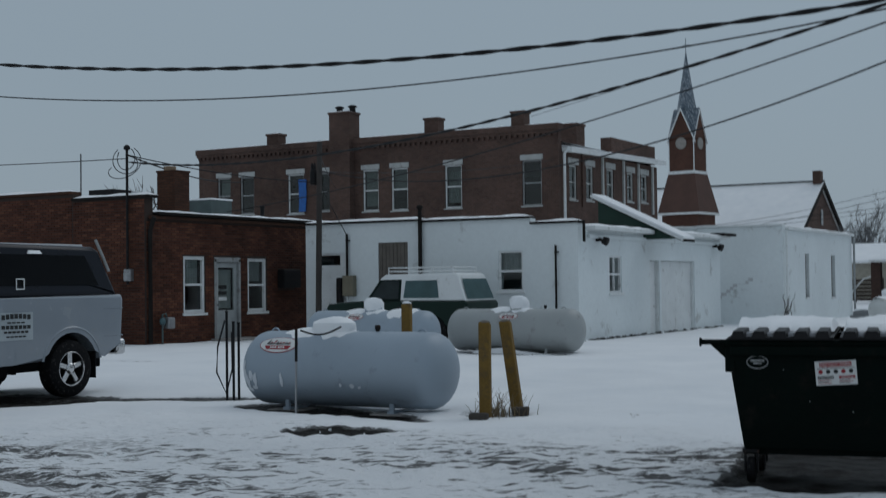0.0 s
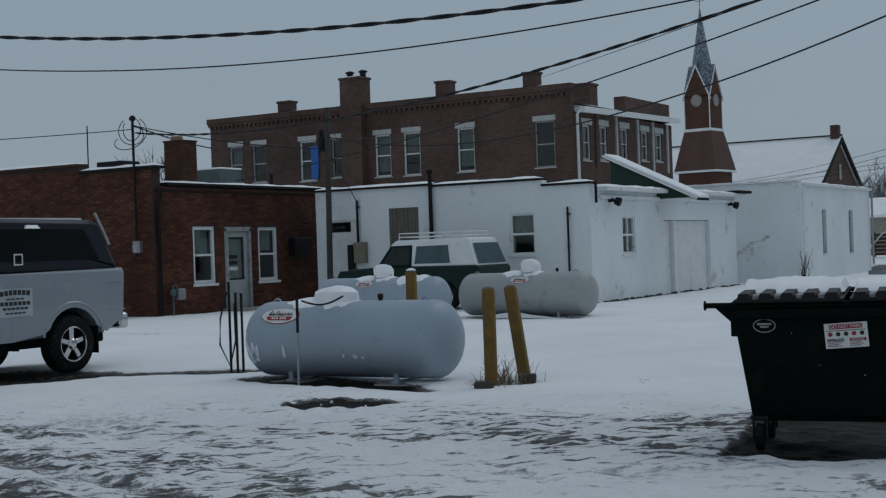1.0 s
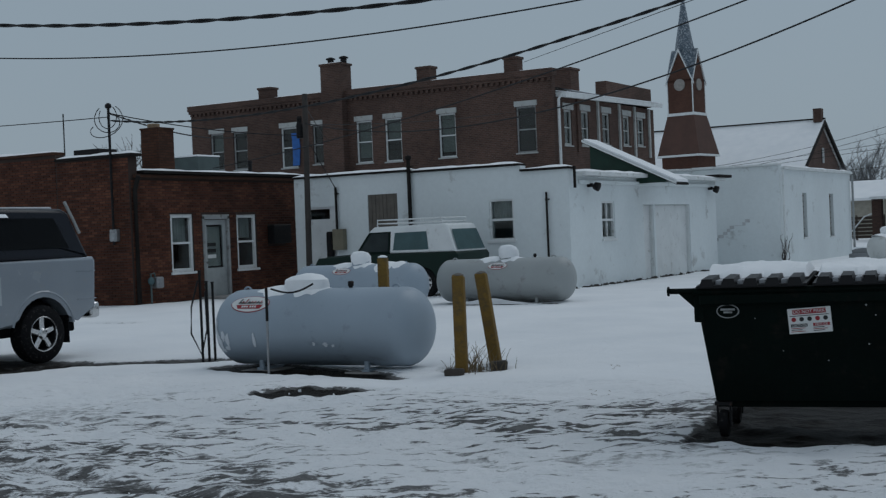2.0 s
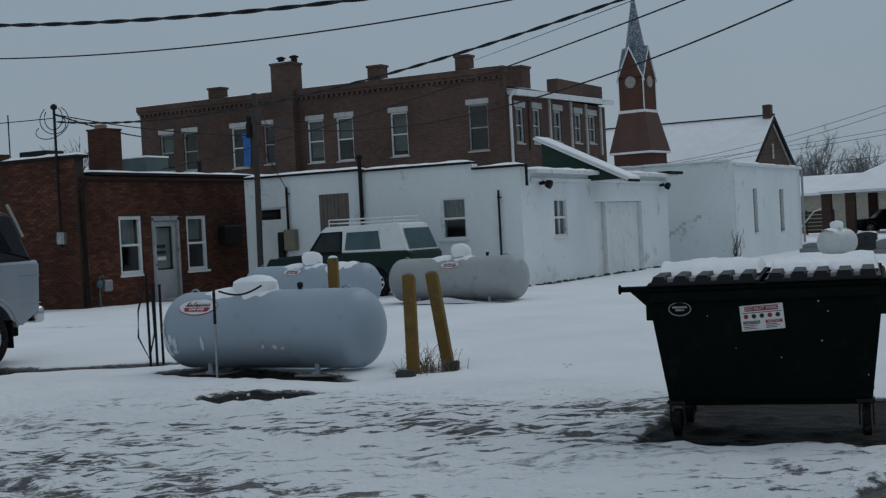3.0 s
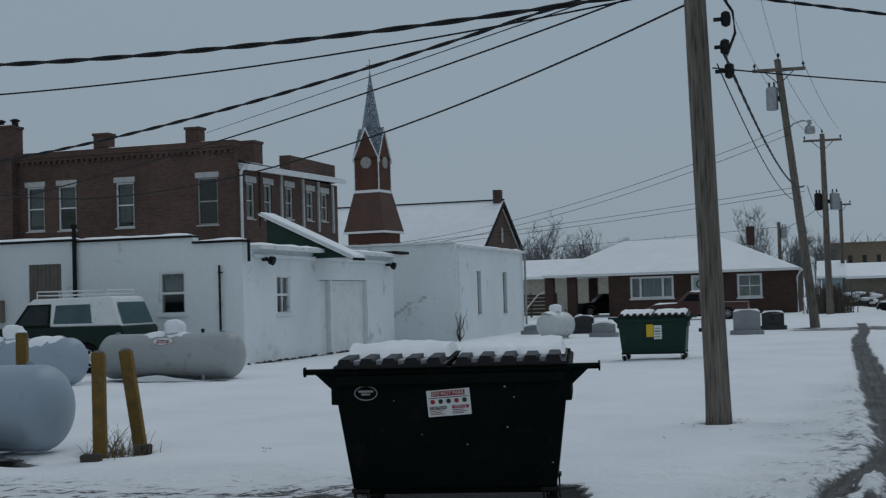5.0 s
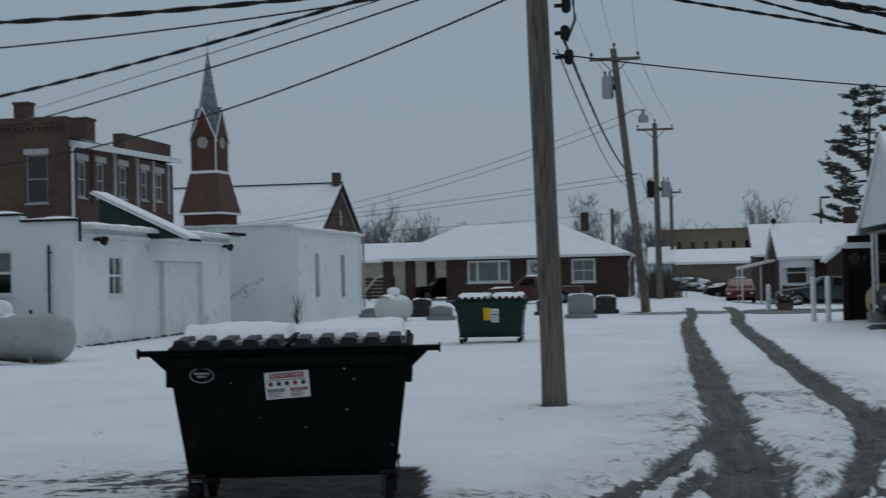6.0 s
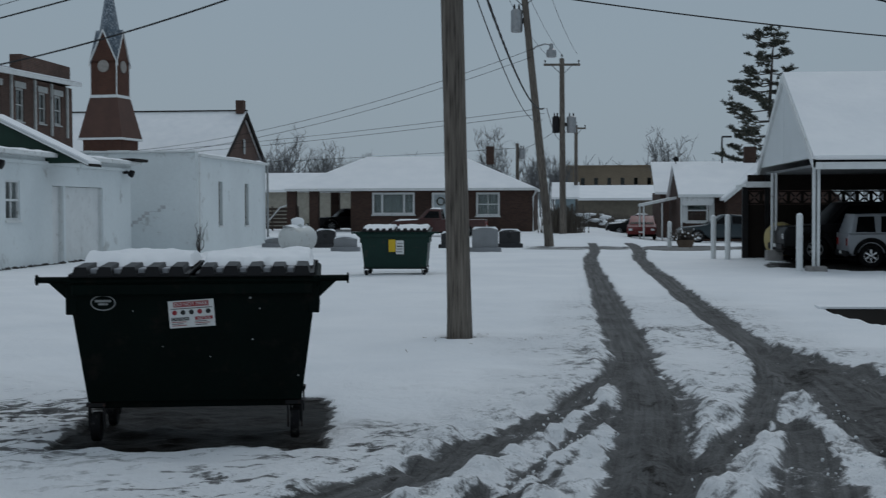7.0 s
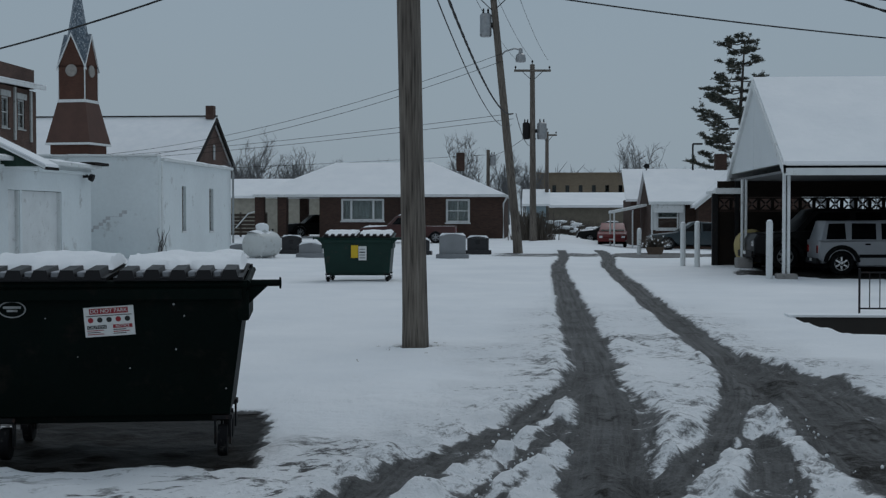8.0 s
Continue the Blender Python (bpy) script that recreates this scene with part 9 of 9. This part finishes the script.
# ---- the shop's bricks, course by course, proud of their mortar ----
def brick_piece_mat():
    m, n, l, b = node_mat("single_bricks")
    oi = n.new("ShaderNodeObjectInfo")
    g = n.new("ShaderNodeNewGeometry")
    f = math_node(n, l, "FRACT", math_node(n, l, "ADD", oi.outputs["Random"], g.outputs["Random Per Island"]))
    c = ramp(n, l, f, [(0.0, (0.070, 0.029, 0.020)), (0.35, (0.095, 0.037, 0.024)), (0.7, (0.118, 0.046, 0.029)), (1.0, (0.150, 0.062, 0.038))])
    stain = noise_node(n, l, 0.55, 6, "World", 0.65)
    fine = noise_node(n, l, 30, 4, "World")
    c = mixed(n, l, 0.9, c, ramp(n, l, stain, [(0.34, (0.42, 0.40, 0.40)), (0.62, (1.12, 1.1, 1.08))]), "MULTIPLY")
    c = mixed(n, l, 0.5, c, ramp(n, l, fine, [(0.3, (0.75,) * 3), (0.7, (1.2,) * 3)]), "MULTIPLY")
    l.new(c, b.inputs["Base Color"])
    b.inputs["Roughness"].default_value = 0.9
    b.inputs["Specular IOR Level"].default_value = 0.2
    bump(n, l, b, fine, 0.3, 0.006)
    return m


BRICK_ONE = brick_piece_mat()
BL, BH, BJ = 0.203, 0.060, 0.012
bm = bmesh.new()
box(bm, (0, -0.012, 0), (BL, 0.02, BH), 0.004)
ME_BRICK = link_mesh("brick", bm, BRICK_ONE)
front = [o for o in bs.children if o.name.startswith("front_wall")][0]
sides = [o for o in bs.children if o.name.startswith("side_wall")]
for w_ in [front] + sides:
    w_.data.materials.clear()
    w_.data.materials.append(worn("sooty_mortar", (0.045, 0.030, 0.025), 0.95, vary=0.3))
rg = random.Random(90)
rest_v, rest_f = [], []
made = 0


def lay(u0, u1, z0, z1, m, holes, parent, single):
    """Running bond between u0 and u1; whole bricks stand alone where single says so, the rest is joined."""
    global made
    row = 0
    z = z0
    while z + BH < z1:
        u = u0 + (0 if row % 2 else -(BL + BJ) / 2)
        while u < u1:
            a, b = max(u, u0), min(u + BL, u1)
            u += BL + BJ
            for h in holes:
                if z + BH > h[2] - 0.03 and z < h[3] + 0.03:
                    if a < h[0] < b:
                        b = h[0] - 0.005
                    elif a < h[1] < b:
                        a = h[1] + 0.005
                    elif h[0] <= a and b <= h[1]:
                        b = a
            if b - a < 0.04:
                continue
            out = rg.uniform(-0.003, 0.003)
            if single(a, z) and abs(b - a - BL) < 0.001 and made < 300:
                o = new("brick", ME_BRICK)
                o.parent = parent
                o.matrix_basis = m @ Matrix.Translation((a, out, z))
                made += 1
                continue
            k = len(rest_v)
            y0, y1 = -0.012 + out, 0.01
            for p in ((a, y1, z), (b, y1, z), (b, y1, z + BH), (a, y1, z + BH), (a + 0.004, y0, z + 0.004), (b - 0.004, y0, z + 0.004), (b - 0.004, y0, z + BH - 0.004), (a + 0.004, y0, z + BH - 0.004)):
                rest_v.append(tuple(m @ Vector(p)))
            rest_f.extend([(k + 4, k + 5, k + 6, k + 7), (k, k + 1, k + 5, k + 4), (k + 1, k + 2, k + 6, k + 5), (k + 2, k + 3, k + 7, k + 6), (k + 3, k, k + 4, k + 7)])
        z += BH + BJ
        row += 1


lay(27.44, 35.15, 0.02, 3.31, E3, HB, front, lambda u, z: 27.6 < u < 29.9 and 0.4 < z < 2.6)
lay(-26.68, -24.14, 0.02, 3.84, S3, (), sides[0], lambda u, z: False)
lay(-35.0, -26.72, 0.02, 4.04, S3, (), sides[1], lambda u, z: False)
me = bpy.data.meshes.new("brickwork")
me.from_pydata(rest_v, [], rest_f)
me.materials.append(BRICK_ONE)
me.update()
o = new("brickwork", me)
o.parent = bs
tagged(o, "weathered red-brown brick courses", kind="stuff")
